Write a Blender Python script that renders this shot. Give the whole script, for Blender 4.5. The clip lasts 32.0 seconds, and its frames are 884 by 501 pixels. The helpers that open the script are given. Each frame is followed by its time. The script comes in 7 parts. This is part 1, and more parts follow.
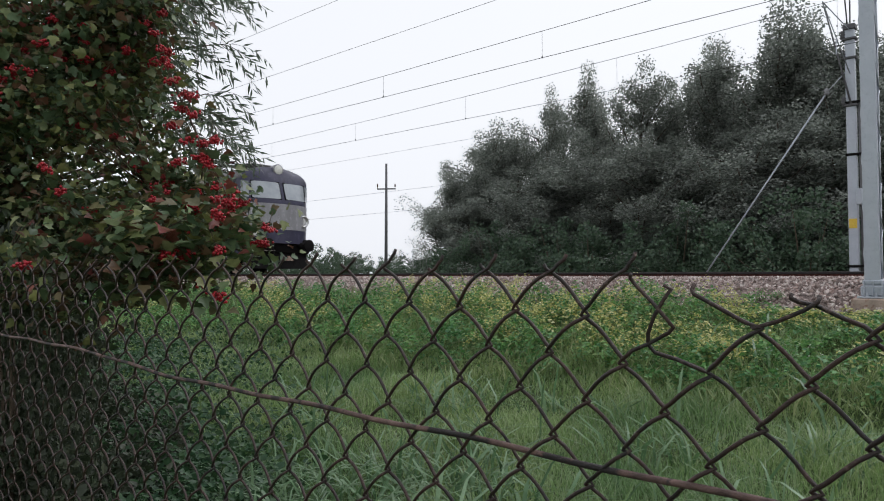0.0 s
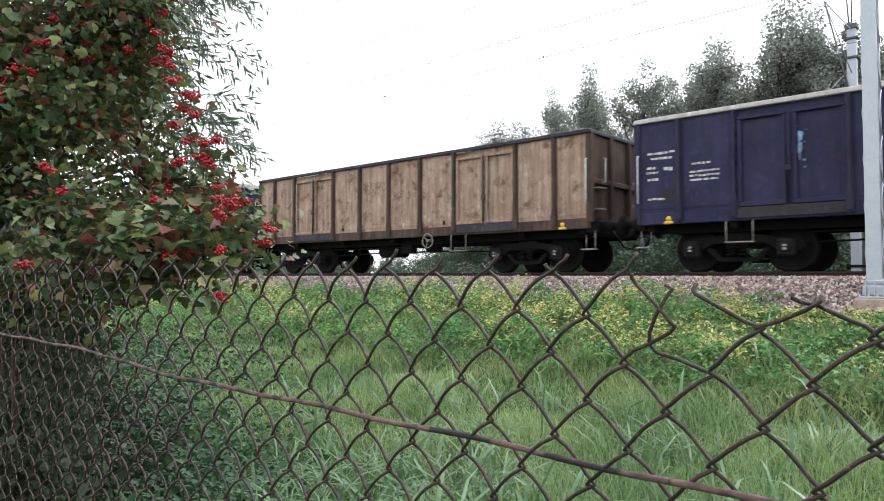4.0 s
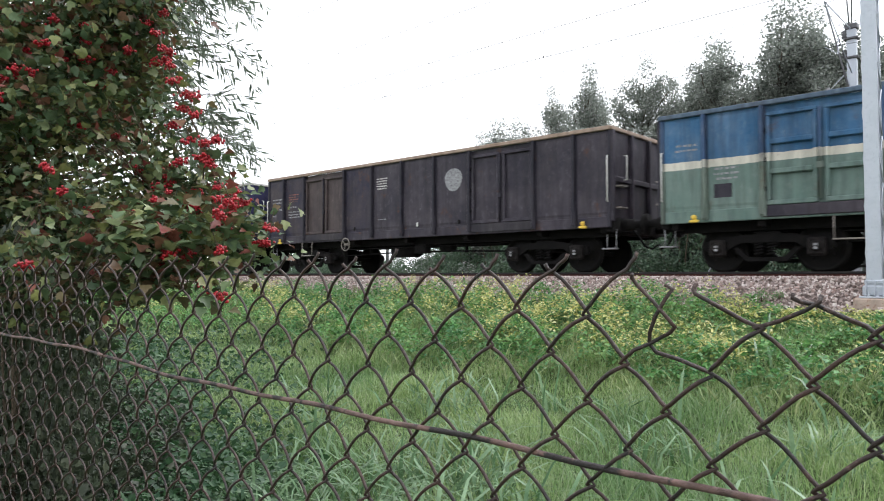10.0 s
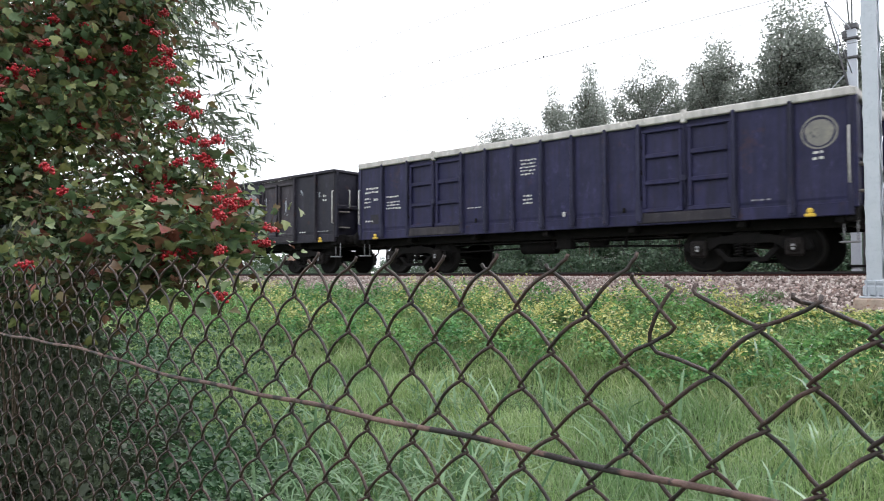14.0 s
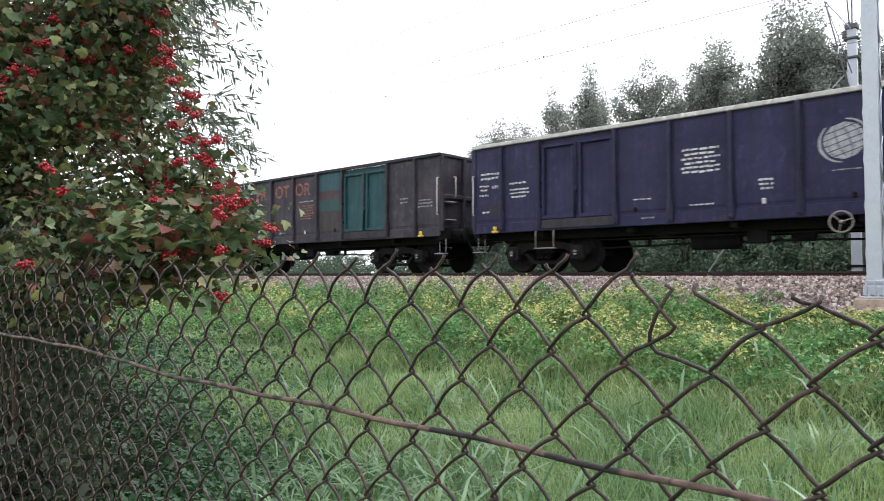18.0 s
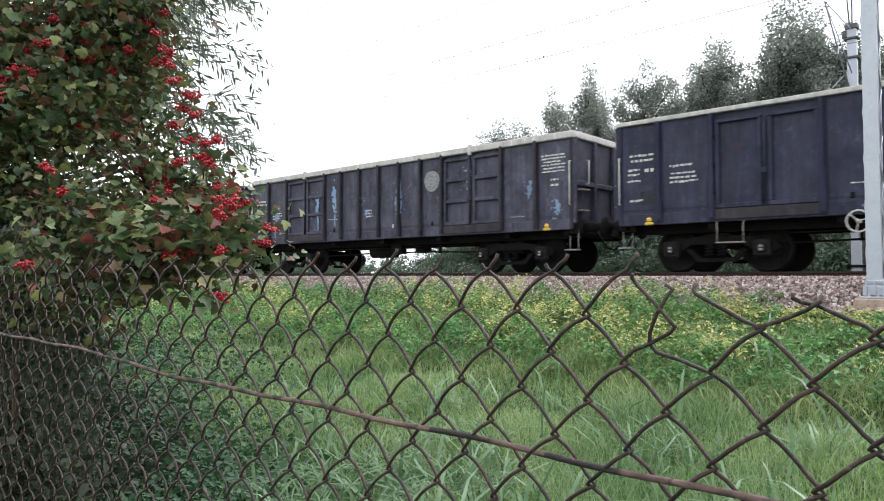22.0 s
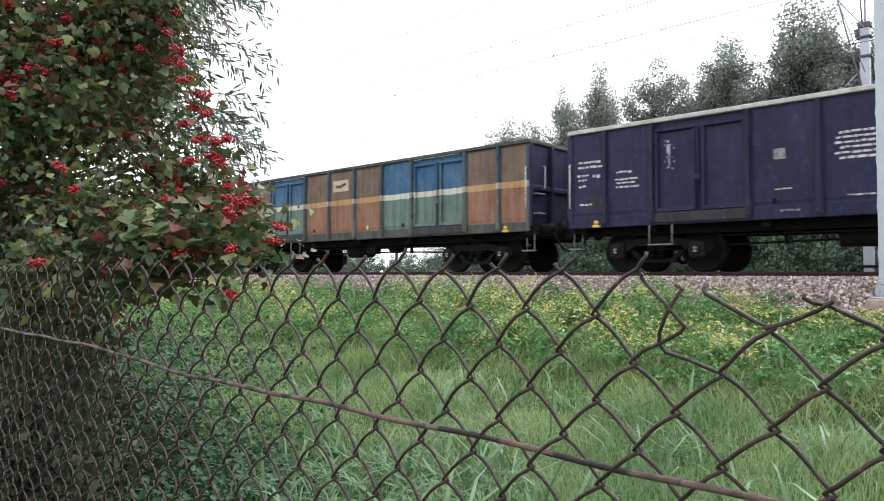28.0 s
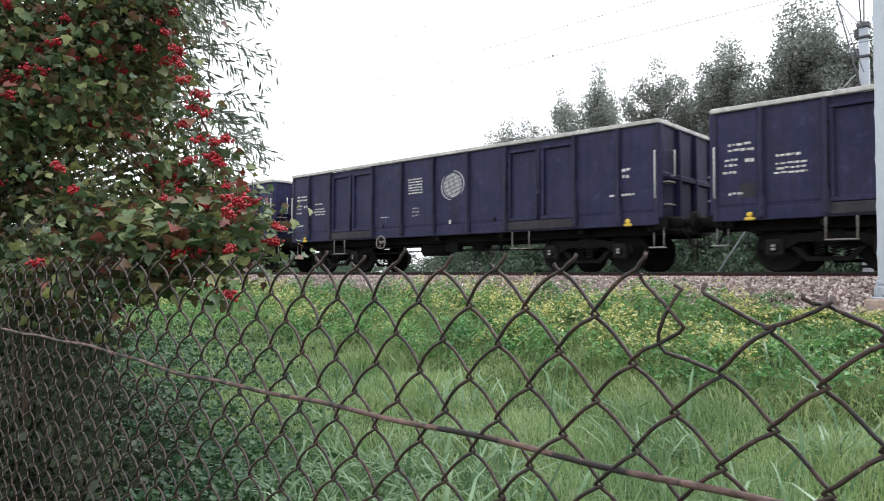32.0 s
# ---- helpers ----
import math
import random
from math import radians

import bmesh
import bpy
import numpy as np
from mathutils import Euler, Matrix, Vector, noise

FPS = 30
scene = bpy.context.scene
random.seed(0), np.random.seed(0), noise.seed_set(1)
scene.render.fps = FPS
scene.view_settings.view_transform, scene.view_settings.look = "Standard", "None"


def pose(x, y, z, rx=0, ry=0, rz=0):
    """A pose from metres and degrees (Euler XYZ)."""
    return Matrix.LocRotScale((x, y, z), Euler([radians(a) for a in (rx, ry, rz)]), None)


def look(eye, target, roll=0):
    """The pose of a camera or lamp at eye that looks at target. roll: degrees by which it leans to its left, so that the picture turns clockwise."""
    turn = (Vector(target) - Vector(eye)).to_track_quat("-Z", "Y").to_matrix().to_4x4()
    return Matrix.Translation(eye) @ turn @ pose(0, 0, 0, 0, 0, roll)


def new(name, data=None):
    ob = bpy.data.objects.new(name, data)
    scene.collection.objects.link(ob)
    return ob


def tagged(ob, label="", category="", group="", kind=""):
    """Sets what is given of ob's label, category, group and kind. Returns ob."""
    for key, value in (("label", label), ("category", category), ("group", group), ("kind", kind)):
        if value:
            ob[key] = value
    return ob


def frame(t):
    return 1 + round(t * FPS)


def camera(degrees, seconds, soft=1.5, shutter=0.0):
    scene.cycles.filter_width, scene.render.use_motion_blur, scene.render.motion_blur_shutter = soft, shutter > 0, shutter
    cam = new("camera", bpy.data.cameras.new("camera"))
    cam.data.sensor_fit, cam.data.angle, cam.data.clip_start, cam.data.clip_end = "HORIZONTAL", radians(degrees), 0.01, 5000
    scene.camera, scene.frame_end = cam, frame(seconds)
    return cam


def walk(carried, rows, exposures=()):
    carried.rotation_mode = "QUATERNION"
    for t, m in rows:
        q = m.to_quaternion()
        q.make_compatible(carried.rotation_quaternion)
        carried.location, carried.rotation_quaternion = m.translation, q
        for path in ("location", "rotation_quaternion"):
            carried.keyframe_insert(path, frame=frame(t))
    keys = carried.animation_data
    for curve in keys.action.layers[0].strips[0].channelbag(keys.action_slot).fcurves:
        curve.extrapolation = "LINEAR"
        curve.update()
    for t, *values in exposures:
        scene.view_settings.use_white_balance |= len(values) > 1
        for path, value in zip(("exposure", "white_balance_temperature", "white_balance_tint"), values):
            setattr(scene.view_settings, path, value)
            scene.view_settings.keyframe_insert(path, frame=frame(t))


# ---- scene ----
# The track runs along x (the train goes towards +x), y points from the fence to the track, z up.
# Field level is z = 0, the lens stands at 1.5 m, just under the level of the rail heads.
EYE = Vector((0.0, 0.0, 1.5))
RAIL = 1.59          # height of the rail heads
TRACK = 15.2         # y of the near track's centre line
TRACK_FAR = 19.3     # y of the far track's centre line

cam = camera(64.8, 32.0, soft=1.05, shutter=0.13)


def aim(yaw, pitch, roll):
    """Camera pose: yaw from the -x direction towards +y, pitch upwards, roll to the left."""
    a, b = radians(yaw), radians(pitch)
    way = Vector((-math.cos(a) * math.cos(b), math.sin(a) * math.cos(b), math.sin(b)))
    return look(EYE, EYE + way, roll)


walk(cam, [
    (0.0, aim(48.376, 2.133, -0.006)), (0.5, aim(48.377, 2.121, 0.0)), (1.0, aim(48.307, 2.07, 0.009)),
    (1.5, aim(48.293, 2.131, -0.07)), (2.0, aim(48.331, 2.118, -0.043)), (2.5, aim(48.271, 2.116, -0.04)),
    (3.0, aim(48.292, 2.105, 0.02)), (3.5, aim(48.274, 2.11, 0.0)), (6.0, aim(48.274, 2.11, 0.0)),
    (9.0, aim(48.27, 2.11, 0.0)), (13.0, aim(48.257, 2.113, 0.0)), (18.0, aim(48.25, 2.11, 0.0)),
    (23.0, aim(48.252, 2.116, 0.0)), (23.5, aim(48.245, 2.12, 0.0)), (24.0, aim(48.156, 2.094, -0.015)),
    (24.5, aim(47.693, 2.034, 0.30)), (25.0, aim(47.41, 1.977, 0.36)), (25.5, aim(47.562, 2.061, 0.245)),
    (27.5, aim(47.566, 2.039, 0.18)), (28.0, aim(47.51, 2.038, 0.184)), (29.0, aim(47.566, 2.039, 0.18)),
    (29.5, aim(47.579, 2.043, 0.182)), (30.0, aim(47.46, 2.03, 0.24)), (30.5, aim(47.46, 2.038, 0.19)),
    (31.0, aim(47.40, 1.996, 0.338)), (31.5, aim(47.503, 2.045, 0.216)), (32.0, aim(47.574, 2.042, 0.19)),
], exposures=[(0.0, -0.42), (0.5, -0.12), (1.2, 0.40), (2.0, 0.62), (4.0, 0.68), (32.0, 0.68)])

# ---- light: an overcast, bright sky ----
SUN_UP, SUN_ROUND = 52.0, 15.0
world = bpy.data.worlds.new("overcast_sky")
scene.world = world
world.use_nodes = True
wn, wl = world.node_tree.nodes, world.node_tree.links
wn.clear()
sky = wn.new("ShaderNodeTexSky")
sky.sky_type = "NISHITA"
sky.sun_disc = False
sky.sun_elevation, sky.sun_rotation = radians(SUN_UP), radians(SUN_ROUND)
sky.air_density, sky.dust_density, sky.ozone_density = 1.0, 6.0, 1.0
cloud = wn.new("ShaderNodeHueSaturation")
cloud.inputs["Saturation"].default_value = 0.18
cover = wn.new("ShaderNodeMix")          # an even, bright cloud deck over the blue
cover.data_type = "RGBA"
cover.inputs[0].default_value = 0.86
cover.inputs[7].default_value = (8.9, 9.15, 9.75, 1)
back = wn.new("ShaderNodeBackground")
back.inputs["Strength"].default_value = 0.15
out = wn.new("ShaderNodeOutputWorld")
wl.new(sky.outputs[0], cloud.inputs["Color"])
wl.new(cloud.outputs[0], cover.inputs[6])
wl.new(cover.outputs[2], back.inputs[0])
wl.new(back.outputs[0], out.inputs[0])

sun_data = bpy.data.lights.new("sun", "SUN")
sun_data.energy, sun_data.angle, sun_data.color = 1.4, radians(28), (0.92, 0.93, 1.0)
sun = new("sun", sun_data)
_e, _r = radians(SUN_UP), radians(SUN_ROUND)
_to = Vector((math.sin(_r) * math.cos(_e), math.cos(_r) * math.cos(_e), math.sin(_e)))
sun.matrix_world = look(_to * 60, (0, 0, 0))


# ---- materials ----
def nodes_of(name):
    m = bpy.data.materials.new(name)
    m.use_nodes = True
    n, l = m.node_tree.nodes, m.node_tree.links
    b = n["Principled BSDF"]
    return m, n, l, b


def mixer(n, l, fac, a, b, kind="MIX"):
    x = n.new("ShaderNodeMix")
    x.data_type, x.blend_type = "RGBA", kind
    for sock, v in ((x.inputs[0], fac), (x.inputs[6], a), (x.inputs[7], b)):
        if isinstance(v, (int, float)):
            sock.default_value = v
        elif isinstance(v, tuple):
            sock.default_value = (*v, 1) if len(v) == 3 else v
        else:
            l.new(v, sock)
    return x.outputs[2]


def noise_out(n, l, coord, scale, detail=4, rough=0.6, lo=0.35, hi=0.65, stretch=None, shift=None):
    """Noise between 0 and 1, sharpened between lo and hi."""
    if stretch or shift is not None:
        mp = n.new("ShaderNodeMapping")
        l.new(coord, mp.inputs[0])
        if stretch:
            mp.inputs["Scale"].default_value = stretch
        if shift is not None:
            l.new(shift, mp.inputs["Location"])
        coord = mp.outputs[0]
    t = n.new("ShaderNodeTexNoise")
    t.inputs["Scale"].default_value, t.inputs["Detail"].default_value, t.inputs["Roughness"].default_value = scale, detail, rough
    l.new(coord, t.inputs["Vector"])
    r = n.new("ShaderNodeMapRange")
    r.inputs["From Min"].default_value, r.inputs["From Max"].default_value = lo, hi
    l.new(t.outputs[0], r.inputs["Value"])
    return r.outputs[0]


def bump_in(n, l, b, height, strength, distance=0.01):
    bp = n.new("ShaderNodeBump")
    bp.inputs["Strength"].default_value, bp.inputs["Distance"].default_value = strength, distance
    l.new(height, bp.inputs["Height"])
    l.new(bp.outputs[0], b.inputs["Normal"])


def random_shift(n, l, size=20.0):
    info = n.new("ShaderNodeObjectInfo")
    mul = n.new("ShaderNodeMath")
    mul.operation = "MULTIPLY"
    mul.inputs[1].default_value = size
    l.new(info.outputs["Random"], mul.inputs[0])
    return mul.outputs[0]


def surface(name, c1, c2, scale, rough=0.7, metal=0.0, bump=0.2, c3=None, scale3=40.0, lo3=0.55, hi3=0.7, stretch=None, space="Object", bump_scale=None, depth=0.01):
    """Two colours mottled at one scale, a third one in stains at another, with relief."""
    m, n, l, b = nodes_of(name)
    co = n.new("ShaderNodeTexCoord").outputs[space]
    col = mixer(n, l, noise_out(n, l, co, scale, stretch=stretch), c1, c2)
    if c3:
        col = mixer(n, l, noise_out(n, l, co, scale3, lo=lo3, hi=hi3, stretch=stretch), col, c3)
    l.new(col, b.inputs["Base Color"])
    b.inputs["Roughness"].default_value, b.inputs["Metallic"].default_value = rough, metal
    if rough > 0.7 and metal < 0.3:
        b.inputs["Specular IOR Level"].default_value = 0.2
    bump_in(n, l, b, noise_out(n, l, co, bump_scale or scale * 4, 6, 0.7, 0.2, 0.8), bump, depth)
    return m


def leafy(name, colours, gloss=0.45, through_light=0.35, vein=60.0, patches=None, shine=0.28):
    """Leaves: one colour of the ramp for each leaf, thin enough to let light through."""
    m, n, l, b = nodes_of(name)
    geo = n.new("ShaderNodeNewGeometry")
    ramp = n.new("ShaderNodeValToRGB")
    ramp.color_ramp.interpolation = "LINEAR"
    el = ramp.color_ramp.elements
    while len(el) < len(colours):
        el.new(0.5)
    for i, c in enumerate(colours):
        el[i].position = i / max(1, len(colours) - 1)
        el[i].color = (*c, 1)
    l.new(geo.outputs["Random Per Island"], ramp.inputs[0])
    co = n.new("ShaderNodeTexCoord").outputs["Object"]
    col = mixer(n, l, noise_out(n, l, co, vein, 3), ramp.outputs[0], mixer(n, l, 1.0, ramp.outputs[0], (0.7, 0.75, 0.7), "MULTIPLY"))
    if patches:      # stands of a darker or yellower growth, metres across
        for scale, lo, hi, tint in patches:
            col = mixer(n, l, noise_out(n, l, co, scale, 3, 0.55, lo, hi), col, mixer(n, l, 1.0, col, tint, "MULTIPLY"))
    l.new(col, b.inputs["Base Color"])
    b.inputs["Roughness"].default_value = gloss
    b.inputs["Specular IOR Level"].default_value = shine
    tr = n.new("ShaderNodeBsdfTranslucent")
    l.new(col, tr.inputs[0])
    ms = n.new("ShaderNodeMixShader")
    ms.inputs[0].default_value = through_light
    l.new(b.outputs[0], ms.inputs[1])
    l.new(tr.outputs[0], ms.inputs[2])
    l.new(ms.outputs[0], n["Material Output"].inputs[0])
    return m


RUST = (0.085, 0.036, 0.018)


def paint(name, colour, faded=None, rust=0.35, dirt=0.5, rough=0.55, bands=None, chalk=0.13, spots=0.60):
    """Weathered wagon paint: fading, coal dust in vertical streaks, rust patches.
    bands: (height, colour) pairs from the sill upwards: the colour above that height."""
    m, n, l, b = nodes_of(name)
    co = n.new("ShaderNodeTexCoord").outputs["Object"]
    sh = random_shift(n, l)
    base = colour
    if bands:
        sep = n.new("ShaderNodeSeparateXYZ")
        l.new(co, sep.inputs[0])
        wob = noise_out(n, l, co, 6.0, 3, 0.6, 0.3, 0.7)
        add = n.new("ShaderNodeMath")
        add.operation = "MULTIPLY_ADD"
        l.new(wob, add.inputs[0])
        add.inputs[1].default_value = 0.02
        l.new(sep.outputs[2], add.inputs[2])
        for h, c in bands:
            st = n.new("ShaderNodeMath")
            st.operation = "GREATER_THAN"
            l.new(add.outputs[0], st.inputs[0])
            st.inputs[1].default_value = h
            base = mixer(n, l, st.outputs[0], base, c)
        pale = mixer(n, l, chalk, base, (0.5, 0.5, 0.48))
        worn = mixer(n, l, chalk * 2.2, base, (0.5, 0.5, 0.48))
    else:
        pale = faded or tuple(0.7 * c + 0.3 * 0.35 for c in colour)
        worn = tuple(2.0 * c + 0.008 for c in pale)
    col = mixer(n, l, noise_out(n, l, co, 1.3, 6, 0.7, 0.36, 0.66, shift=sh), base, pale)
    # pale scratches and flecks, then soot in streaks
    fleck = noise_out(n, l, co, 7.0, 6, 0.75, 0.56, 0.70, stretch=(1.0, 1.0, 0.55), shift=sh)
    mulf = n.new("ShaderNodeMath")
    mulf.operation = "MULTIPLY"
    mulf.inputs[1].default_value = 0.55
    l.new(fleck, mulf.inputs[0])
    col = mixer(n, l, mulf.outputs[0], col, worn)
    streak = noise_out(n, l, co, 3.0, 5, 0.7, 0.42, 0.68, stretch=(2.2, 1.0, 0.16), shift=sh)
    mul = n.new("ShaderNodeMath")
    mul.operation = "MULTIPLY"
    mul.inputs[1].default_value = dirt
    l.new(streak, mul.inputs[0])
    col = mixer(n, l, mul.outputs[0], col, (0.011, 0.010, 0.012))
    patch = noise_out(n, l, co, 2.1, 8, 0.72, spots, spots + 0.10, shift=sh)
    mul2 = n.new("ShaderNodeMath")
    mul2.operation = "MULTIPLY"
    mul2.inputs[1].default_value = rust
    l.new(patch, mul2.inputs[0])
    col = mixer(n, l, mul2.outputs[0], col, RUST)
    l.new(col, b.inputs["Base Color"])
    b.inputs["Roughness"].default_value = rough
    b.inputs["Specular IOR Level"].default_value = 0.2
    bump_in(n, l, b, noise_out(n, l, co, 1.6, 4, 0.6, 0.2, 0.8, shift=sh), 0.35, 0.03)
    return m


M_SOIL = surface("grassy_soil", (0.036, 0.062, 0.018), (0.060, 0.096, 0.03), 1.5, 0.95, 0, 0.6, (0.028, 0.022, 0.014), 6, 0.55, 0.75, bump_scale=25, depth=0.05)
# Darker than the loose stones: the shade in their gaps is in this colour.
M_BALLAST = surface("ballast_bed", (0.10, 0.075, 0.068), (0.24, 0.19, 0.175), 24, 0.95, 0, 0.8, (0.05, 0.036, 0.03), 9, 0.5, 0.8, bump_scale=45, depth=0.04)
M_RAIL = surface("rusty_rail_steel", (0.060, 0.018, 0.014), (0.100, 0.030, 0.023), 12, 0.75, 0.3, 0.3, (0.025, 0.018, 0.015), 30)
M_RAILHEAD = surface("dark_rail_head", (0.010, 0.008, 0.008), (0.020, 0.015, 0.014), 6, 0.6, 0.2, 0.1)
M_SLEEPER = surface("grey_concrete", (0.30, 0.28, 0.25), (0.22, 0.20, 0.18), 8, 0.9, 0, 0.3, (0.10, 0.08, 0.06), 3)
M_GALV = surface("galvanised_steel", (0.40, 0.43, 0.48), (0.44, 0.47, 0.52), 5, 0.5, 0.25, 0.05, (0.37, 0.40, 0.45), 25)
M_FOOT = surface("stained_concrete_footing", (0.42, 0.33, 0.27), (0.30, 0.24, 0.20), 9, 0.95, 0, 0.5, (0.22, 0.10, 0.06), 14)
M_INSUL = surface("brown_glazed_ceramic", (0.05, 0.022, 0.014), (0.07, 0.03, 0.018), 10, 0.2, 0, 0.02)
M_CABLE = surface("dark_cable", (0.02, 0.02, 0.021), (0.035, 0.033, 0.032), 10, 0.6, 0.5, 0.05)
M_FENCE = surface("rusty_fence_wire", (0.008, 0.0056, 0.005), (0.044, 0.019, 0.0125), 38, 0.50, 0.1, 0.6, (0.14, 0.092, 0.074), 130, 0.58, 0.74, bump_scale=300, depth=0.002)
M_ROD = surface("flaking_painted_wire", (0.05, 0.029, 0.024), (0.16, 0.096, 0.08), 40, 0.65, 0.1, 0.7, (0.014, 0.010, 0.009), 30, 0.50, 0.57, bump_scale=220, depth=0.002)
M_BARK = surface("grey_brown_bark", (0.07, 0.055, 0.042), (0.12, 0.10, 0.08), 14, 0.9, 0, 0.9, (0.04, 0.03, 0.024), 40, stretch=(1, 1, 0.25), depth=0.02)
M_TWIG = surface("thin_bark", (0.06, 0.045, 0.032), (0.11, 0.085, 0.06), 40, 0.85, 0, 0.5)
M_UNDER = surface("oily_black_underframe", (0.003, 0.003, 0.003), (0.007, 0.006, 0.006), 5, 0.9, 0.0, 0.4, (0.017, 0.013, 0.011), 12, 0.58, 0.78)
M_AXLEBOX = surface("dusty_axle_box_iron", (0.008, 0.007, 0.007), (0.018, 0.015, 0.014), 9, 0.8, 0.1, 0.3, (0.03, 0.025, 0.022), 16, 0.6, 0.75)
M_WHEEL = surface("brown_wheel_steel", (0.004, 0.004, 0.004), (0.008, 0.007, 0.006), 9, 0.75, 0.1, 0.2)
M_WHITE = surface("dirty_white_lettering", (0.62, 0.61, 0.58), (0.42, 0.41, 0.39), 14, 0.7, 0, 0.05, (0.16, 0.15, 0.15), 25, 0.55, 0.75)
M_GREYWHITE = surface("faded_grey_lettering", (0.30, 0.30, 0.31), (0.2, 0.2, 0.21), 12, 0.75, 0, 0.05, (0.07, 0.07, 0.075), 22, 0.5, 0.7)
M_YELLOW = surface("yellow_signal_paint", (0.72, 0.5, 0.06), (0.6, 0.4, 0.05), 20, 0.6, 0, 0.05)
M_ORANGEMARK = surface("faded_orange_lettering", (0.30, 0.115, 0.08), (0.18, 0.075, 0.06), 10, 0.75, 0, 0.05, (0.05, 0.04, 0.04), 9, 0.5, 0.6)
M_STEPS = surface("grey_step_steel", (0.20, 0.18, 0.165), (0.30, 0.27, 0.24), 20, 0.6, 0.3, 0.1)
M_INSIDE = surface("rusty_coal_dusted_steel", (0.03, 0.022, 0.018), (0.07, 0.04, 0.026), 3, 0.9, 0.1, 0.4)
M_POLE = surface("weathered_grey_pole", (0.10, 0.10, 0.105), (0.16, 0.16, 0.165), 10, 0.9, 0, 0.4, stretch=(3, 3, 0.2))


# ---- geometry helpers ----
class Geo:
    """Collects vertices and faces of one mesh."""

    def __init__(self):
        self.v, self.f, self.smooth = [], [], []

    def add(self, verts, faces, smooth=False):
        k = len(self.v)
        self.v += [tuple(p) for p in verts]
        self.f += [tuple(i + k for i in f) for f in faces]
        self.smooth += [smooth] * len(faces)
        return self

    def box(self, x0, x1, y0, y1, z0, z1, b=0.0, m=None):
        """A box, its edges chamfered by b."""
        c = ((x0 + x1) / 2, (y0 + y1) / 2, (z0 + z1) / 2)
        h = (abs(x1 - x0) / 2, abs(y1 - y0) / 2, abs(z1 - z0) / 2)
        b = min(b, min(h) * 0.9)
        signs = [(sx, sy, sz) for sx in (-1, 1) for sy in (-1, 1) for sz in (-1, 1)]
        if b <= 0:
            vs = [tuple(c[i] + s[i] * h[i] for i in range(3)) for s in signs]
            fs = [(0, 1, 3, 2), (4, 6, 7, 5), (0, 4, 5, 1), (2, 3, 7, 6), (0, 2, 6, 4), (1, 5, 7, 3)]
        else:
            idx, vs, fs = {}, [], []
            for s in signs:
                for a in range(3):
                    idx[s, a] = len(vs)
                    vs.append(tuple(c[i] + s[i] * (h[i] - (0 if i == a else b)) for i in range(3)))
            for a in range(3):
                o1, o2 = (a + 1) % 3, (a + 2) % 3
                for sg in (-1, 1):
                    q = []
                    for p1, p2 in ((-1, -1), (1, -1), (1, 1), (-1, 1)):
                        s = [0, 0, 0]
                        s[a], s[o1], s[o2] = sg, p1, p2
                        q.append(idx[tuple(s), a])
                    fs.append(tuple(q if sg > 0 else q[::-1]))
                for s1 in (-1, 1):
                    for s2 in (-1, 1):
                        q = []
                        for ax, sg in ((o1, -1), (o1, 1), (o2, 1), (o2, -1)):
                            s = [0, 0, 0]
                            s[a], s[o1], s[o2] = sg, s1, s2
                            q.append(idx[tuple(s), ax])
                        fs.append(tuple(q if s1 * s2 > 0 else q[::-1]))
            for s in signs:
                q = [idx[s, a] for a in range(3)]
                fs.append(tuple(q if s[0] * s[1] * s[2] > 0 else q[::-1]))
        if m is not None:
            vs = [tuple(m @ Vector(p)) for p in vs]
        return self.add(vs, fs)

    def tube(self, pts, r, n=6, cap=True, smooth=True):
        """A tube along the points; r is one radius or one for each point."""
        pts = [Vector(p) for p in pts]
        rs = r if isinstance(r, (list, tuple)) else [r] * len(pts)
        vs, fs = [], []
        side = None
        for i, p in enumerate(pts):
            d = (pts[min(i + 1, len(pts) - 1)] - pts[max(i - 1, 0)])
            d = d.normalized() if d.length > 1e-9 else Vector((0, 0, 1))
            if side is None:
                side = d.orthogonal().normalized()
            side = (side - d * side.dot(d))
            side = side.normalized() if side.length > 1e-6 else d.orthogonal().normalized()
            up = d.cross(side)
            for j in range(n):
                a = 2 * math.pi * j / n
                vs.append(p + (side * math.cos(a) + up * math.sin(a)) * rs[i])
        for i in range(len(pts) - 1):
            for j in range(n):
                fs.append((i * n + j, i * n + (j + 1) % n, (i + 1) * n + (j + 1) % n, (i + 1) * n + j))
        if cap:
            fs.append(tuple(range(n - 1, -1, -1)))
            fs.append(tuple((len(pts) - 1) * n + j for j in range(n)))
        return self.add(vs, fs, smooth)

    def lathe(self, profile, centre, axis="y", n=24, smooth=True):
        """Turns (distance along the axis, radius) pairs round an axis."""
        vs, fs = [], []
        for d, r in profile:
            for j in range(n):
                a = 2 * math.pi * j / n
                p, q = r * math.cos(a), r * math.sin(a)
                o = {"x": (d, p, q), "y": (q, d, p), "z": (p, q, d)}[axis]
                vs.append((centre[0] + o[0], centre[1] + o[1], centre[2] + o[2]))
        for i in range(len(profile) - 1):
            for j in range(n):
                fs.append((i * n + j, i * n + (j + 1) % n, (i + 1) * n + (j + 1) % n, (i + 1) * n + j))
        fs.append(tuple(range(n - 1, -1, -1)))
        fs.append(tuple((len(profile) - 1) * n + j for j in range(n)))
        return self.add(vs, fs, smooth)

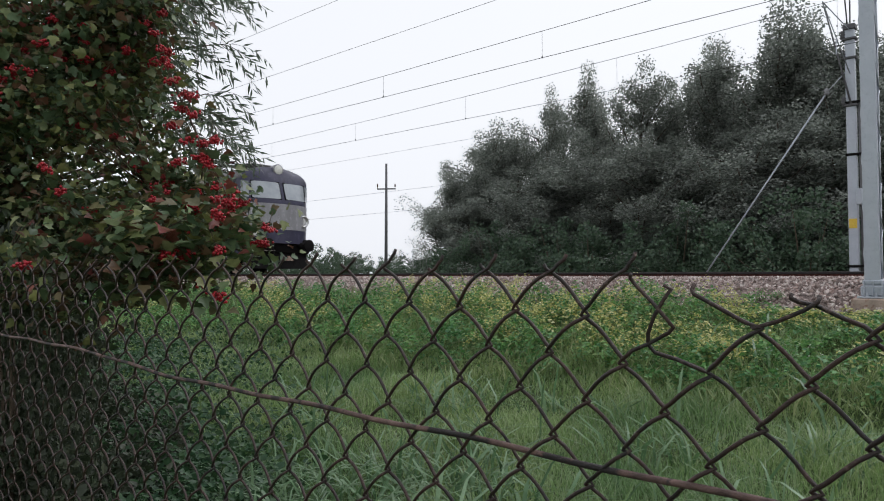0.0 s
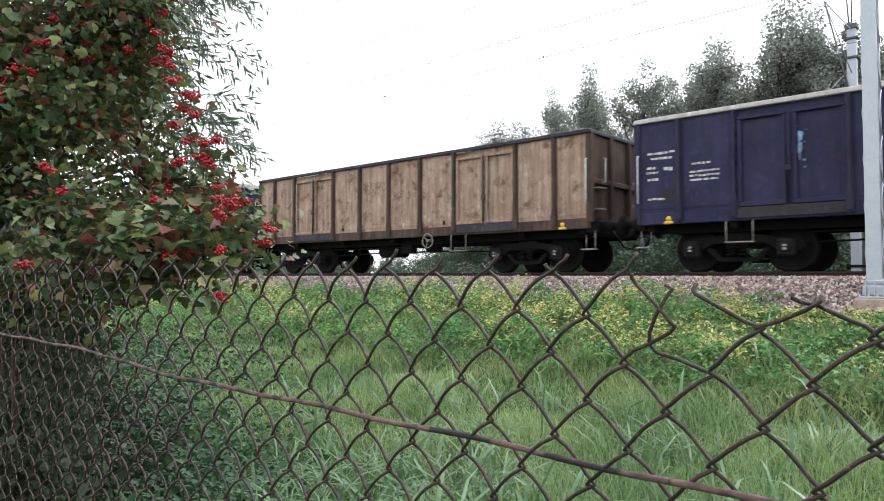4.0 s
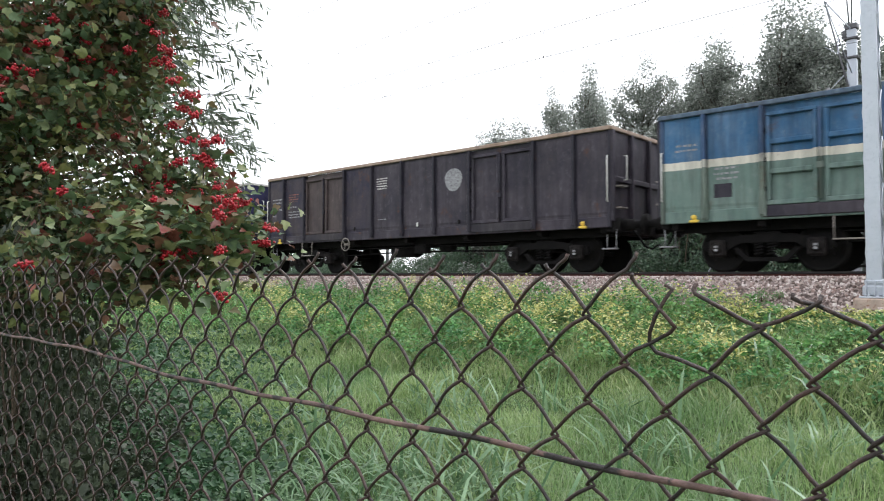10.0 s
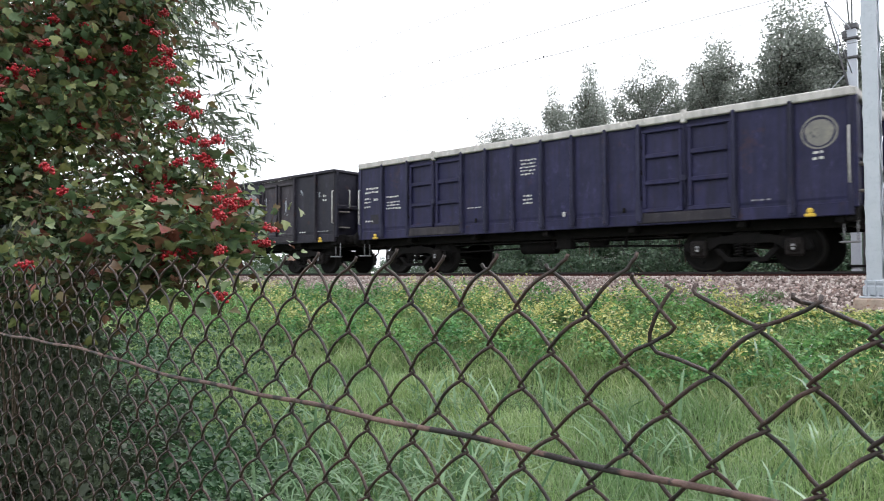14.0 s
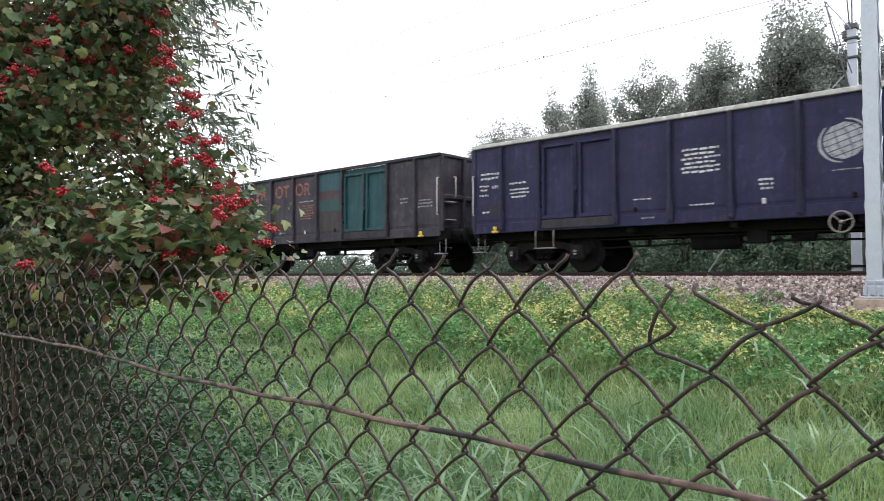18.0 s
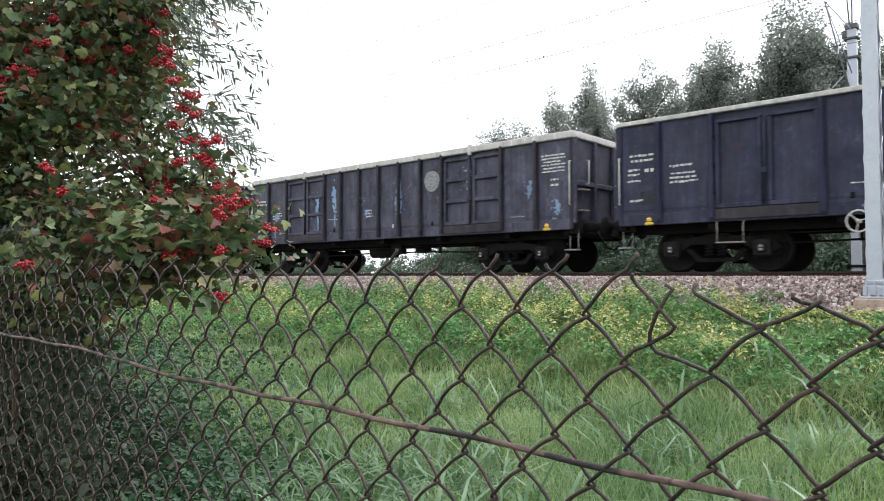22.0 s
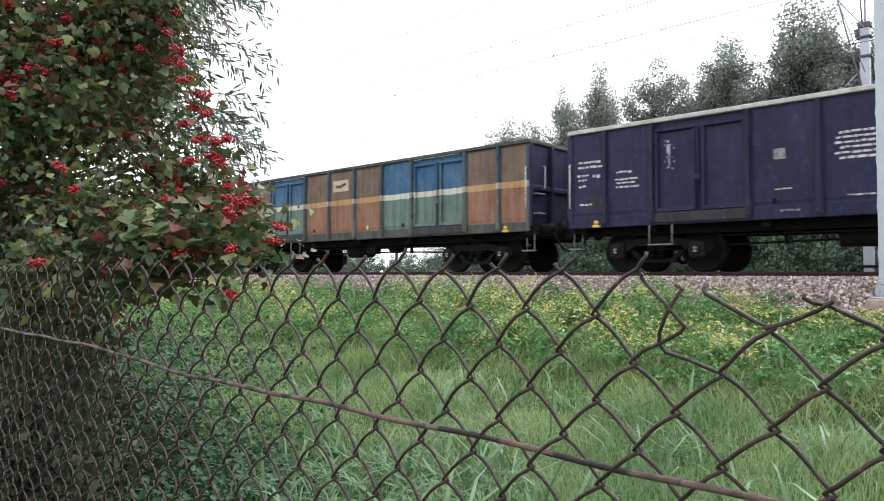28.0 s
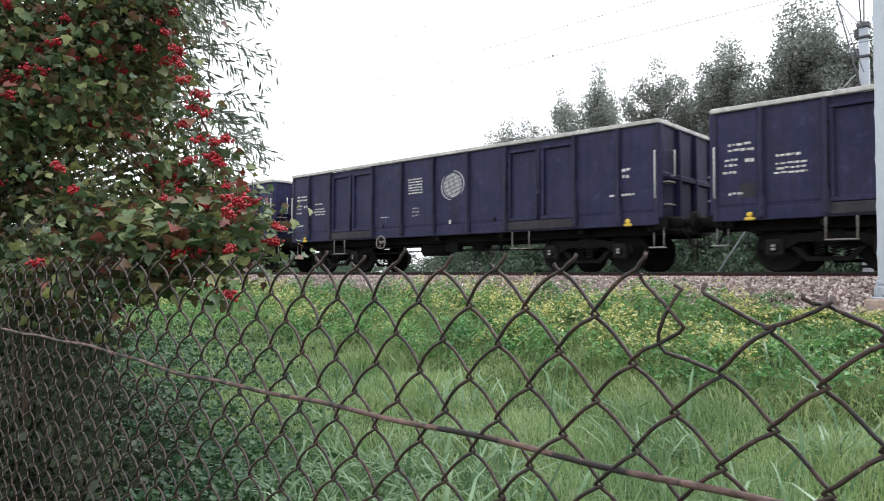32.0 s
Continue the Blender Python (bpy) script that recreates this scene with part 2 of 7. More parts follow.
    def prism(self, outline, y0, y1):
        """An (x, z) outline, anticlockwise seen from -y, drawn out from y0 to y1."""
        k = len(outline)
        vs = [(x, y0, z) for x, z in outline] + [(x, y1, z) for x, z in outline]
        fs = [tuple(range(k)), tuple(range(2 * k - 1, k - 1, -1))]
        fs += [(i, i + k, (i + 1) % k + k, (i + 1) % k) for i in range(k)]
        return self.add(vs, fs)

    def along_x(self, outline, x0, x1):
        """A (y, z) outline drawn out along x."""
        k = len(outline)
        vs = [(x0, y, z) for y, z in outline] + [(x1, y, z) for y, z in outline]
        fs = [tuple(range(k - 1, -1, -1)), tuple(range(k, 2 * k))]
        fs += [(i, (i + 1) % k, (i + 1) % k + k, i + k) for i in range(k)]
        return self.add(vs, fs)

    def mesh(self, name, material=None):
        me = bpy.data.meshes.new(name)
        me.from_pydata(self.v, [], self.f)
        me.polygons.foreach_set("use_smooth", self.smooth)
        if material:
            me.materials.append(material)
        me.update()
        return me


def thing(name, label, category, group="", m=None, kind=""):
    ob = new(name)
    ob.empty_display_size = 0.2
    if m is not None:
        ob.matrix_basis = m
    return tagged(ob, label, category, group, kind)


def part(name, shape, material, parent, label="", m=None):
    """Links a Geo, or a mesh made before, as one mesh object under a thing or a part."""
    me = shape.mesh(name, material) if isinstance(shape, Geo) else shape
    ob = new(name, me)
    ob.parent = parent
    if m is not None:
        ob.matrix_basis = m
    if not me.materials:
        me.materials.append(material)
    if me.materials[0] is not material:
        ob.material_slots[0].link = "OBJECT"
        ob.material_slots[0].material = material
    return tagged(ob, label)


def solid(name, shape, material, label="", category="", group="", kind="", m=None):
    """A thing of one mesh."""
    ob = part(name, shape, material, None, label, m)
    return tagged(ob, "", category, group, kind)


def fast_mesh(name, verts, faces, material, smooth=True):
    """A mesh from number arrays; faces all of one size."""
    me = bpy.data.meshes.new(name)
    nv, (nf, k) = len(verts), faces.shape
    me.vertices.add(nv)
    me.vertices.foreach_set("co", np.ascontiguousarray(verts, dtype=np.float32).ravel())
    me.loops.add(nf * k)
    me.loops.foreach_set("vertex_index", np.ascontiguousarray(faces, dtype=np.int32).ravel())
    me.polygons.add(nf)
    me.polygons.foreach_set("loop_start", np.arange(0, nf * k, k, dtype=np.int32))
    me.polygons.foreach_set("loop_total", np.full(nf, k, dtype=np.int32))
    me.polygons.foreach_set("use_smooth", np.full(nf, smooth))
    me.materials.append(material)
    me.update(calc_edges=True)
    return me


def scatter(shape_v, shape_f, places, turns, sizes):
    """Copies of one small shape (numbers only): places n x 3, turns n x 3 x 3, sizes n or n x 3."""
    sv = np.asarray(shape_v, float)
    sz = np.asarray(sizes, float)
    sz = sz[:, None, None] if sz.ndim == 1 else sz[:, None, :]
    v = np.einsum("nij,nkj->nki", turns, sv[None] * sz) + places[:, None, :]
    f = np.asarray(shape_f)[None] + (np.arange(len(places)) * len(sv))[:, None, None]
    return v.reshape(-1, 3), f.reshape(-1, f.shape[-1])


def turns_of(rng, n, tilt_lo=0.0, tilt_hi=1.2, spin=None):
    """Random turns: a tilt about a level axis after a spin about z."""
    a = rng.uniform(0, 2 * np.pi, n) if spin is None else spin
    t = rng.uniform(tilt_lo, tilt_hi, n)
    b = rng.uniform(0, 2 * np.pi, n)
    ca, sa, ct, st, cb, sb = np.cos(a), np.sin(a), np.cos(t), np.sin(t), np.cos(b), np.sin(b)
    z, o = np.zeros(n), np.ones(n)
    ra = np.stack([ca, -sa, z, sa, ca, z, z, z, o], 1).reshape(n, 3, 3)
    rt = np.stack([o, z, z, z, ct, -st, z, st, ct], 1).reshape(n, 3, 3)
    rb = np.stack([cb, -sb, z, sb, cb, z, z, z, o], 1).reshape(n, 3, 3)
    return ra @ rt @ rb


def smoothstep(a, b, x):
    t = np.clip((np.asarray(x, float) - a) / (b - a), 0, 1)
    return t * t * (3 - 2 * t)


def ground_z(x, y):
    """Height of the ground: field, bank up to the track bed, lower land beyond."""
    x, y = np.asarray(x, float), np.asarray(y, float)
    bank = 0.97 * smoothstep(6.2, 12.2, y)
    far = -1.0 * smoothstep(24.5, 29.0, y)
    bumps = 0.035 * np.sin(x * 1.3 + 0.7 * y) * np.cos(0.9 * y - 0.4 * x) + 0.025 * np.sin(x * 3.1 + 1.0) * np.sin(y * 2.7)
    return bank + far + bumps * smoothstep(0, 1.5, 12.6 - y)


# ---- ground, track bed, rails ----
def build_ground():
    xs = np.unique(np.concatenate([np.linspace(-900, -60, 22), np.linspace(-60, 14, 150), np.linspace(14, 700, 16)]))
    ys = np.unique(np.concatenate([np.linspace(-300, -4, 12), np.linspace(-4, 14, 60), np.linspace(14, 30, 20), np.linspace(30, 1500, 24)]))
    gx, gy = np.meshgrid(xs, ys, indexing="ij")
    v = np.stack([gx, gy, ground_z(gx, gy)], -1).reshape(-1, 3)
    i = np.arange(len(xs) - 1)[:, None] * len(ys) + np.arange(len(ys) - 1)[None]
    f = np.stack([i, i + len(ys), i + len(ys) + 1, i + 1], -1).reshape(-1, 4)
    tagged(new("ground", fast_mesh("ground", v, f, M_SOIL)), "grassy soil of the field and the railway bank", "ground", kind="structure")


def build_track():
    bed = Geo().along_x([(11.95, 0.93), (12.25, 1.13), (13.4, 1.455), (21.2, 1.455), (22.9, 1.05), (22.9, 0.7), (11.95, 0.7)], -420, 480)
    road = solid("ballast_bed", bed, M_BALLAST, "bed of pale pinkish crushed stone under the tracks", "ballast", kind="structure")
    rng = np.random.default_rng(5)
    cube = np.array([[x, y, z] for x in (-1, 1) for y in (-1, 1) for z in (-1, 1)], float) * 0.5
    cube[[0, 3, 5, 6]] *= 0.62
    quads = np.array([(0, 1, 3, 2), (4, 6, 7, 5), (0, 4, 5, 1), (2, 3, 7, 6), (0, 2, 6, 4), (1, 5, 7, 3)])
    n = 42000
    x = 3 - 48 * rng.uniform(0, 1, n) ** 1.5
    y = 11.9 + 2.85 * rng.uniform(0, 1, n) ** 0.85
    z = np.where(y < 13.4, 1.13 + (y - 12.25) * 0.2826, 1.455) + rng.uniform(-0.012, 0.026, n)
    z = np.where(y < 12.25, 0.945 + (y - 11.95) * 0.66, z)
    s = rng.uniform(0.026, 0.056, n)[:, None] * rng.uniform(0.7, 1.25, (n, 3))
    v, f = scatter(cube, quads, np.stack([x, y, z], 1), turns_of(rng, n, 0, 3.1), s)
    part("ballast_stones", fast_mesh("ballast_stones", v, f, M_STONES, False), M_STONES, road)["kind"] = "stuff"
    # rails: foot, web and head
    prof = [(-0.07, 0), (0.07, 0), (0.07, 0.012), (0.009, 0.035), (0.009, 0.125), (0.036, 0.135), (0.036, 0.160), (0.028, 0.17),
            (-0.028, 0.17), (-0.036, 0.160), (-0.036, 0.135), (-0.009, 0.125), (-0.009, 0.035), (-0.07, 0.012)]
    for cy in (TRACK, TRACK_FAR):
        for side in (-0.7535, 0.7535):
            y0, z0 = cy + side, RAIL - 0.172
            rail = solid("rail", Geo().along_x([(y0 + a, z0 + b) for a, b in prof], -420, 480), M_RAIL, "rust-brown steel rail with a dark head", "rail", kind="structure")
            part("rail_head", Geo().box(-420, 480, y0 - 0.038, y0 + 0.038, RAIL - 0.046, RAIL + 0.001, 0.008), M_RAILHEAD, rail)


M_STONES = leafy("crushed_stone", [(0.14, 0.095, 0.085), (0.52, 0.42, 0.40), (0.24, 0.165, 0.15), (0.70, 0.60, 0.58), (0.36, 0.24, 0.215), (0.82, 0.74, 0.72)], 0.9, 0.0, 80.0)


# ---- catenary masts, wires, line pole ----
M_DARKSTEEL = surface("dull_dark_steel", (0.06, 0.06, 0.065), (0.10, 0.10, 0.105), 12, 0.6, 0.2, 0.1)


def build_mast():
    x, y = -2.14, 12.35
    mast = thing("catenary_mast", "grey galvanised steel catenary mast on a concrete footing", "mast", m=pose(x, y, 0))
    part("footing", Geo().box(-0.26, 0.34, -0.30, 0.30, 0.75, 1.165, 0.02), M_FOOT, mast, "rust-stained concrete footing")
    part("base_plate", Geo().box(-0.19, 0.27, -0.24, 0.24, 1.168, 1.195, 0.006), M_GALV, mast)
    # two channel legs and the zigzag lacing between them
    for s in (-1, 1):
        y0 = s * 0.135
        lip = 0.06 if s < 0 else -0.06
        leg = part("mast_leg", Geo().box(-0.10, 0.10, y0 - 0.007, y0 + 0.007, 1.2, 9.2, 0.002), M_GALV, mast)
        for x0 in (-0.103, 0.091):
            part("leg_lip", Geo().box(x0, x0 + 0.012, min(y0, y0 + lip), max(y0, y0 + lip), 1.2, 9.2, 0.002), M_GALV, leg)
    k = 0
    z = 1.5
    while z < 9.0:
        for sx in (-0.108, 0.108):
            a, b = (-0.11, 0.11) if k % 2 else (0.11, -0.11)
            part("lacing_bar", Geo().tube([(sx, a, z), (sx, b, z + 0.36)], 0.012, 5), M_GALV, mast)
        z += 0.36
        k += 1
    part("cantilever_tube", Geo().tube([(0, 0.13, 8.55), (0, 2.85, 7.99)], 0.03, 8).tube([(0, 0.13, 7.0), (0, 2.6, 8.04)], 0.03, 8), M_GALV, mast)
    part("registration_arm", Geo().tube([(0, 1.4, 7.53), (0, 1.6, 7.4), (0, 2.85, 7.24)], 0.02, 6), M_GALV, mast)
    part("shoe", Geo().box(-0.155, 0.185, -0.17, 0.17, 1.2, 1.36, 0.02).box(-0.135, 0.165, -0.155, 0.155, 1.36, 1.46, 0.03), M_GALV, mast, "stepped steel shoe of the mast")
    for sx in (-0.10, 0.015, 0.13):
        part("gusset", Geo().box(sx - 0.008, sx + 0.008, -0.215, -0.165, 1.2, 1.44, 0.004), M_GALV, mast)
        for sy in (-0.205, 0.205):
            part("anchor_bolt", Geo().lathe([(0, 0.022), (0.03, 0.022), (0.03, 0.012), (0.06, 0.012)], (sx + 0.04, sy, 1.195), "z", 8, False), M_GALV, mast)


def build_far_mast():
    x, y = -4.33, 22.35
    mast = thing("catenary_mast", "grey steel catenary mast with insulators and a guy stay", "mast", m=pose(x, y, 0))
    part("footing", Geo().box(-0.17, 0.2, -0.3, 0.3, 0.8, 1.5, 0.02), M_SLEEPER, mast, "pale concrete footing")
    part("mast_leg", Geo().box(-0.12, 0.12, -0.1, 0.1, 1.5, 8.6, 0.012), M_GALV, mast)
    part("conduit", Geo().tube([(0.22, -0.05, 1.5), (0.22, -0.05, 6.4)], 0.045, 8), M_POLE, mast, "grey cable conduit")
    for z in (1.75, 4.9, 6.38):
        part("clamp", Geo().box(-0.15, 0.27, -0.13, 0.12, z, z + 0.07, 0.01), M_UNDER, mast)
    part("switch_box", Geo().box(0.1, 0.26, -0.2, -0.1, 3.5, 3.95, 0.02), M_GALV, mast, "small grey switch box")
    part("warning_plate", Geo().box(-0.1, 0.1, -0.112, -0.104, 2.85, 3.12, 0.002), M_YELLOW, mast, "small yellow warning plate")
    part("pole_cap", Geo().box(-0.16, 0.16, -0.14, 0.14, 8.5, 8.66, 0.02), M_DARKSTEEL, mast)
    for z in (8.2, 7.65, 6.3):
        part("collar", Geo().box(-0.19, 0.18, -0.15, 0.13, z, z + 0.07, 0.015), M_DARKSTEEL, mast, "dark steel collar")
        part("insulator", Geo().lathe([(0, 0.03), (0.04, 0.08), (0.08, 0.04), (0.12, 0.08), (0.16, 0.04), (0.2, 0.07), (0.24, 0.03)], (-0.17, -0.1, z + 0.05), "z", 12), M_DARKSTEEL, mast, "ribbed dark insulator")
    part("slanting_pole", Geo().tube([(0.02, -0.12, 6.35), (-0.28, -0.2, 7.8), (-0.6, -0.3, 9.35)], [0.027, 0.025, 0.02], 8), M_POLE, mast, "slanting dark bracket pole")
    for dx in (-0.14, 0.02):
        part("cantilever_tube", Geo().tube([(dx * 0.4, 0, 8.6), (dx * 1.6, 0, 11.2)], 0.022, 6), M_POLE, mast)
    for z in (8.5, 7.25):
        part("cantilever_tube", Geo().tube([(0, -0.1, z), (0, -3.05, 8.42)], 0.015, 6), M_GALV, mast)
    part("registration_arm", Geo().tube([(0, -1.6, 7.85), (0, -1.7, 7.4), (0, -3.05, 7.24)], 0.012, 6), M_GALV, mast)
    part("guy_stay", Geo().tube([(-0.1, 0, 7.35), (-0.6, 0, 6.85)], 0.015, 6).tube([(-0.62, 0, 6.82), (-4.6, 0, 1.0)], 0.026, 6), M_GALV, mast, "taut pale guy stay")
    part("stay_insulator", Geo().lathe([(-0.1, 0.03), (-0.05, 0.09), (0.0, 0.05), (0.05, 0.09), (0.1, 0.03)], (-0.62, 0, 6.84), "z", 10), M_GREYWHITE, mast)


def build_wires():
    span = 60.0
    x0 = -2.2 - 0.0

    def line(name, y, height, sag, r, label, step=3.0):
        pts = []
        x = -480.0
        while x <= 118:
            f = ((x - x0) / span) % 1.0
            pts.append((x, y, 1.5 + height - sag * 4 * f * (1 - f)))
            x += step
        return solid(name, Geo().tube(pts, r, 5), M_CABLE, label, "wire")

    def dropper_set(parent, y, low, high, sag, r):
        x = -118.0
        while x < 40:
            f = ((x - x0) / span) % 1.0
            part("dropper", Geo().tube([(x, y, 1.5 + low), (x, y, 1.5 + high - sag * 4 * f * (1 - f))], r, 4), M_CABLE, parent)
            part("dropper_clamp", Geo().box(x - 0.018, x + 0.018, y - 0.014, y + 0.014, 1.5 + low - 0.02, 1.5 + low + 0.03, 0.005), M_CABLE, parent)
            x += 6.0

    for y, hi, sag in ((TRACK, 6.48, 0.14), (TRACK_FAR, 6.95, 0.6)):
        line("contact_wire", y, 5.72, 0.02, 0.0075, "dark overhead contact wire stretched along the track")
        m = line("messenger_wire", y, hi, sag, 0.0075, "dark sagging messenger wire with droppers above the track")
        dropper_set(m, y, 5.72, hi, sag, 0.004)
    line("feeder_wire", 12.3, 7.75, 0.15, 0.0055, "thin dark feeder wire strung above the bank")
    line("feeder_wire", 12.3, 6.25, 0.15, 0.0055, "thin dark feeder wire strung above the bank")
    line("feeder_wire", 22.35, 5.85, 0.15, 0.0055, "thin dark feeder wire strung behind the tracks")
    line("feeder_wire", 22.35, 4.05, 0.15, 0.0055, "thin dark feeder wire strung behind the tracks")
    line("feeder_wire", 22.35, 3.1, 0.15, 0.005, "thin dark feeder wire strung behind the tracks")


def build_line_pole():
    p = thing("utility_pole", "slender grey wooden line pole with a short crossarm", "pole", m=pose(-39.65, 38.0, 0.0))
    part("shaft", Geo().tube([(0, 0, 0), (0, 0, 5), (0, 0, 10.4)], [0.14, 0.12, 0.085], 8), M_POLE, p)
    part("crossarm", Geo().box(-0.75, 0.75, -0.05, 0.05, 8.35, 8.45, 0.01, Matrix.Rotation(radians(35), 4, "Z")), M_POLE, p)
    for s in (-0.7, 0.7):
        c = Matrix.Rotation(radians(35), 4, "Z") @ Vector((s, 0, 0))
        part("insulator", Geo().lathe([(0, 0.02), (0.1, 0.02), (0.12, 0.06), (0.3, 0.05), (0.36, 0.02)], (c.x, c.y, 8.45), "z", 8), M_INSUL, p)


# ---- chain-link fence ----
FENCE_Y, PITCH, ROW = 0.60, 0.0796, 0.0810
FENCE_X0 = -0.543   # a knot column


def fence_warp(x, z):
    """How the old mesh is pulled out of shape: its top edge sinks along the fence, its wires waver."""
    rise = float(np.interp(x, [-2.2, -0.98, -0.5, -0.1, 0.4], [0.026, 0.0167, 0.0065, -0.0045, -0.015]))
    wave = 0.0015 * math.sin(x * 9.0 + z * 4.0) + 0.0012 * math.sin(x * 29.0 - z * 17.0)
    push = 0.0015 * math.sin(z * 13.0 + x * 5.0) + 0.0015 * math.sin(z * 41.0 + x * 27.0)
    depth = 0.005 * math.sin(x * 6.0 + 1.0) * math.sin(z * 5.0)
    return Vector((x + push, FENCE_Y + depth, z + rise + wave))


# broken wires near a torn knot: (x, z) of their loose ends, from the tip downwards
TORN = {
    6: ((-0.2983, 1.5018), (-0.3006, 1.4987), (-0.295, 1.4919), (-0.2776, 1.4768), (-0.263, 1.4616), (-0.2584, 1.4548), (-0.2641, 1.4495), (-0.2835, 1.4382)),
    7: ((-0.2678, 1.4922), (-0.2616, 1.4882), (-0.2669, 1.4795), (-0.2751, 1.4641), (-0.2817, 1.4485), (-0.2835, 1.4382), (-0.2771, 1.431), (-0.2546, 1.4267), (-0.2323, 1.4198), (-0.2246, 1.4155)),
    8: ((-0.2401, 1.4934), (-0.2417, 1.488), (-0.2383, 1.4846), (-0.2218, 1.4757), (-0.1988, 1.4623)),
    9: ((-0.1409, 1.4845), (-0.1414, 1.4801), (-0.1515, 1.4732), (-0.1725, 1.4635)),
    10: ((-0.1603, 1.4863), (-0.1608, 1.4827), (-0.1555, 1.4797), (-0.1435, 1.477), (-0.1242, 1.4677)),
}


def build_fence():
    fence = thing("chain_link_fence", "rusty brown chain-link fence with broken, bent wire tips", "fence")
    rng = random.Random(11)
    top = 1.5
    per = 9
    for k in range(-62, 42):
        rows = 36
        pts = []
        left = k % 2 == 0      # the top knot lies in this wire's left column when even
        xa = FENCE_X0 + k * PITCH / 2
        near = -34 < k < 16
        lift = rng.uniform(-0.004, 0.008)
        for j in range(rows):
            a, b = (0.0, 1.0) if (j % 2 == 0) == left else (1.0, 0.0)
            for i in range(per):
                f = i / per
                # each wire is a flattened coil: its pieces bulge to the path's side and to the field's side by turns
                g = 1 - (1 - f) ** (1.22 if b < a else 1.12)
                bulge = (-0.0062 if b < a else 0.0052) * math.sin(math.pi * f ** 0.85)
                over = 0.0040 * (1 if b > a else -1) * (math.exp(-(f / 0.13) ** 2) * -1 + math.exp(-((1 - f) / 0.15) ** 2))
                x = xa + PITCH / 2 * (a + (b - a) * g) + over
                z = top - (j + f) * ROW / 2 + (lift * (1 - f) if j == 0 else 0)
                p = fence_warp(x, z)
                p.y += bulge
                pts.append(p)
        if k in TORN:
            loose = [Vector((x, FENCE_Y + 0.003 * math.sin(i * 1.3 + k), z)) for i, (x, z) in enumerate(TORN[k])]
            low = loose[-1].z - 0.002
            pts = loose + [p for p in pts if p.z < low]
        elif near and not left:
            # the cut end runs on past its knot and curls
            bend = rng.uniform(0.6, 1.2)
            for dx, dz in ((0.0035, 0.006), (0.0062, 0.013), (0.0058, 0.0195)):
                pts.insert(0, pts[0] + Vector((dx * bend * (1 if dz < 0.019 else 0.3), 0.001, 0.0052)))
        elif near:
            pts.insert(0, pts[0] + Vector((-0.002, -0.002, 0.003 + 0.004 * rng.random())))
        part("fence_wire", Geo().tube(pts, 0.0020, 6 if near else 5), M_FENCE, fence)
    pts = []
    for i in range(0, 150):
        x = -4.0 + i * 0.04
        z = 1.5 - (0.147 + 0.03 * float(smoothstep(-2.1, -0.6, x))) + 0.003 * math.sin(x * 7) + 0.0015 * math.sin(x * 23)
        pts.append((x, FENCE_Y - 0.008 + 0.003 * math.sin(x * 12), z))
    part("tension_wire", Geo().tube(pts, 0.0033, 8), M_ROD, fence, "flaking thicker tension wire")


build_ground()
build_track()
build_mast()
build_far_mast()
build_wires()
build_line_pole()
build_fence()


# ---- the train ----
RIBS = (-5.53, -4.43, -2.46, -1.23, 0.0, 1.23, 2.46, 4.43, 5.53)
PANELS = ((-6.43, -5.53), (-5.53, -4.43), (-2.46, -1.23), (-1.23, 0.0), (0.0, 1.23), (1.23, 2.46), (4.43, 5.53), (5.53, 6.43))
FINE_RIBS = (-5.45, -4.43, -2.46, -1.67, -0.835, 0.0, 0.835, 1.67, 2.46, 4.43, 5.45)   # the other build, with narrower panels
FINE_PANELS = ((-6.43, -5.45), (-5.45, -4.43), (-2.46, -1.67), (-1.67, -0.835), (-0.835, 0.0), (0.0, 0.835), (0.835, 1.67), (1.67, 2.46), (4.43, 5.45), (5.45, 6.43))
LEAVES = ((-4.43, -3.445), (-3.445, -2.46), (2.46, 3.445), (3.445, 4.43))
SILL, FLOOR, RIM = 0.98, 1.22, 3.13
TOP = 3.22
FACE = -1.40   # outer face of the near side's plates

shared = {}


def once(key, make):
    """One mesh for all that look alike."""
    if key not in shared:
        shared[key] = make().mesh(key if isinstance(key, str) else key[0])
    return shared[key]


def make_panel(x0, x1, z0=FLOOR, z1=RIM):
    # a plate, pressed a little inwards round its edge
    g = Geo()
    b = 0.05
    g.box(x0, x1, FACE, FACE + 0.05, z0, z1)
    g.add([(x0 + b, FACE - 0.002, z0 + b), (x1 - b, FACE - 0.002, z0 + b), (x1 - b, FACE - 0.002, z1 - b), (x0 + b, FACE - 0.002, z1 - b),
           (x0 + 2 * b, FACE - 0.012, z0 + 2 * b), (x1 - 2 * b, FACE - 0.012, z0 + 2 * b), (x1 - 2 * b, FACE - 0.012, z1 - 2 * b), (x0 + 2 * b, FACE - 0.012, z1 - 2 * b)],
          [(4, 5, 6, 7), (0, 1, 5, 4), (1, 2, 6, 5), (2, 3, 7, 6), (3, 0, 4, 7)])
    return g


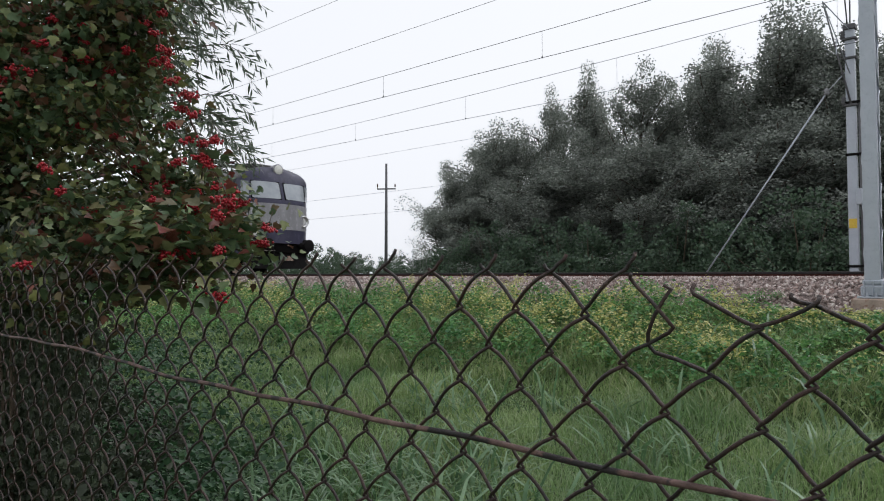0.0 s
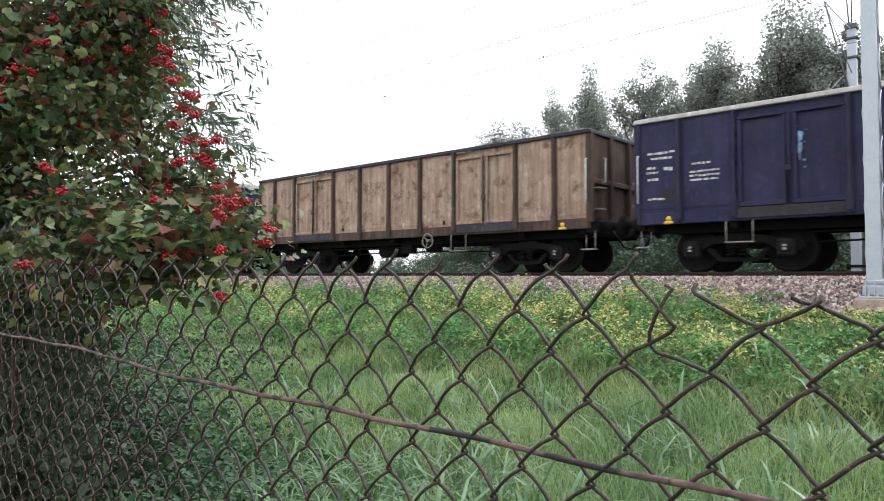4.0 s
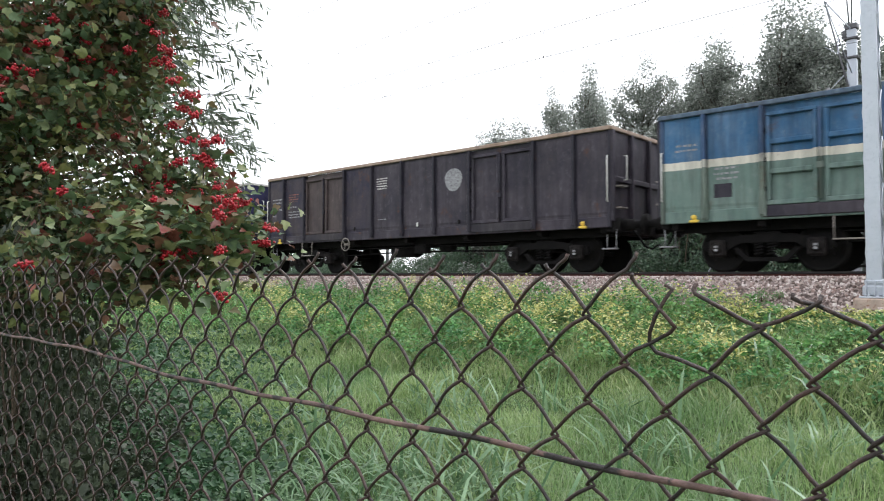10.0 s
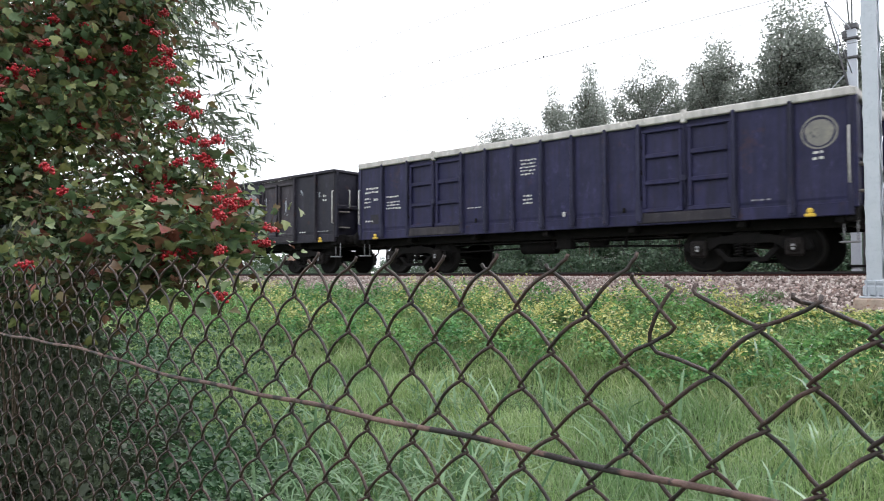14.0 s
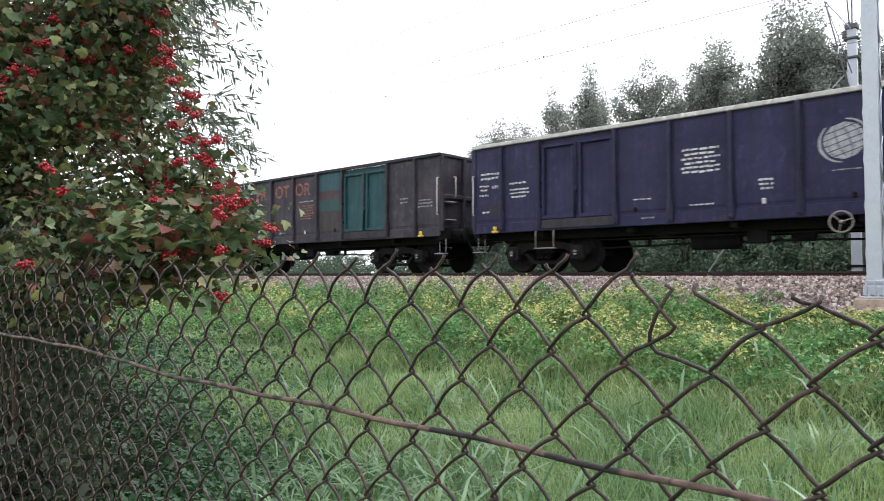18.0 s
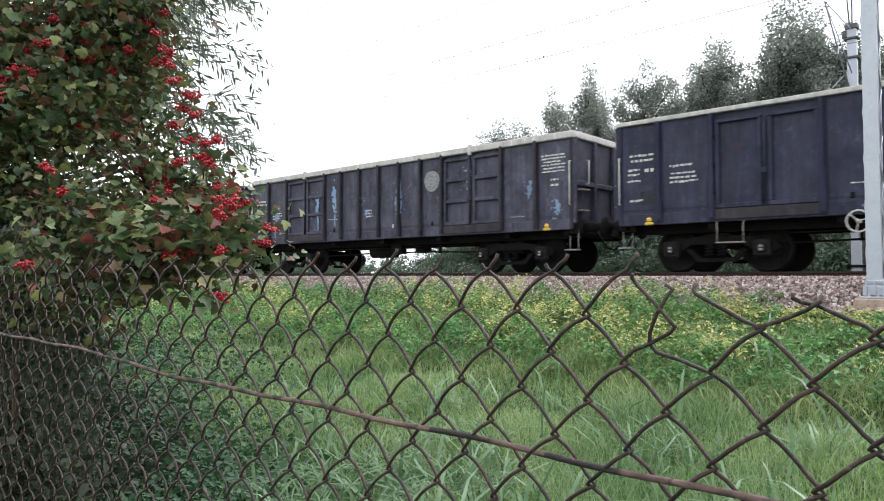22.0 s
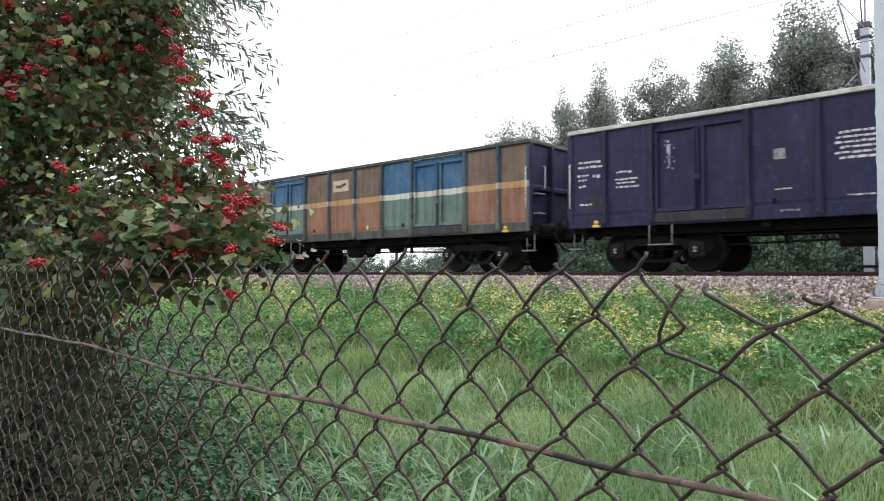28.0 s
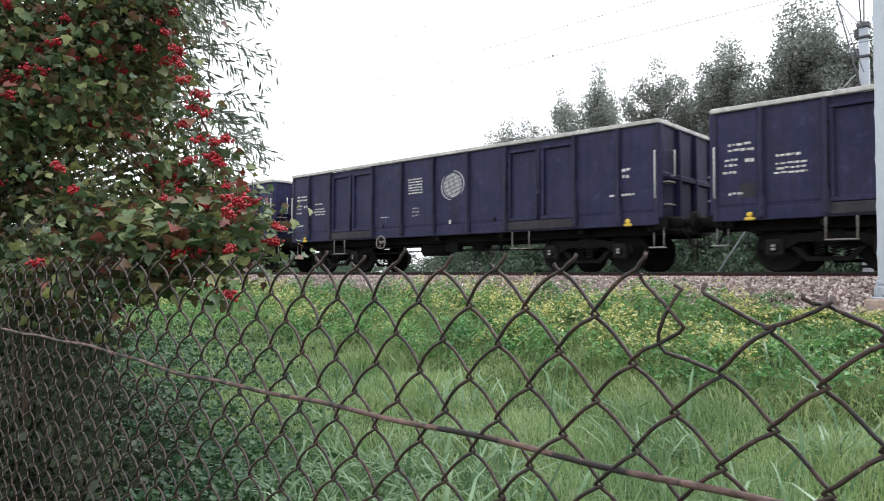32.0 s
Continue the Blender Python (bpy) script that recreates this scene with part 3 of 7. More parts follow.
def make_rib(x):
    # a hat profile on two flanges, its foot widened down to the sill
    g = Geo().box(x - 0.04, x + 0.04, FACE - 0.105, FACE, FLOOR - 0.17, RIM, 0.018).box(x - 0.07, x + 0.07, FACE - 0.0165, FACE, FLOOR, RIM, 0.004)
    return g.prism([(x - 0.06, FLOOR - 0.19), (x + 0.06, FLOOR - 0.19), (x + 0.075, FLOOR + 0.05), (x + 0.05, FLOOR + 0.3), (x - 0.05, FLOOR + 0.3), (x - 0.075, FLOOR + 0.05)], FACE - 0.075, FACE - 0.0005)


def make_leaf(x0, x1, ribbed):
    g = Geo()
    z0, z1 = FLOOR + 0.02, RIM - 0.14
    a, b = x0 + 0.07, x1 - 0.045
    g.box(x0, x1, FACE + 0.03, FACE + 0.05, FLOOR, RIM)
    for lo, hi in ((z0, z0 + 0.09), (z1 - 0.07, z1)):
        g.box(a, b, FACE - 0.045, FACE + 0.03, lo, hi, 0.012)
    for lo, hi in ((a, a + 0.07), (b - 0.07, b)):
        g.box(lo, hi, FACE - 0.045, FACE + 0.03, z0 + 0.09, z1 - 0.07, 0.012)
    if ribbed:
        for f in (0.36, 0.68):
            z = z0 + f * (z1 - z0)
            g.box(a + 0.07, b - 0.07, FACE - 0.045, FACE + 0.03, z - 0.05, z + 0.05, 0.015)
    return g


def make_bogie_frame():
    # cast side frames, open round the middle springs
    g = Geo()
    for s in (-1, 1):
        y0, y1 = s * 1.02 - 0.05, s * 1.02 + 0.05
        g.prism([(-1.2, 0.46), (-1.12, 0.40), (-0.7, 0.44), (-0.5, 0.56), (0.5, 0.56), (0.7, 0.44), (1.12, 0.40), (1.2, 0.46), (1.15, 0.60), (0.75, 0.66), (0.45, 0.72), (-0.45, 0.72), (-0.75, 0.66), (-1.15, 0.60)], y0, y1)
        g.prism([(-0.62, 0.46), (-0.38, 0.20), (0.38, 0.20), (0.62, 0.46), (0.5, 0.46), (0.32, 0.28), (-0.32, 0.28), (-0.5, 0.46)], y0, y1)
    g.box(-0.26, 0.26, -1.0, 1.0, 0.5, 0.78, 0.03)
    return g


def make_wheelset():
    # axle with two flanged wheels
    g = Geo().lathe([(-1.15, 0.06), (1.15, 0.06)], (0, 0, 0), "y", 12)
    for s in (-1, 1):
        prof = [(0.67, 0.02), (0.67, 0.41), (0.682, 0.485), (0.70, 0.49), (0.712, 0.462), (0.80, 0.455), (0.80, 0.40), (0.76, 0.385), (0.745, 0.16), (0.79, 0.13), (0.79, 0.02)]
        prof = prof if s > 0 else [(-d, r) for d, r in prof][::-1]
        g.lathe(prof, (0, 0, 0), "y", 36)
        for i in range(4):
            a = i * math.pi / 2 + 0.4
            g.lathe([(s * 0.75 - 0.012, 0.03), (s * 0.75 + 0.012, 0.03)], (0.27 * math.cos(a), 0, 0.27 * math.sin(a)), "y", 8)
    return g


def make_axlebox():
    g = Geo().box(-0.16, 0.16, -1.19, -1.01, -0.17, 0.17, 0.04)
    return g.lathe([(-1.225, 0.09), (-1.19, 0.11)], (0, 0, 0), "y", 14)


def make_spring():
    pts = [(0.075 * math.cos(a), -1.10 + 0.075 * math.sin(a), 0.02 + 0.24 * a / (8 * math.pi)) for a in np.linspace(0, 8 * math.pi, 41)]
    return Geo().tube(pts, 0.017, 5)


PLATES = []
WHEELSETS = []   # (object, x in its bogie, turn at the start)


def build_bogie(parent, x):
    bogie = part("bogie", once("bogie_frame", make_bogie_frame), M_UNDER, parent, "", pose(x, 0, 0))
    for dx in (-0.9, 0.9):
        w = part("wheelset", once("wheelset", make_wheelset), M_WHEEL, bogie, "", pose(dx, 0, 0.46))
        WHEELSETS.append((w, dx, 0.46))
        for turn in (0, 180):
            part("axle_box", once("axle_box", make_axlebox), M_AXLEBOX, bogie, "", pose(dx, 0, 0.46, 0, 0, turn))
            ab_plate = once("axle_plate", lambda: Geo().box(-0.035, 0.035, -1.232, -1.224, 0.01, 0.055, 0.002).box(-0.035, 0.035, -1.232, -1.224, -0.055, -0.01, 0.002))
            if turn == 0:
                PLATES.append((ab_plate, bogie, pose(dx, 0, 0.46)))
    for mesh, owner, m in PLATES:
        part("axle_plate", mesh, M_GREYWHITE, owner, "small pale plate", m)
    PLATES.clear()
    for q in (-0.12, 0.12):
        for turn in (0, 180):
            part("bolster_spring", once("bolster_spring", make_spring), M_UNDER, bogie, "", pose(q, 0, 0.28, 0, 0, turn))
    return bogie


def make_buffer():
    g = Geo().box(-0.06, 0.0, -0.2, 0.2, -0.2, 0.2, 0.02)
    g.lathe([(0, 0.13), (0.32, 0.13), (0.33, 0.085), (0.52, 0.085), (0.54, 0.22), (0.585, 0.23), (0.60, 0.20)], (0, 0, 0), "x", 20)
    return g


def make_end(s):
    x = s * 6.43
    return Geo().box(min(x, x - s * 0.05), max(x, x - s * 0.05), FACE, -FACE, FLOOR - 0.1, RIM)


def bars(parent, x, z, w, h, lines, mat, rng, y=FACE - 0.0145, face=-1):
    """Writing that cannot be read: rows of short bars."""
    g = Geo()
    step = h / lines
    for i in range(lines):
        inset = w * rng.uniform(0.0, 0.16)
        a, end = x + inset, x + w - inset * rng.uniform(0.4, 1.6)
        while a < end - 0.02:
            b = min(end, a + rng.uniform(0.06, 0.2) * max(0.5, min(1.5, w)))
            zt = z + h - i * step - step * rng.uniform(0, 0.12)
            tall = step * rng.uniform(0.36, 0.5)
            g.add([(a, y, zt - tall), (b, y, zt - tall), (b, y, zt), (a, y, zt)], [(0, 1, 2, 3)])
            a = b + rng.uniform(0.015, 0.04)
    ob = part("lettering", g, mat, parent)
    ob["kind"] = "stuff"
    return ob


def smear(parent, x0, x1, z0, z1, mat):
    """Paint that ran down the side: a ragged streak with thin tails and drops beside it."""
    rng = random.Random(int((x0 + 20) * 1000 + z0 * 77))
    g = Geo()
    y, w = FACE - 0.0175, x1 - x0
    for i in range(3):
        c, top, low = x0 + w * rng.uniform(0.15, 0.85), z1 - (z1 - z0) * rng.uniform(0, 0.35), z0 + (z1 - z0) * rng.uniform(0, 0.45)
        k = max(3, int((top - low) / 0.05))
        vs = []
        for j in range(k + 1):
            f = j / k
            half = w * (0.08 + 0.34 * (1 - f) * rng.uniform(0.3, 1.0))
            c += w * rng.uniform(-0.12, 0.12)
            vs += [(c - half, y, top + (low - top) * f), (c + half, y, top + (low - top) * f)]
        g.add(vs, [(2 * j, 2 * j + 2, 2 * j + 3, 2 * j + 1) for j in range(k) if rng.random() < 0.86])
    for _ in range(10):
        c, z, r = rng.uniform(x0 - w, x1 + w), rng.uniform(z0, z1), rng.uniform(0.008, 0.024)
        g.add([(c - r, y, z), (c, y, z - 1.6 * r), (c + r, y, z), (c, y, z + r)], [(0, 1, 2, 3)])
    return part("paint_run", g, mat, parent)


def patch(parent, x0, x1, z0, z1, mat, name="paint_patch", y=FACE - 0.0135):
    if mat in (P_LIGHTBLUE, P_DRIP):
        return smear(parent, x0, x1, z0, z1, mat)
    if mat is M_LABEL:
        w, h = x1 - x0, z1 - z0
        part("label_print", Geo().add([(x0 + w * a, y - 0.002, z0 + h * b) for a, b in ((0.15, 0.35), (0.5, 0.28), (0.85, 0.55), (0.8, 0.75), (0.45, 0.55), (0.2, 0.6))], [tuple(range(6))]), P_RIBDARK, parent)
    return part(name, Geo().add([(x0, y, z0), (x1, y, z0), (x1, y, z1), (x0, y, z1)], [(0, 1, 2, 3)]), mat, parent)


def roundel(parent, x, z, r, mat, faded=False):
    """A round emblem as a plain disc of tilted bars between two arcs, or a faded blank disc."""
    y = FACE - 0.0145
    g = Geo()
    if faded:
        ring = [(x + r * (1 + 0.04 * math.sin(5 * a)) * math.cos(a), y, z + r * (1 + 0.05 * math.sin(3 * a)) * math.sin(a)) for a in np.linspace(0, 2 * math.pi, 27)[:-1]]
        g.add(ring, [tuple(range(26))])
        if faded == 2:      # a second, thin circle round the disc
            rim = [(x + r * q * math.cos(a), y, z + r * q * math.sin(a)) for a in np.linspace(0, 2 * math.pi, 27)[:-1] for q in (1.14, 1.28)]
            g.add(rim, [(2 * k, 2 * k + 1, (2 * k + 3) % 52, (2 * k + 2) % 52) for k in range(26)])
        return part("emblem", g, mat, parent)
    for a0, a1 in ((-0.7, 1.5), (2.4, 4.6)):
        vs, fs = [], []
        for i in range(13):
            f = i / 12
            a = a0 + (a1 - a0) * f
            w = 0.5 - abs(f - 0.5)
            for q in (1.10 - 0.02 * w, 1.15 + 0.2 * w):
                vs.append((x + r * q * math.cos(a), y, z + r * q * math.sin(a)))
        for i in range(12):
            fs.append((2 * i, 2 * i + 1, 2 * i + 3, 2 * i + 2))
        g.add(vs, fs)
    tilt = 0.3
    for i in range(6):
        lo, hi = -0.93 + i * 0.315, -0.93 + i * 0.315 + 0.272
        for j in range(5):
            # cells of the disc, bowed like lines on a ball
            vs = []
            for q in (lo, hi):
                w = math.sqrt(max(0.0, 0.95 - q * q))
                for s in (-1 + j * 0.4, -1 + j * 0.4 + 0.365):
                    px, pz = w * math.sin(s * 1.57), q
                    vs.append((x + r * (px * math.cos(tilt) - pz * math.sin(tilt)), y, z + r * (px * math.sin(tilt) + pz * math.cos(tilt))))
            g.add(vs, [(0, 1, 3, 2)])
    return part("emblem", g, mat, parent)


def make_handwheel():
    g = Geo()
    ring = [(0.185 * math.cos(a), 0, 0.185 * math.sin(a)) for a in np.linspace(0, 2 * math.pi, 25)]
    g.tube(ring, 0.016, 6)
    for a in (0.3, 2.4, 4.5):
        g.tube([(0, 0, 0), (0.185 * math.cos(a), 0, 0.185 * math.sin(a))], 0.011, 5)
    g.lathe([(-0.03, 0.035), (0.12, 0.035)], (0, 0, 0), "y", 10)
    return g


def make_step():
    g = Geo()
    for x in (-0.25, 0.25):
        g.tube([(x, 0.05, 0.02), (x, 0, -0.06), (x, 0, -0.42)], 0.014, 6)
    return g.box(-0.265, 0.265, -0.05, 0.08, -0.445, -0.42, 0.006)


def make_handrail(h):
    return Geo().tube([(0, 0, 0), (0, -0.07, 0.0), (0, -0.07, h), (0, 0, h)], 0.016, 6)


def make_underframe():
    g = Geo()
    g.box(-6.4, 6.4, -0.2, 0.2, 0.95, 1.15, 0.02)
    for s in (-1, 1):
        g.along_x([(s * 0.95 - 0.05, 0.80), (s * 0.95 + 0.05, 0.80), (s * 0.95 + 0.05, 1.1), (s * 0.95 - 0.05, 1.1)] if s > 0 else
                  [(-1.0, 0.80), (-0.9, 0.80), (-0.9, 1.1), (-1.0, 1.1)], -6.4, 6.4)
    for x in (-6.2, -4.5, -2.2, 0, 2.2, 4.5, 6.2):
        g.box(x - 0.08, x + 0.08, -1.3, 1.3, 0.85, 1.1, 0.02)
    return g


def make_brake_gear():
    g = Geo()
    g.lathe([(-0.5, 0.05), (-0.48, 0.2), (0.48, 0.2), (0.5, 0.05)], (-0.6, -0.6, 0.66), "x", 16)
    g.lathe([(-0.22, 0.05), (-0.2, 0.15), (0.2, 0.15), (0.22, 0.05)], (1.1, -0.7, 0.72), "x", 14)
    g.tube([(-3.4, -0.75, 0.55), (-1.2, -0.75, 0.6), (1.4, -0.75, 0.6), (3.4, -0.75, 0.55)], 0.022, 6)
    g.tube([(-3.2, -0.95, 0.74), (3.2, -0.95, 0.74)], 0.016, 6)
    for x in (-2.0, -0.1, 1.8):
        g.box(x - 0.03, x + 0.03, -0.8, -0.7, 0.55, 0.95, 0.01)
    g.box(0.15, 0.55, -1.05, -0.8, 0.55, 0.8, 0.02)
    return g


def painted_word(word, size):
    """Faded block letters, upright in the built-in font, as a flat mesh."""
    key = ("word", word, size)
    if key not in shared:
        cu = bpy.data.curves.new("word", "FONT")
        cu.body, cu.size, cu.offset, cu.fill_mode = word, size, 0.012, "FRONT"
        ob = bpy.data.objects.new("word", cu)
        shared[key] = bpy.data.meshes.new_from_object(ob)
        bpy.data.objects.remove(ob)
        bpy.data.curves.remove(cu)
    return shared[key]


def wagon(spec):
    p = spec["paint"]
    door = spec.get("door", p)
    # a darker rib paint puts shade along the ribs into their colour
    rib = spec.get("rib", p)
    cap = spec.get("cap", p)
    rng = random.Random(spec["seed"])
    w = thing("open_wagon", spec["label"], "freight wagon", "wagons of the train")
    over = spec.get("panels", {})
    fine = spec.get("fine", False)
    for i, (a, b) in enumerate(FINE_PANELS if fine else PANELS):
        part("side_panel", once(("side_panel", i, fine), lambda: make_panel(a, b)), over.get(i, p), w)
    for i, (a, b) in enumerate(LEAVES):
        ribbed = spec.get("ribbed", False)
        d = part("door_leaf", once(("door_leaf", i, ribbed), lambda: make_leaf(a, b, ribbed)), spec.get("leaves", {}).get(i, door), w)
        for z in (1.5, 2.05, 2.6):
            part("door_hinge", once(("door_hinge", i, z), lambda: Geo().box((a + 0.01) if i % 2 == 0 else (b - 0.06), (a + 0.06) if i % 2 == 0 else (b - 0.01), FACE - 0.05, FACE, z, z + 0.1, 0.01)), M_UNDER, d)
    for c in (-3.445, 3.445):
        part("door_bolt", once(("door_bolt", c), lambda: Geo().tube([(c, FACE - 0.055, 1.3), (c, FACE - 0.055, 2.95)], 0.02, 6).box(c - 0.06, c + 0.06, FACE - 0.075, FACE - 0.035, 1.85, 1.97, 0.012)), rib, w)
        part("door_sill", once(("door_sill", c), lambda: Geo().box(c - 1.0, c + 1.0, FACE - 0.045, FACE + 0.02, 1.02, FLOOR + 0.01, 0.012)), spec.get("sill", P_SILL), w)
    for x in (FINE_RIBS if fine else RIBS):
        part("rib", once(("rib", x), lambda: make_rib(x)), rib, w)
    for s in (-1, 1):
        part("corner_post", once(("corner_post", s), lambda: Geo().box(min(s * 6.36, s * 6.45), max(s * 6.36, s * 6.45), FACE - 0.035, FACE + 0.05, SILL, RIM, 0.015)), rib, w)
        ew = part("end_wall", once(("end_wall", s), lambda: make_end(s)), spec.get("end", p), w)
        x = s * 6.43
        for y in (-1.36, -0.45, 0.45, 1.36):
            part("end_rib", once(("end_rib", s, y), lambda: Geo().box(min(x, x + s * 0.09), max(x, x + s * 0.09), y - 0.05, y + 0.05, FLOOR - 0.1, RIM, 0.015)), spec.get("end", p), ew)
        part("end_bar", once(("end_bar", s), lambda: Geo().box(min(x, x + s * 0.07), max(x, x + s * 0.07), FACE, -FACE, 2.0, 2.12, 0.015)), spec.get("end", p), ew)
        for y in (-0.88, 0.88):
            part("buffer", once("buffer", make_buffer), M_UNDER, w, "", pose(s * 6.43, y, 1.05, 0, 0, 0 if s > 0 else 180))
        part("coupling_hook", once("coupling_hook", lambda: Geo().box(0, 0.28, -0.04, 0.04, -0.05, 0.05, 0.02).tube([(0.28, 0, 0), (0.38, 0, 0.03), (0.40, 0, 0.12), (0.33, 0, 0.16)], 0.035, 6)), M_UNDER, w, "", pose(s * 6.45, 0, 1.05, 0, 0, 0 if s > 0 else 180))
        part("end_beam", once(("end_beam", s), lambda: Geo().box(min(s * 6.3, s * 6.47), max(s * 6.3, s * 6.47), -1.35, 1.35, 0.88, 1.2, 0.02)), M_UNDER, w)
    part("handrail", once("handrail", lambda: make_handrail(1.0)), M_WHITE, w, "white handrail", pose(6.40, FACE - 0.02, 1.55))
    part("handrail", once("handrail", lambda: make_handrail(1.0)), M_WHITE, w, "white handrail", pose(-6.40, FACE - 0.02, 1.45))
    for s in (-1, 1):
        for z in (1.42, 1.9):
            part("end_step", once(("end_step", s), lambda: Geo().box(min(s * 6.44, s * 6.62), max(s * 6.44, s * 6.62), -1.27, -0.95, -0.015, 0.015, 0.004)), M_STEPS, w, "", pose(0, 0, z))
        part("foot_step", once(("foot_step", s), lambda: Geo().box(min(s * 6.2, s * 6.5), max(s * 6.2, s * 6.5), -1.38, -1.16, 0.50, 0.53, 0.005)
             .tube([(s * 6.24, -1.2, 0.52), (s * 6.24, -1.2, 0.95)], 0.014, 5).tube([(s * 6.46, -1.2, 0.52), (s * 6.46, -1.2, 0.95)], 0.014, 5)), M_GREYWHITE, w, "pale-edged foot step")
        part("brake_hose", once(("brake_hose", s), lambda: Geo().tube([(s * 6.45, -0.4, 0.98), (s * 6.62, -0.42, 0.80), (s * 6.75, -0.40, 0.58), (s * 6.92, -0.36, 0.52), (s * 7.0, -0.3, 0.62)], 0.026, 6)), M_UNDER, w)
    part("handrail", once("handrail_end", lambda: make_handrail(0.55)), M_WHITE, w, "", pose(6.53, -0.95, 2.05, 0, 0, 90))
    part("sill_beam", once("sill_beam", lambda: Geo().box(-6.43, 6.43, FACE - 0.01, FACE + 0.06, SILL, FLOOR, 0.012)), spec.get("beam", p), w)
    if fine:
        part("top_rail", once("top_rail_wide", make_wide_rail), cap, w, "broad pale rim")
    else:
        part("top_rail", once("top_rail", lambda: Geo().box(-6.46, 6.46, FACE - 0.075, FACE + 0.03, RIM, TOP, 0.012)
         .box(-6.46, 6.46, -FACE - 0.03, -FACE + 0.075, RIM, TOP, 0.012).box(-6.5, -6.38, FACE - 0.03, -FACE + 0.03, RIM, TOP - 0.004, 0.012).box(6.38, 6.5, FACE - 0.03, -FACE + 0.03, RIM, TOP - 0.004, 0.012)), cap, w)
    part("far_side", once("far_side", make_far_side), p, w)
    part("floor_plate", once("floor_plate", lambda: Geo().box(-6.4, 6.4, FACE + 0.05, -FACE - 0.05, FLOOR - 0.06, FLOOR)), M_INSIDE, w)
    part("underframe", once("underframe", make_underframe), M_UNDER, w)
    part("brake_gear", once("brake_gear", make_brake_gear), M_UNDER, w)
    for s in (-1, 1):
        build_bogie(w, s * 4.5)
        part("signal_bracket", once("signal_bracket", lambda: Geo().box(-0.09, 0.09, -0.06, 0, -0.10, -0.04, 0.015).box(-0.055, 0.055, -0.07, 0, -0.04, 0.06, 0.03)), M_YELLOW, w, "yellow lashing bracket", pose(s * 5.75, FACE, 1.08))
    for x in spec.get("steps", (-4.9, 1.9)):
        part("step", once("step", make_step), M_STEPS, w, "", pose(x, FACE - 0.02, 1.0))
    if "wheel" in spec:
        part("hand_wheel", once("hand_wheel", make_handwheel), spec.get("wheelpaint", M_STEPS), w, "brake hand wheel", pose(spec["wheel"], FACE - 0.12, 0.86))
    for x, z, ww, hh, n, m in spec.get("text", ()):
        bars(w, x, z, ww, hh, n, m, rng)
    for x, z, r, m, *faded in spec.get("emblem", ()):
        roundel(w, x, z, r, m, faded[0] if faded else 0)
    for a, b, z0, z1, m in spec.get("patches", ()):
        patch(w, a, b, z0, z1, m)
    for word, x, m in spec.get("words", ()):
        part("block_lettering", painted_word(word, 0.56), m, w, "", pose(x, FACE - 0.0145, 2.53, 90, 0, 0))
    if "poster" in spec:
        x, z, r = spec["poster"]
        part("poster_print", Geo().add([(x + r * math.cos(a), FACE - 0.0155, z + r * math.sin(a)) for a in np.linspace(0, 2 * math.pi, 21)[:-1]], [tuple(range(20))])
             .add([(x - 0.16, FACE - 0.0155, z - 0.45), (x + 0.16, FACE - 0.0155, z - 0.45), (x + 0.16, FACE - 0.0155, z - 0.36), (x - 0.16, FACE - 0.0155, z - 0.36)], [(0, 1, 2, 3)]), M_UNDER, w)
    for i in range(3):
        part("tie_ring", once("tie_ring", lambda: Geo().box(-0.035, 0.035, -0.03, 0, -0.06, 0.05, 0.012)), M_WHITE if i == 1 and spec.get("cap") else M_UNDER, w, "", pose((-2.0, 0.6, 2.1)[i], FACE - 0.01, 1.33))
    return w


def make_wide_rail():
    g = Geo()
    for s in (-1, 1):
        y = s * 1.40
        g.box(-6.46, 6.46, min(y - s * 0.03, y + s * 0.085), max(y - s * 0.03, y + s * 0.085), 3.08, 3.24, 0.02)
        g.box(min(s * 6.38, s * 6.52), max(s * 6.38, s * 6.52), -1.43, 1.43, 3.08, 3.236, 0.02)
    for x in (-3.445, 3.445):
        g.box(x - 0.05, x + 0.05, FACE - 0.1, FACE, 3.02, 3.29, 0.01)
    return g


def make_far_side():
    g = Geo().box(-6.43, 6.43, -FACE - 0.05, -FACE, SILL, RIM)
    for x in RIBS:
        g.box(x - 0.045, x + 0.045, -FACE, -FACE + 0.065, SILL, RIM, 0.015)
    return g


P_BLUE = paint("dark_blue_wagon_paint", (0.016, 0.0165, 0.058), (0.030, 0.030, 0.080), 0.25, 0.5)
P_NAVY = paint("navy_wagon_paint", (0.0145, 0.015, 0.049), (0.029, 0.028, 0.072), 0.3, 0.55)
P_BLACKBLUE = paint("blackish_blue_paint", (0.011, 0.011, 0.021), (0.024, 0.023, 0.035), 0.3, 0.5)
P_GREYBROWN = paint("grey_brown_sooty_paint", (0.026, 0.023, 0.034), (0.062, 0.053, 0.064), 0.75, 0.55)
P_SOOT = paint("sooty_grey_paint", (0.016, 0.015, 0.024), (0.038, 0.034, 0.044), 0.4, 0.55)
P_TAN = paint("faded_tan_paint", (0.30, 0.195, 0.14), (0.42, 0.31, 0.245), 0.75, 0.55, 0.75, spots=0.535)
P_TANRIB = paint("sooty_tan_rib_paint", (0.07, 0.045, 0.036), (0.11, 0.075, 0.058), 0.7, 0.7, 0.75)
P_RED = paint("faded_red_paint", (0.20, 0.032, 0.046), (0.27, 0.09, 0.10), 0.35, 0.4, 0.6)
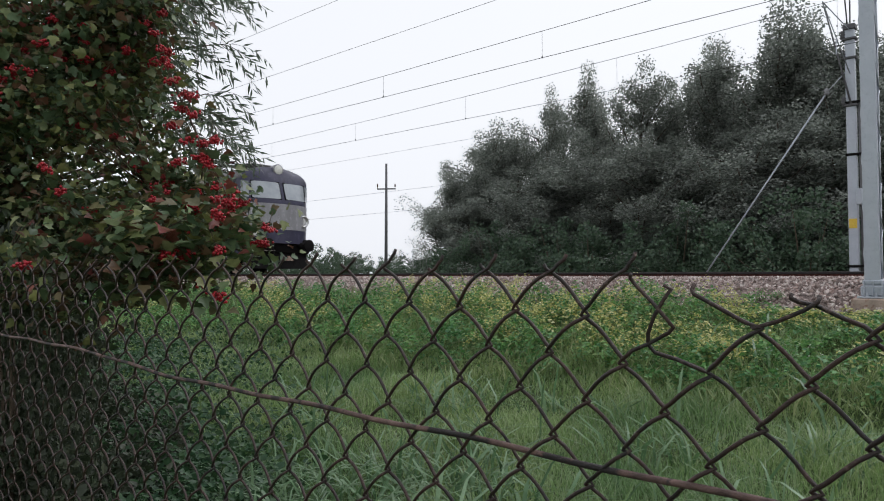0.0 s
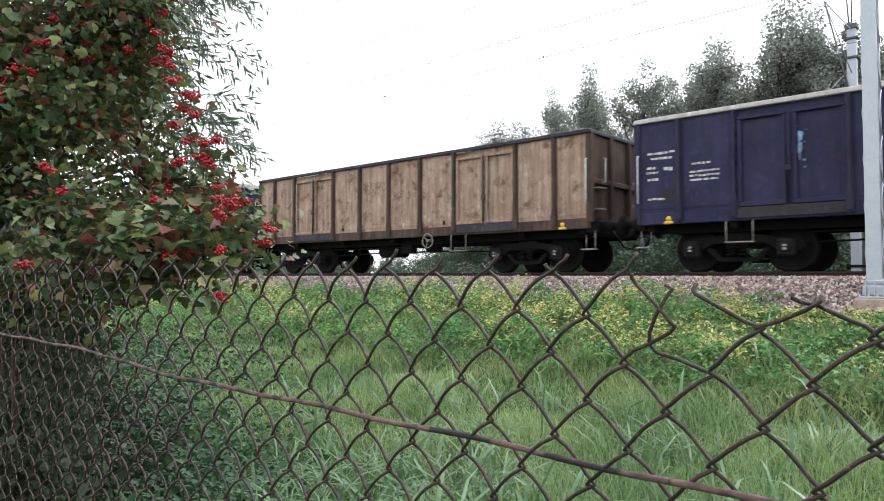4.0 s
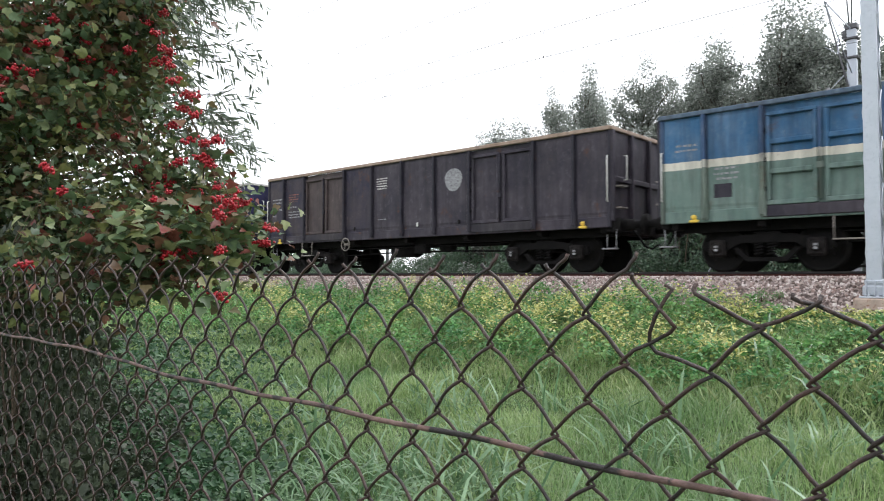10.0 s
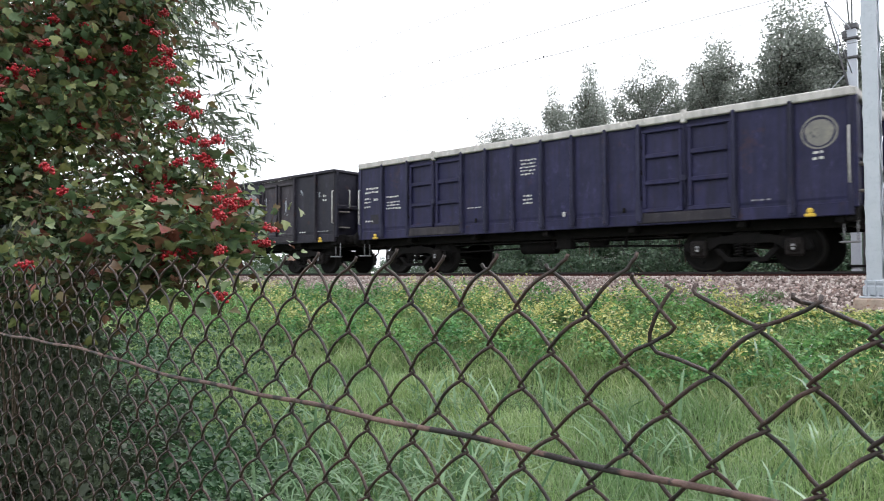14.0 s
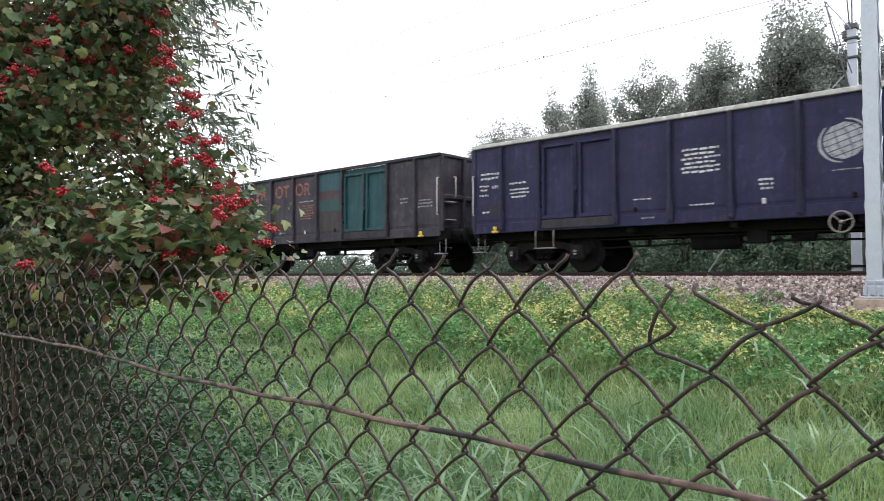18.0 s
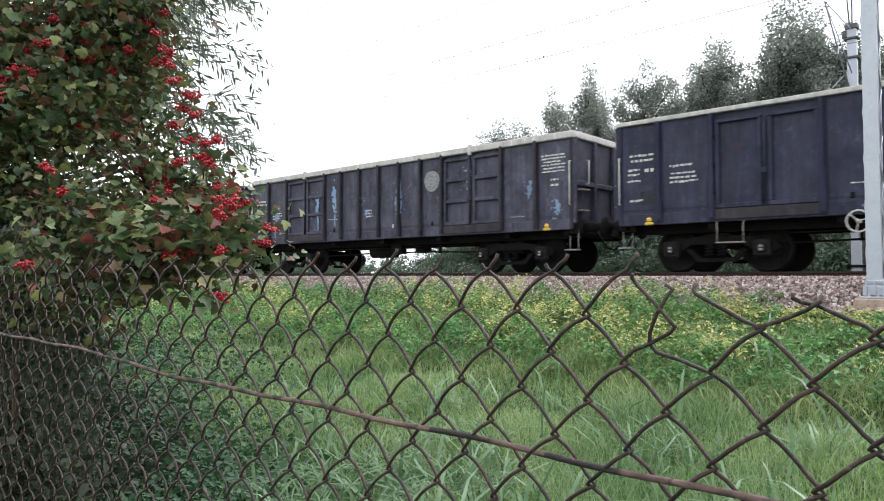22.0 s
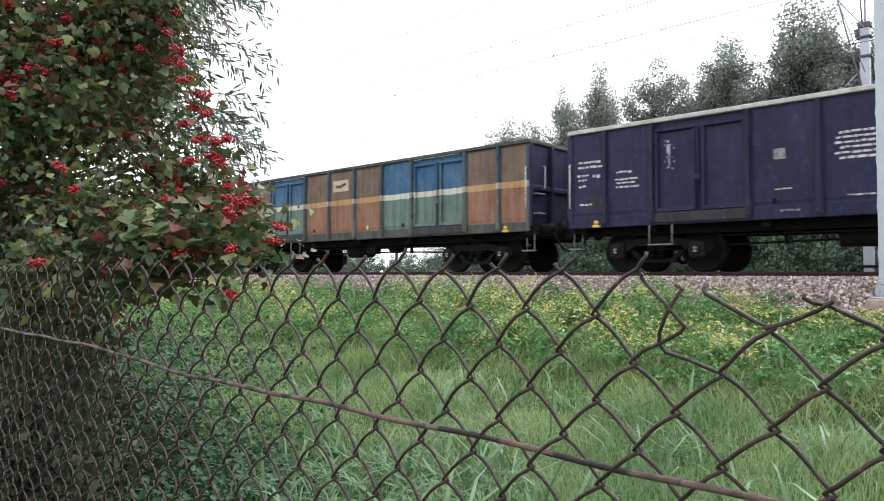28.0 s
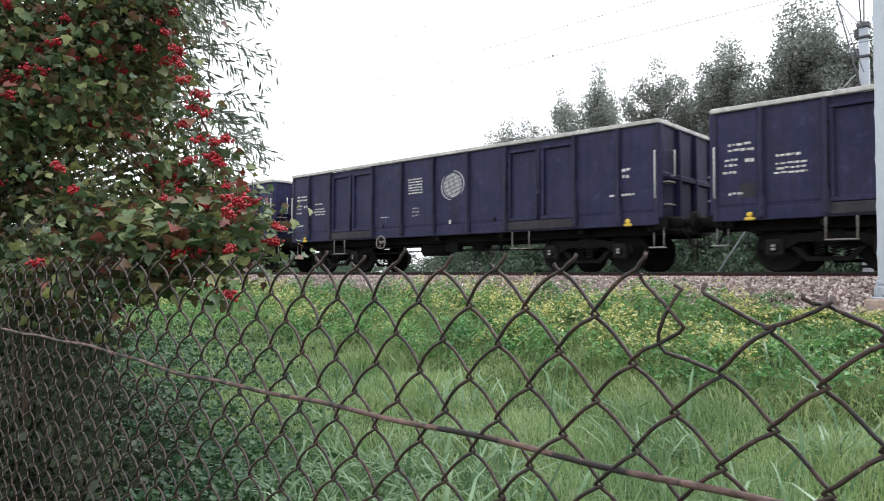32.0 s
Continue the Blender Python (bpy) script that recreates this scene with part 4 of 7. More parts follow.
P_CAP = paint("pale_worn_rim_paint", (0.46, 0.44, 0.42), (0.54, 0.52, 0.50), 0.3, 0.35, 0.7)
P_GREEN = paint("teal_green_door_paint", (0.012, 0.056, 0.062), (0.022, 0.075, 0.085), 0.4, 0.5)
BLUE, WHITE, LGREEN, ORANGE, BROWN, DGREEN = (0.022, 0.10, 0.21), (0.58, 0.55, 0.47), (0.105, 0.165, 0.143), (0.27, 0.105, 0.055), (0.10, 0.05, 0.04), (0.04, 0.12, 0.085)
P_STRIPE = paint("blue_white_green_paint", LGREEN, None, 0.4, 0.45, 0.6, ((2.08, WHITE), (2.235, BLUE)))
P_BROWN_GR = paint("brown_orange_green_paint", LGREEN, None, 0.4, 0.4, 0.6, ((2.08, (0.55, 0.16, 0.05)), (2.24, BROWN)))
P_BROWN_WH = paint("brown_white_green_paint", DGREEN, None, 0.4, 0.4, 0.6, ((2.08, WHITE), (2.235, BROWN)))
P_STRIPERIB = paint("sooty_striped_rib_paint", (0.10, 0.135, 0.11), None, 0.5, 0.7, 0.6, ((2.08, (0.36, 0.35, 0.31)), (2.235, (0.02, 0.06, 0.14))))
P_ORANGE = paint("all_orange_paint", ORANGE, None, 0.85, 0.45, 0.6, ((2.08, (0.48, 0.20, 0.09)), (2.24, (0.125, 0.08, 0.07))), 0.1, 0.545)
P_RIBDARK = paint("dirty_greenish_rib_paint", (0.06, 0.065, 0.06), (0.1, 0.1, 0.09), 0.6, 0.6, 0.7)
P_LIGHTBLUE = paint("runny_light_blue_paint", (0.17, 0.28, 0.45), (0.24, 0.34, 0.46), 0.2, 0.55, 0.6)
M_LABEL = surface("brown_paper_sign", (0.44, 0.35, 0.24), (0.52, 0.43, 0.33), 6, 0.8, 0, 0.1, (0.2, 0.13, 0.07), 12)

M_PINKMARK = surface("faded_pink_lettering", (0.36, 0.20, 0.20), (0.26, 0.10, 0.11), 9, 0.75, 0, 0.05)
M_PAPER = surface("peeling_paper_sign", (0.44, 0.34, 0.22), (0.50, 0.41, 0.30), 6, 0.8, 0, 0.1, (0.24, 0.15, 0.10), 9)
M_GREYMARK = surface("faded_chalky_lettering", (0.13, 0.12, 0.12), (0.06, 0.055, 0.06), 9, 0.75, 0, 0.05, (0.04, 0.035, 0.04), 9, 0.5, 0.6)
M_FAINTMARK = surface("faint_brown_lettering", (0.20, 0.09, 0.06), (0.10, 0.05, 0.045), 9, 0.75, 0, 0.05, (0.04, 0.035, 0.04), 9, 0.5, 0.6)
P_WORNBLUE = paint("worn_violet_grey_paint", (0.036, 0.035, 0.056), (0.085, 0.083, 0.118), 0.35, 0.5)
P_WORNDOOR = paint("worn_brownish_door_paint", (0.036, 0.033, 0.044), (0.095, 0.085, 0.098), 0.6, 0.5)
P_DULLRIM = paint("dull_pale_rim_paint", (0.24, 0.22, 0.20), (0.32, 0.30, 0.28), 0.4, 0.4, 0.8)
M_CREAMMARK = surface("faded_cream_mark", (0.24, 0.23, 0.20), (0.17, 0.165, 0.16), 6, 0.8, 0, 0.05, (0.07, 0.07, 0.09), 9, 0.58, 0.72)
P_SILL = paint("rusty_grey_sill_paint", (0.030, 0.028, 0.036), (0.055, 0.049, 0.053), 0.6, 0.5, 0.8)
M_EMBLEM = surface("worn_pale_emblem", (0.38, 0.38, 0.39), (0.28, 0.28, 0.30), 9, 0.75, 0, 0.05, (0.09, 0.09, 0.11), 25, 0.56, 0.75)
P_BLUEBROWN = paint("rust_mottled_blue_paint", (0.018, 0.018, 0.038), (0.055, 0.042, 0.045), 0.8, 0.5)
P_DUSTBROWN = paint("brown_dusty_door_paint", (0.045, 0.034, 0.036), (0.085, 0.065, 0.062), 0.7, 0.5)
P_DUSTRIM = paint("pale_rusty_rim_paint", (0.28, 0.20, 0.15), (0.34, 0.27, 0.22), 0.6, 0.35, 0.8)
P_DULLNAVY = paint("dull_worn_navy_paint", (0.021, 0.022, 0.046), (0.046, 0.047, 0.08), 0.3, 0.55)
# Near the body blue, toned down for the shading at the ribs.
P_RIBBLUE = paint("shaded_blue_rib_paint", (0.015, 0.0155, 0.040), (0.032, 0.032, 0.064), 0.35, 0.55, 0.6)
P_DRIP = paint("white_scrawl_paint", (0.5, 0.52, 0.56), (0.3, 0.33, 0.4), 0.1, 0.7, 0.7)
P_TEALBROWN = paint("teal_and_brown_banded_paint", (0.042, 0.034, 0.036), None, 0.6, 0.5, 0.6, ((1.95, (0.018, 0.062, 0.06)), (2.3, (0.06, 0.034, 0.04)), (2.58, (0.026, 0.075, 0.095))), 0.04)
P_TEALTOP = paint("teal_topped_sooty_paint", (0.030, 0.027, 0.036), None, 0.6, 0.5, 0.6, ((2.5, (0.018, 0.058, 0.066)),), 0.04)
P_RUSTRAIL = paint("rust_brown_rim_paint", (0.11, 0.06, 0.045), (0.15, 0.085, 0.065), 0.7, 0.4, 0.8)
P_ORANGERIM = paint("orange_rust_rim_paint", (0.21, 0.085, 0.042), (0.19, 0.09, 0.055), 0.6, 0.4, 0.8)
P_BLUERIM = paint("blue_grey_rim_paint", (0.07, 0.11, 0.16), (0.1, 0.13, 0.17), 0.5, 0.4, 0.7)
P_SLATE = paint("slate_blue_wagon_paint", (0.045, 0.05, 0.075), (0.075, 0.08, 0.105), 0.2, 0.35)
P_BROWNWHITEOR = paint("rusty_brown_orange_paint", (0.24, 0.095, 0.05), None, 0.95, 0.45, 0.7, ((2.08, WHITE), (2.235, (0.11, 0.06, 0.045))), 0.1, 0.54)
P_BLUEWHITEOR = paint("blue_white_orange_paint", (0.22, 0.09, 0.05), None, 0.85, 0.45, 0.7, ((2.08, WHITE), (2.235, BLUE)), 0.1, 0.55)
P_OCHRE = paint("ochre_orange_paint", (0.25, 0.108, 0.06), None, 0.4, 0.4, 0.65, ((2.08, (0.45, 0.26, 0.11)), (2.24, (0.15, 0.095, 0.065))))
P_PALEBLUEGR = paint("pale_blue_green_paint", (0.165, 0.205, 0.165), None, 0.35, 0.45, 0.65, ((2.08, WHITE), (2.235, (0.05, 0.12, 0.185))))
P_GREYBANDRIB = paint("grey_banded_rib_paint", (0.095, 0.105, 0.095), None, 0.5, 0.6, 0.65, ((2.08, (0.42, 0.40, 0.36)), (2.235, (0.045, 0.065, 0.095))))


def rear_text(m):
    """Rows at the rear end: tonnage grid, numbers, small box."""
    return [(-6.22, 2.28, 0.62, 0.22, 2, m), (-6.25, 2.0, 0.30, 0.20, 2, m), (-5.85, 2.02, 0.2, 0.16, 1, m), (-6.25, 1.86, 0.3, 0.1, 1, m),
            (-5.32, 2.1, 0.5, 0.1, 1, m), (-5.32, 1.78, 0.62, 0.26, 3, m), (-6.2, 1.44, 0.36, 0.1, 1, m)]


BLUE_MARKS = rear_text(M_WHITE) + [(-2.05, 1.5, 0.4, 0.055, 1, M_WHITE), (-1.9, 1.08, 0.35, 0.08, 1, M_GREYWHITE), (1.7, 1.75, 0.6, 0.05, 1, M_GREYWHITE), (-1.0, 1.94, 0.8, 0.55, 6, M_WHITE), (-0.85, 1.3, 0.55, 0.06, 1, M_WHITE), (0.5, 1.5, 0.3, 0.26, 3, M_WHITE),
                                   (5.85, 2.2, 0.2, 0.26, 2, M_WHITE), (4.6, 1.27, 0.45, 0.08, 1, M_WHITE), (5.5, 1.27, 0.7, 0.07, 1, M_GREYWHITE)]
FAINT_MARKS = [(a, b, c, d, e, M_GREYWHITE) for a, b, c, d, e, f in BLUE_MARKS]
FINE_MARKS = rear_text(M_WHITE) + [(-2.35, 1.62, 0.55, 0.055, 1, M_WHITE), (-0.55, 1.6, 0.28, 0.26, 3, M_WHITE), (4.65, 1.3, 0.5, 0.07, 1, M_GREYWHITE)]
HATCH = [(-5.95, -5.62, 1.42, 1.7, P_SOOT)]

STRIPED = dict(rib=P_STRIPERIB, sill=P_GREYBROWN, end=P_SOOT, cap=P_BLUERIM)
SPECS = {
    1: dict(paint=P_NAVY, cap=P_CAP, rib=P_RIBBLUE, label="dark blue open freight wagon with a pale worn rim", text=BLUE_MARKS, emblem=[(1.95, 2.58, 0.27, M_CREAMMARK, 1)], steps=(-4.35,), wheel=2.0, wheelpaint=M_UNDER,
            patches=HATCH + [(-3.3, -3.22, 1.9, 2.7, P_LIGHTBLUE), (5.45, 6.3, 1.24, 1.34, M_GREYWHITE)]),
    2: dict(paint=P_TAN, rib=P_TANRIB, cap=P_GREYBROWN, sill=P_GREYBROWN, end=P_TANRIB, beam=P_TANRIB, label="faded tan open freight wagon with sooty ribs", text=FAINT_MARKS[:4], wheel=1.6, steps=(2.6,), patches=HATCH),
    3: dict(paint=P_BLUE, cap=P_CAP, rib=P_RIBBLUE, ribbed=True, fine=True, label="blue open freight wagon with ribbed doors and a broad pale rim",
            text=FINE_MARKS + [(5.55, 2.3, 0.75, 0.46, 6, M_WHITE), (5.8, 1.95, 0.22, 0.24, 2, M_WHITE), (5.85, 1.42, 0.45, 0.06, 1, M_WHITE)], emblem=[(2.08, 2.5, 0.26, M_GREYWHITE, 1)], steps=(), patches=HATCH),
    4: dict(paint=P_WORNBLUE, rib=P_SOOT, door=P_WORNDOOR, cap=P_DULLRIM, label="worn violet-grey open freight wagon with a faded emblem", text=FAINT_MARKS, emblem=[(1.85, 2.5, 0.27, M_CREAMMARK, 1)], wheel=-2.0, steps=(-4.2,),
            patches=HATCH + [(-1.6, -1.5, 2.3, 2.36, P_DRIP), (-1.75, -1.6, 1.7, 1.76, P_DRIP), (-1.62, -1.5, 1.62, 1.68, P_DRIP), (-2.95, -2.86, 2.3, 2.36, P_DRIP), (-3.2, -3.1, 2.05, 2.12, P_DRIP), (-1.75, -1.68, 2.0, 2.25, P_DRIP), (-1.9, -1.8, 1.55, 1.75, P_DRIP), (-3.1, -3.04, 2.2, 2.6, P_DRIP), (4.0, 4.06, 2.2, 2.45, P_DRIP)]),
    5: dict(paint=P_STRIPE, label="blue and green open freight wagon with a white stripe", panels={0: P_BROWN_WH, 1: P_BROWN_WH, 2: P_BROWN_WH}, text=rear_text(M_WHITE) + [(0.15, 2.5, 0.95, 0.46, 5, M_WHITE)],
            patches=[(-1.02, -0.25, 2.42, 2.86, M_LABEL)], wheel=1.55, wheelpaint=P_RED, steps=(-2.9,), **STRIPED),
    6: dict(paint=P_STRIPE, ribbed=True, label="blue and green striped open freight wagon, orange at one end", panels={6: P_BROWN_GR, 7: P_BROWN_GR}, text=[(0.15, 2.42, 0.95, 0.5, 5, M_WHITE), (0.2, 1.6, 0.4, 0.3, 3, M_GREYWHITE), (-6.2, 2.38, 0.6, 0.2, 2, M_GREYWHITE), (-5.35, 1.75, 0.5, 0.3, 3, M_GREYWHITE)],
            patches=[(-1.0, -0.2, 2.42, 2.86, M_LABEL), (-5.35, -5.0, 1.45, 1.72, P_SOOT)], wheel=-2.4, wheelpaint=P_RED, steps=(-3.0,), **STRIPED),
    7: dict(paint=P_GREYBROWN, rib=P_SOOT, label="sooty violet-grey and brown open freight wagon with faded lettering", panels={0: P_BLUEBROWN, 1: P_BLUEBROWN, 2: P_BLUEBROWN}, leaves={0: P_DUSTBROWN, 1: P_DUSTBROWN},
            text=rear_text(M_GREYWHITE) + [(-5.32, 2.3, 0.6, 0.3, 4, M_ORANGEMARK), (-1.08, 2.38, 0.5, 0.36, 5, M_WHITE), (-1.0, 1.5, 0.4, 0.06, 1, M_GREYWHITE)], emblem=[(1.9, 2.45, 0.3, M_GREYWHITE, 1)], wheel=-2.3, steps=(-4.3,), patches=HATCH, cap=P_DUSTRIM),
    8: dict(paint=P_BLUE, cap=P_CAP, rib=P_RIBBLUE, label="dark blue open freight wagon with a white globe emblem", text=BLUE_MARKS, emblem=[(1.95, 2.3, 0.34, M_EMBLEM)], wheel=-2.05, wheelpaint=M_WHITE, steps=(), patches=HATCH),
    9: dict(paint=P_TAN, rib=P_TANRIB, cap=P_RUSTRAIL, beam=P_GREYBROWN, sill=P_NAVY, end=P_TANRIB, label="faded tan open freight wagon with rust stains and sooty ribs", text=[(0.35, 2.62, 0.6, 0.14, 2, M_GREYWHITE)], wheel=-2.0, steps=(-4.3, 3.6),
            patches=[(-5.85, -5.5, 1.45, 1.72, P_SOOT), (-3.5, -3.4, 1.5, 2.1, P_NAVY), (-4.1, -3.8, 1.38, 1.52, P_SOOT), (-3.05, -2.75, 1.38, 1.52, P_SOOT), (-2.35, -2.2, 1.6, 1.75, P_SOOT), (-1.2, -1.08, 1.45, 1.85, P_SOOT), (1.05, 1.2, 1.45, 1.85, P_SOOT), (2.3, 2.45, 1.6, 1.9, P_SOOT), (4.0, 4.3, 1.38, 1.62, P_SOOT)]),
    10: dict(paint=P_NAVY, cap=P_CAP, rib=P_RIBBLUE, ribbed=True, fine=True, label="dark blue open freight wagon with ribbed doors and an emblem", text=FINE_MARKS + [(-0.65, 2.3, 0.5, 0.42, 5, M_WHITE), (5.8, 1.95, 0.22, 0.22, 2, M_WHITE)], emblem=[(5.92, 2.5, 0.24, M_CREAMMARK, 2)], steps=(), patches=HATCH),
    11: dict(paint=P_BLACKBLUE, rib=P_SOOT, cap=P_SOOT, label="blackish open freight wagon with scattered white scrawls", leaves={2: P_GREYBROWN, 3: P_GREYBROWN}, text=BLUE_MARKS, emblem=[(1.9, 2.42, 0.36, M_GREYWHITE, 1)], wheel=1.9, steps=(-2.7,),
             patches=HATCH + [(2.75, 2.85, 2.2, 2.6, P_DRIP), (3.9, 3.96, 1.9, 2.5, P_DRIP), (5.65, 5.72, 2.3, 2.6, P_DRIP), (0.5, 0.56, 2.4, 2.6, P_DRIP), (-2.9, -2.8, 2.1, 2.4, P_DRIP), (4.75, 4.82, 2.5, 2.7, P_DRIP)]),
    12: dict(paint=P_BROWNWHITEOR, cap=P_BLUERIM, label="rusty orange-brown open freight wagon with blue doors, white stripe", door=P_STRIPE, panels={0: P_BLUEWHITEOR, 1: P_BLUEWHITEOR, 4: P_BLUEWHITEOR}, text=[(-6.2, 2.35, 0.6, 0.16, 2, M_WHITE), (-6.2, 1.55, 0.5, 0.4, 4, M_GREYWHITE), (-5.3, 1.65, 0.4, 0.3, 3, M_GREYWHITE), (0.15, 2.35, 0.95, 0.5, 5, M_WHITE)],
             patches=[(-1.05, -0.2, 2.42, 2.75, M_LABEL), (-0.3, -0.1, 1.5, 1.85, M_GREYWHITE)], rib=P_GREYBANDRIB, sill=P_GREYBROWN, beam=P_RIBDARK, wheel=1.75, wheelpaint=P_RED, steps=(-2.9,)),
    13: dict(paint=P_NAVY, cap=P_CAP, rib=P_RIBBLUE, label="dark blue open freight wagon with a large white globe emblem", text=BLUE_MARKS, emblem=[(1.95, 2.3, 0.34, M_EMBLEM)], wheel=1.9, wheelpaint=M_STEPS, steps=(-4.3,), patches=HATCH),
    14: dict(paint=P_GREYBROWN, door=P_GREEN, cap=P_SOOT, label="sooty grey-brown open freight wagon with teal green doors",
             text=[(-2.35, 1.75, 0.7, 0.36, 4, M_ORANGEMARK), (0.2, 1.7, 0.9, 0.5, 6, M_ORANGEMARK), (0.2, 2.24, 0.9, 0.1, 1, M_GREYWHITE), (4.9, 1.9, 0.4, 0.2, 2, M_GREYWHITE), (5.6, 1.75, 0.6, 0.26, 3, M_GREYWHITE)],
             words=(("PR", -2.2, M_ORANGEMARK), ("OT", -1.07, M_ORANGEMARK), ("OR", 0.05, M_ORANGEMARK)), wheel=-1.95, wheelpaint=M_WHITE, steps=(), panels={5: P_TEALBROWN}),
    15: dict(paint=P_GREYBROWN, rib=P_SOOT, cap=P_SOOT, label="dark grey-brown open freight wagon with faded orange lettering", text=[(-2.35, 1.8, 0.6, 0.3, 3, M_ORANGEMARK), (0.2, 1.75, 0.9, 0.5, 6, M_ORANGEMARK), (1.45, 2.05, 0.9, 0.12, 2, M_ORANGEMARK), (5.55, 1.75, 0.7, 0.25, 3, M_ORANGEMARK)],
             words=(("PR", -2.2, M_GREYMARK), ("OT", -1.07, M_FAINTMARK), ("OR", 0.05, M_FAINTMARK)), panels={5: P_TEALTOP}, wheel=1.75, steps=(), patches=[(5.72, 6.12, 2.05, 2.2, P_BLUERIM), (5.7, 6.14, 1.93, 2.04, P_DUSTRIM), (-5.95, -5.62, 1.42, 1.7, P_SOOT)]),
    16: dict(paint=P_DULLNAVY, cap=P_CAP, rib=P_RIBBLUE, label="dull dark blue open freight wagon with a worn pale emblem", text=BLUE_MARKS, emblem=[(1.9, 2.66, 0.27, M_CREAMMARK, 1)], wheel=-1.9, wheelpaint=M_WHITE, steps=(-4.1,),
             patches=HATCH + [(0.1, 0.17, 1.4, 2.4, P_LIGHTBLUE), (2.55, 2.62, 1.5, 1.75, P_DRIP), (1.8, 1.86, 1.9, 2.1, P_DRIP), (3.0, 3.5, 1.22, 1.27, P_DRIP), (4.3, 4.5, 1.3, 1.35, P_DRIP), (-1.6, -1.54, 1.3, 1.7, P_DRIP)]),
    17: dict(paint=P_WORNBLUE, cap=P_CAP, rib=P_SOOT, ribbed=True, fine=True, label="dark blue open freight wagon streaked with light blue paint", text=FINE_MARKS + [(5.55, 2.3, 0.75, 0.46, 6, M_WHITE), (5.85, 1.95, 0.22, 0.24, 2, M_WHITE)], emblem=[(2.08, 2.48, 0.28, M_GREYWHITE, 1)], steps=(),
             patches=HATCH + [(-5.15, -4.95, 1.05, 2.3, P_LIGHTBLUE), (-2.12, -1.94, 1.25, 2.95, P_LIGHTBLUE), (-2.95, -2.75, 1.3, 2.6, P_LIGHTBLUE), (-1.0, -0.82, 1.5, 2.3, P_DRIP), (0.72, 0.9, 1.3, 2.85, P_LIGHTBLUE),
                              (3.3, 3.5, 1.95, 2.75, P_LIGHTBLUE), (5.2, 5.35, 1.7, 2.2, P_LIGHTBLUE), (-0.6, -0.45, 1.6, 1.9, P_LIGHTBLUE), (5.95, 6.1, 1.2, 1.7, P_LIGHTBLUE)]),
    18: dict(paint=P_PALEBLUEGR, label="pale blue and green open freight wagon with orange middle panels", panels={2: P_ORANGE, 3: P_ORANGE, 4: P_BLUEWHITEOR, 5: P_ORANGE}, text=[(0.15, 2.45, 0.95, 0.5, 5, M_GREYWHITE)], patches=[(-1.05, -0.25, 2.5, 2.85, M_LABEL), (-5.35, -5.05, 1.45, 1.72, P_SOOT)],
             rib=P_GREYBANDRIB, sill=P_RIBDARK, beam=P_RIBDARK, end=P_NAVY, cap=P_RIBDARK, wheel=-1.6, wheelpaint=P_RUSTRAIL, steps=(-3.6,)),
    19: dict(paint=P_SLATE, cap=P_CAP, rib=P_NAVY, fine=True, label="slate blue open freight wagon with a broad pale rim", text=FINE_MARKS, emblem=[(2.08, 2.48, 0.3, M_GREYWHITE, 1)], steps=(), patches=HATCH + [(5.3, 5.85, 2.75, 2.95, P_RUSTRAIL), (0.95, 1.02, 2.3, 2.5, P_LIGHTBLUE)], sill=P_SOOT),
    20: dict(paint=P_SOOT, rib=P_BLACKBLUE, label="sooty dark grey open freight wagon with faint lettering", text=FAINT_MARKS, emblem=[(1.9, 2.45, 0.26, M_GREYWHITE, 1)], wheel=1.6, steps=(2.5, -4.4), cap=P_SOOT),
    21: dict(paint=P_NAVY, cap=P_CAP, rib=P_RIBBLUE, label="dark blue open freight wagon with a smeared white emblem", text=BLUE_MARKS, emblem=[(1.95, 2.3, 0.34, M_EMBLEM)], wheel=1.85, wheelpaint=M_WHITE, steps=(-4.25,),
             patches=HATCH + [(-4.1, -4.02, 2.1, 2.75, P_DRIP), (1.45, 1.55, 1.4, 2.0, P_DRIP), (2.05, 2.15, 1.4, 2.2, P_DRIP), (2.0, 2.3, 2.2, 2.55, P_DRIP), (-2.0, -1.8, 2.1, 2.3, M_GREYWHITE), (5.6, 5.68, 2.3, 2.7, P_DRIP)]),
    22: dict(paint=P_OCHRE, label="open freight wagon in patches of ochre, blue and green", door=P_STRIPE, panels={0: P_PALEBLUEGR, 5: P_STRIPE}, patches=[(-1.05, -0.3, 2.5, 2.85, M_LABEL), (-5.35, -5.05, 1.45, 1.72, P_SOOT)], text=[(-6.2, 2.4, 0.6, 0.16, 2, M_GREYWHITE), (-6.2, 1.9, 0.4, 0.2, 2, M_WHITE)],
             rib=P_GREYBANDRIB, end=P_NAVY, sill=P_GREYBROWN, cap=P_RIBDARK, beam=P_RIBDARK, steps=(-3.0,)),
    23: dict(paint=P_RED, cap=P_ORANGERIM, beam=P_SOOT, sill=P_SOOT, label="faded red open freight wagon with posters and rusty rim", text=[(4.6, 1.95, 0.75, 0.85, 9, M_PINKMARK), (4.65, 1.65, 0.6, 0.14, 2, M_PINKMARK), (-6.2, 2.0, 0.6, 0.5, 5, M_PINKMARK), (-5.3, 2.0, 0.5, 0.3, 4, M_PINKMARK)],
             patches=[(-1.05, -0.42, 1.95, 2.8, M_WHITE), (1.5, 2.45, 2.12, 2.68, M_PAPER), (-6.0, -5.6, 1.42, 1.66, P_SOOT)], poster=(-0.74, 2.5, 0.19), wheel=1.9, wheelpaint=P_RUSTRAIL, steps=(-3.3,)),
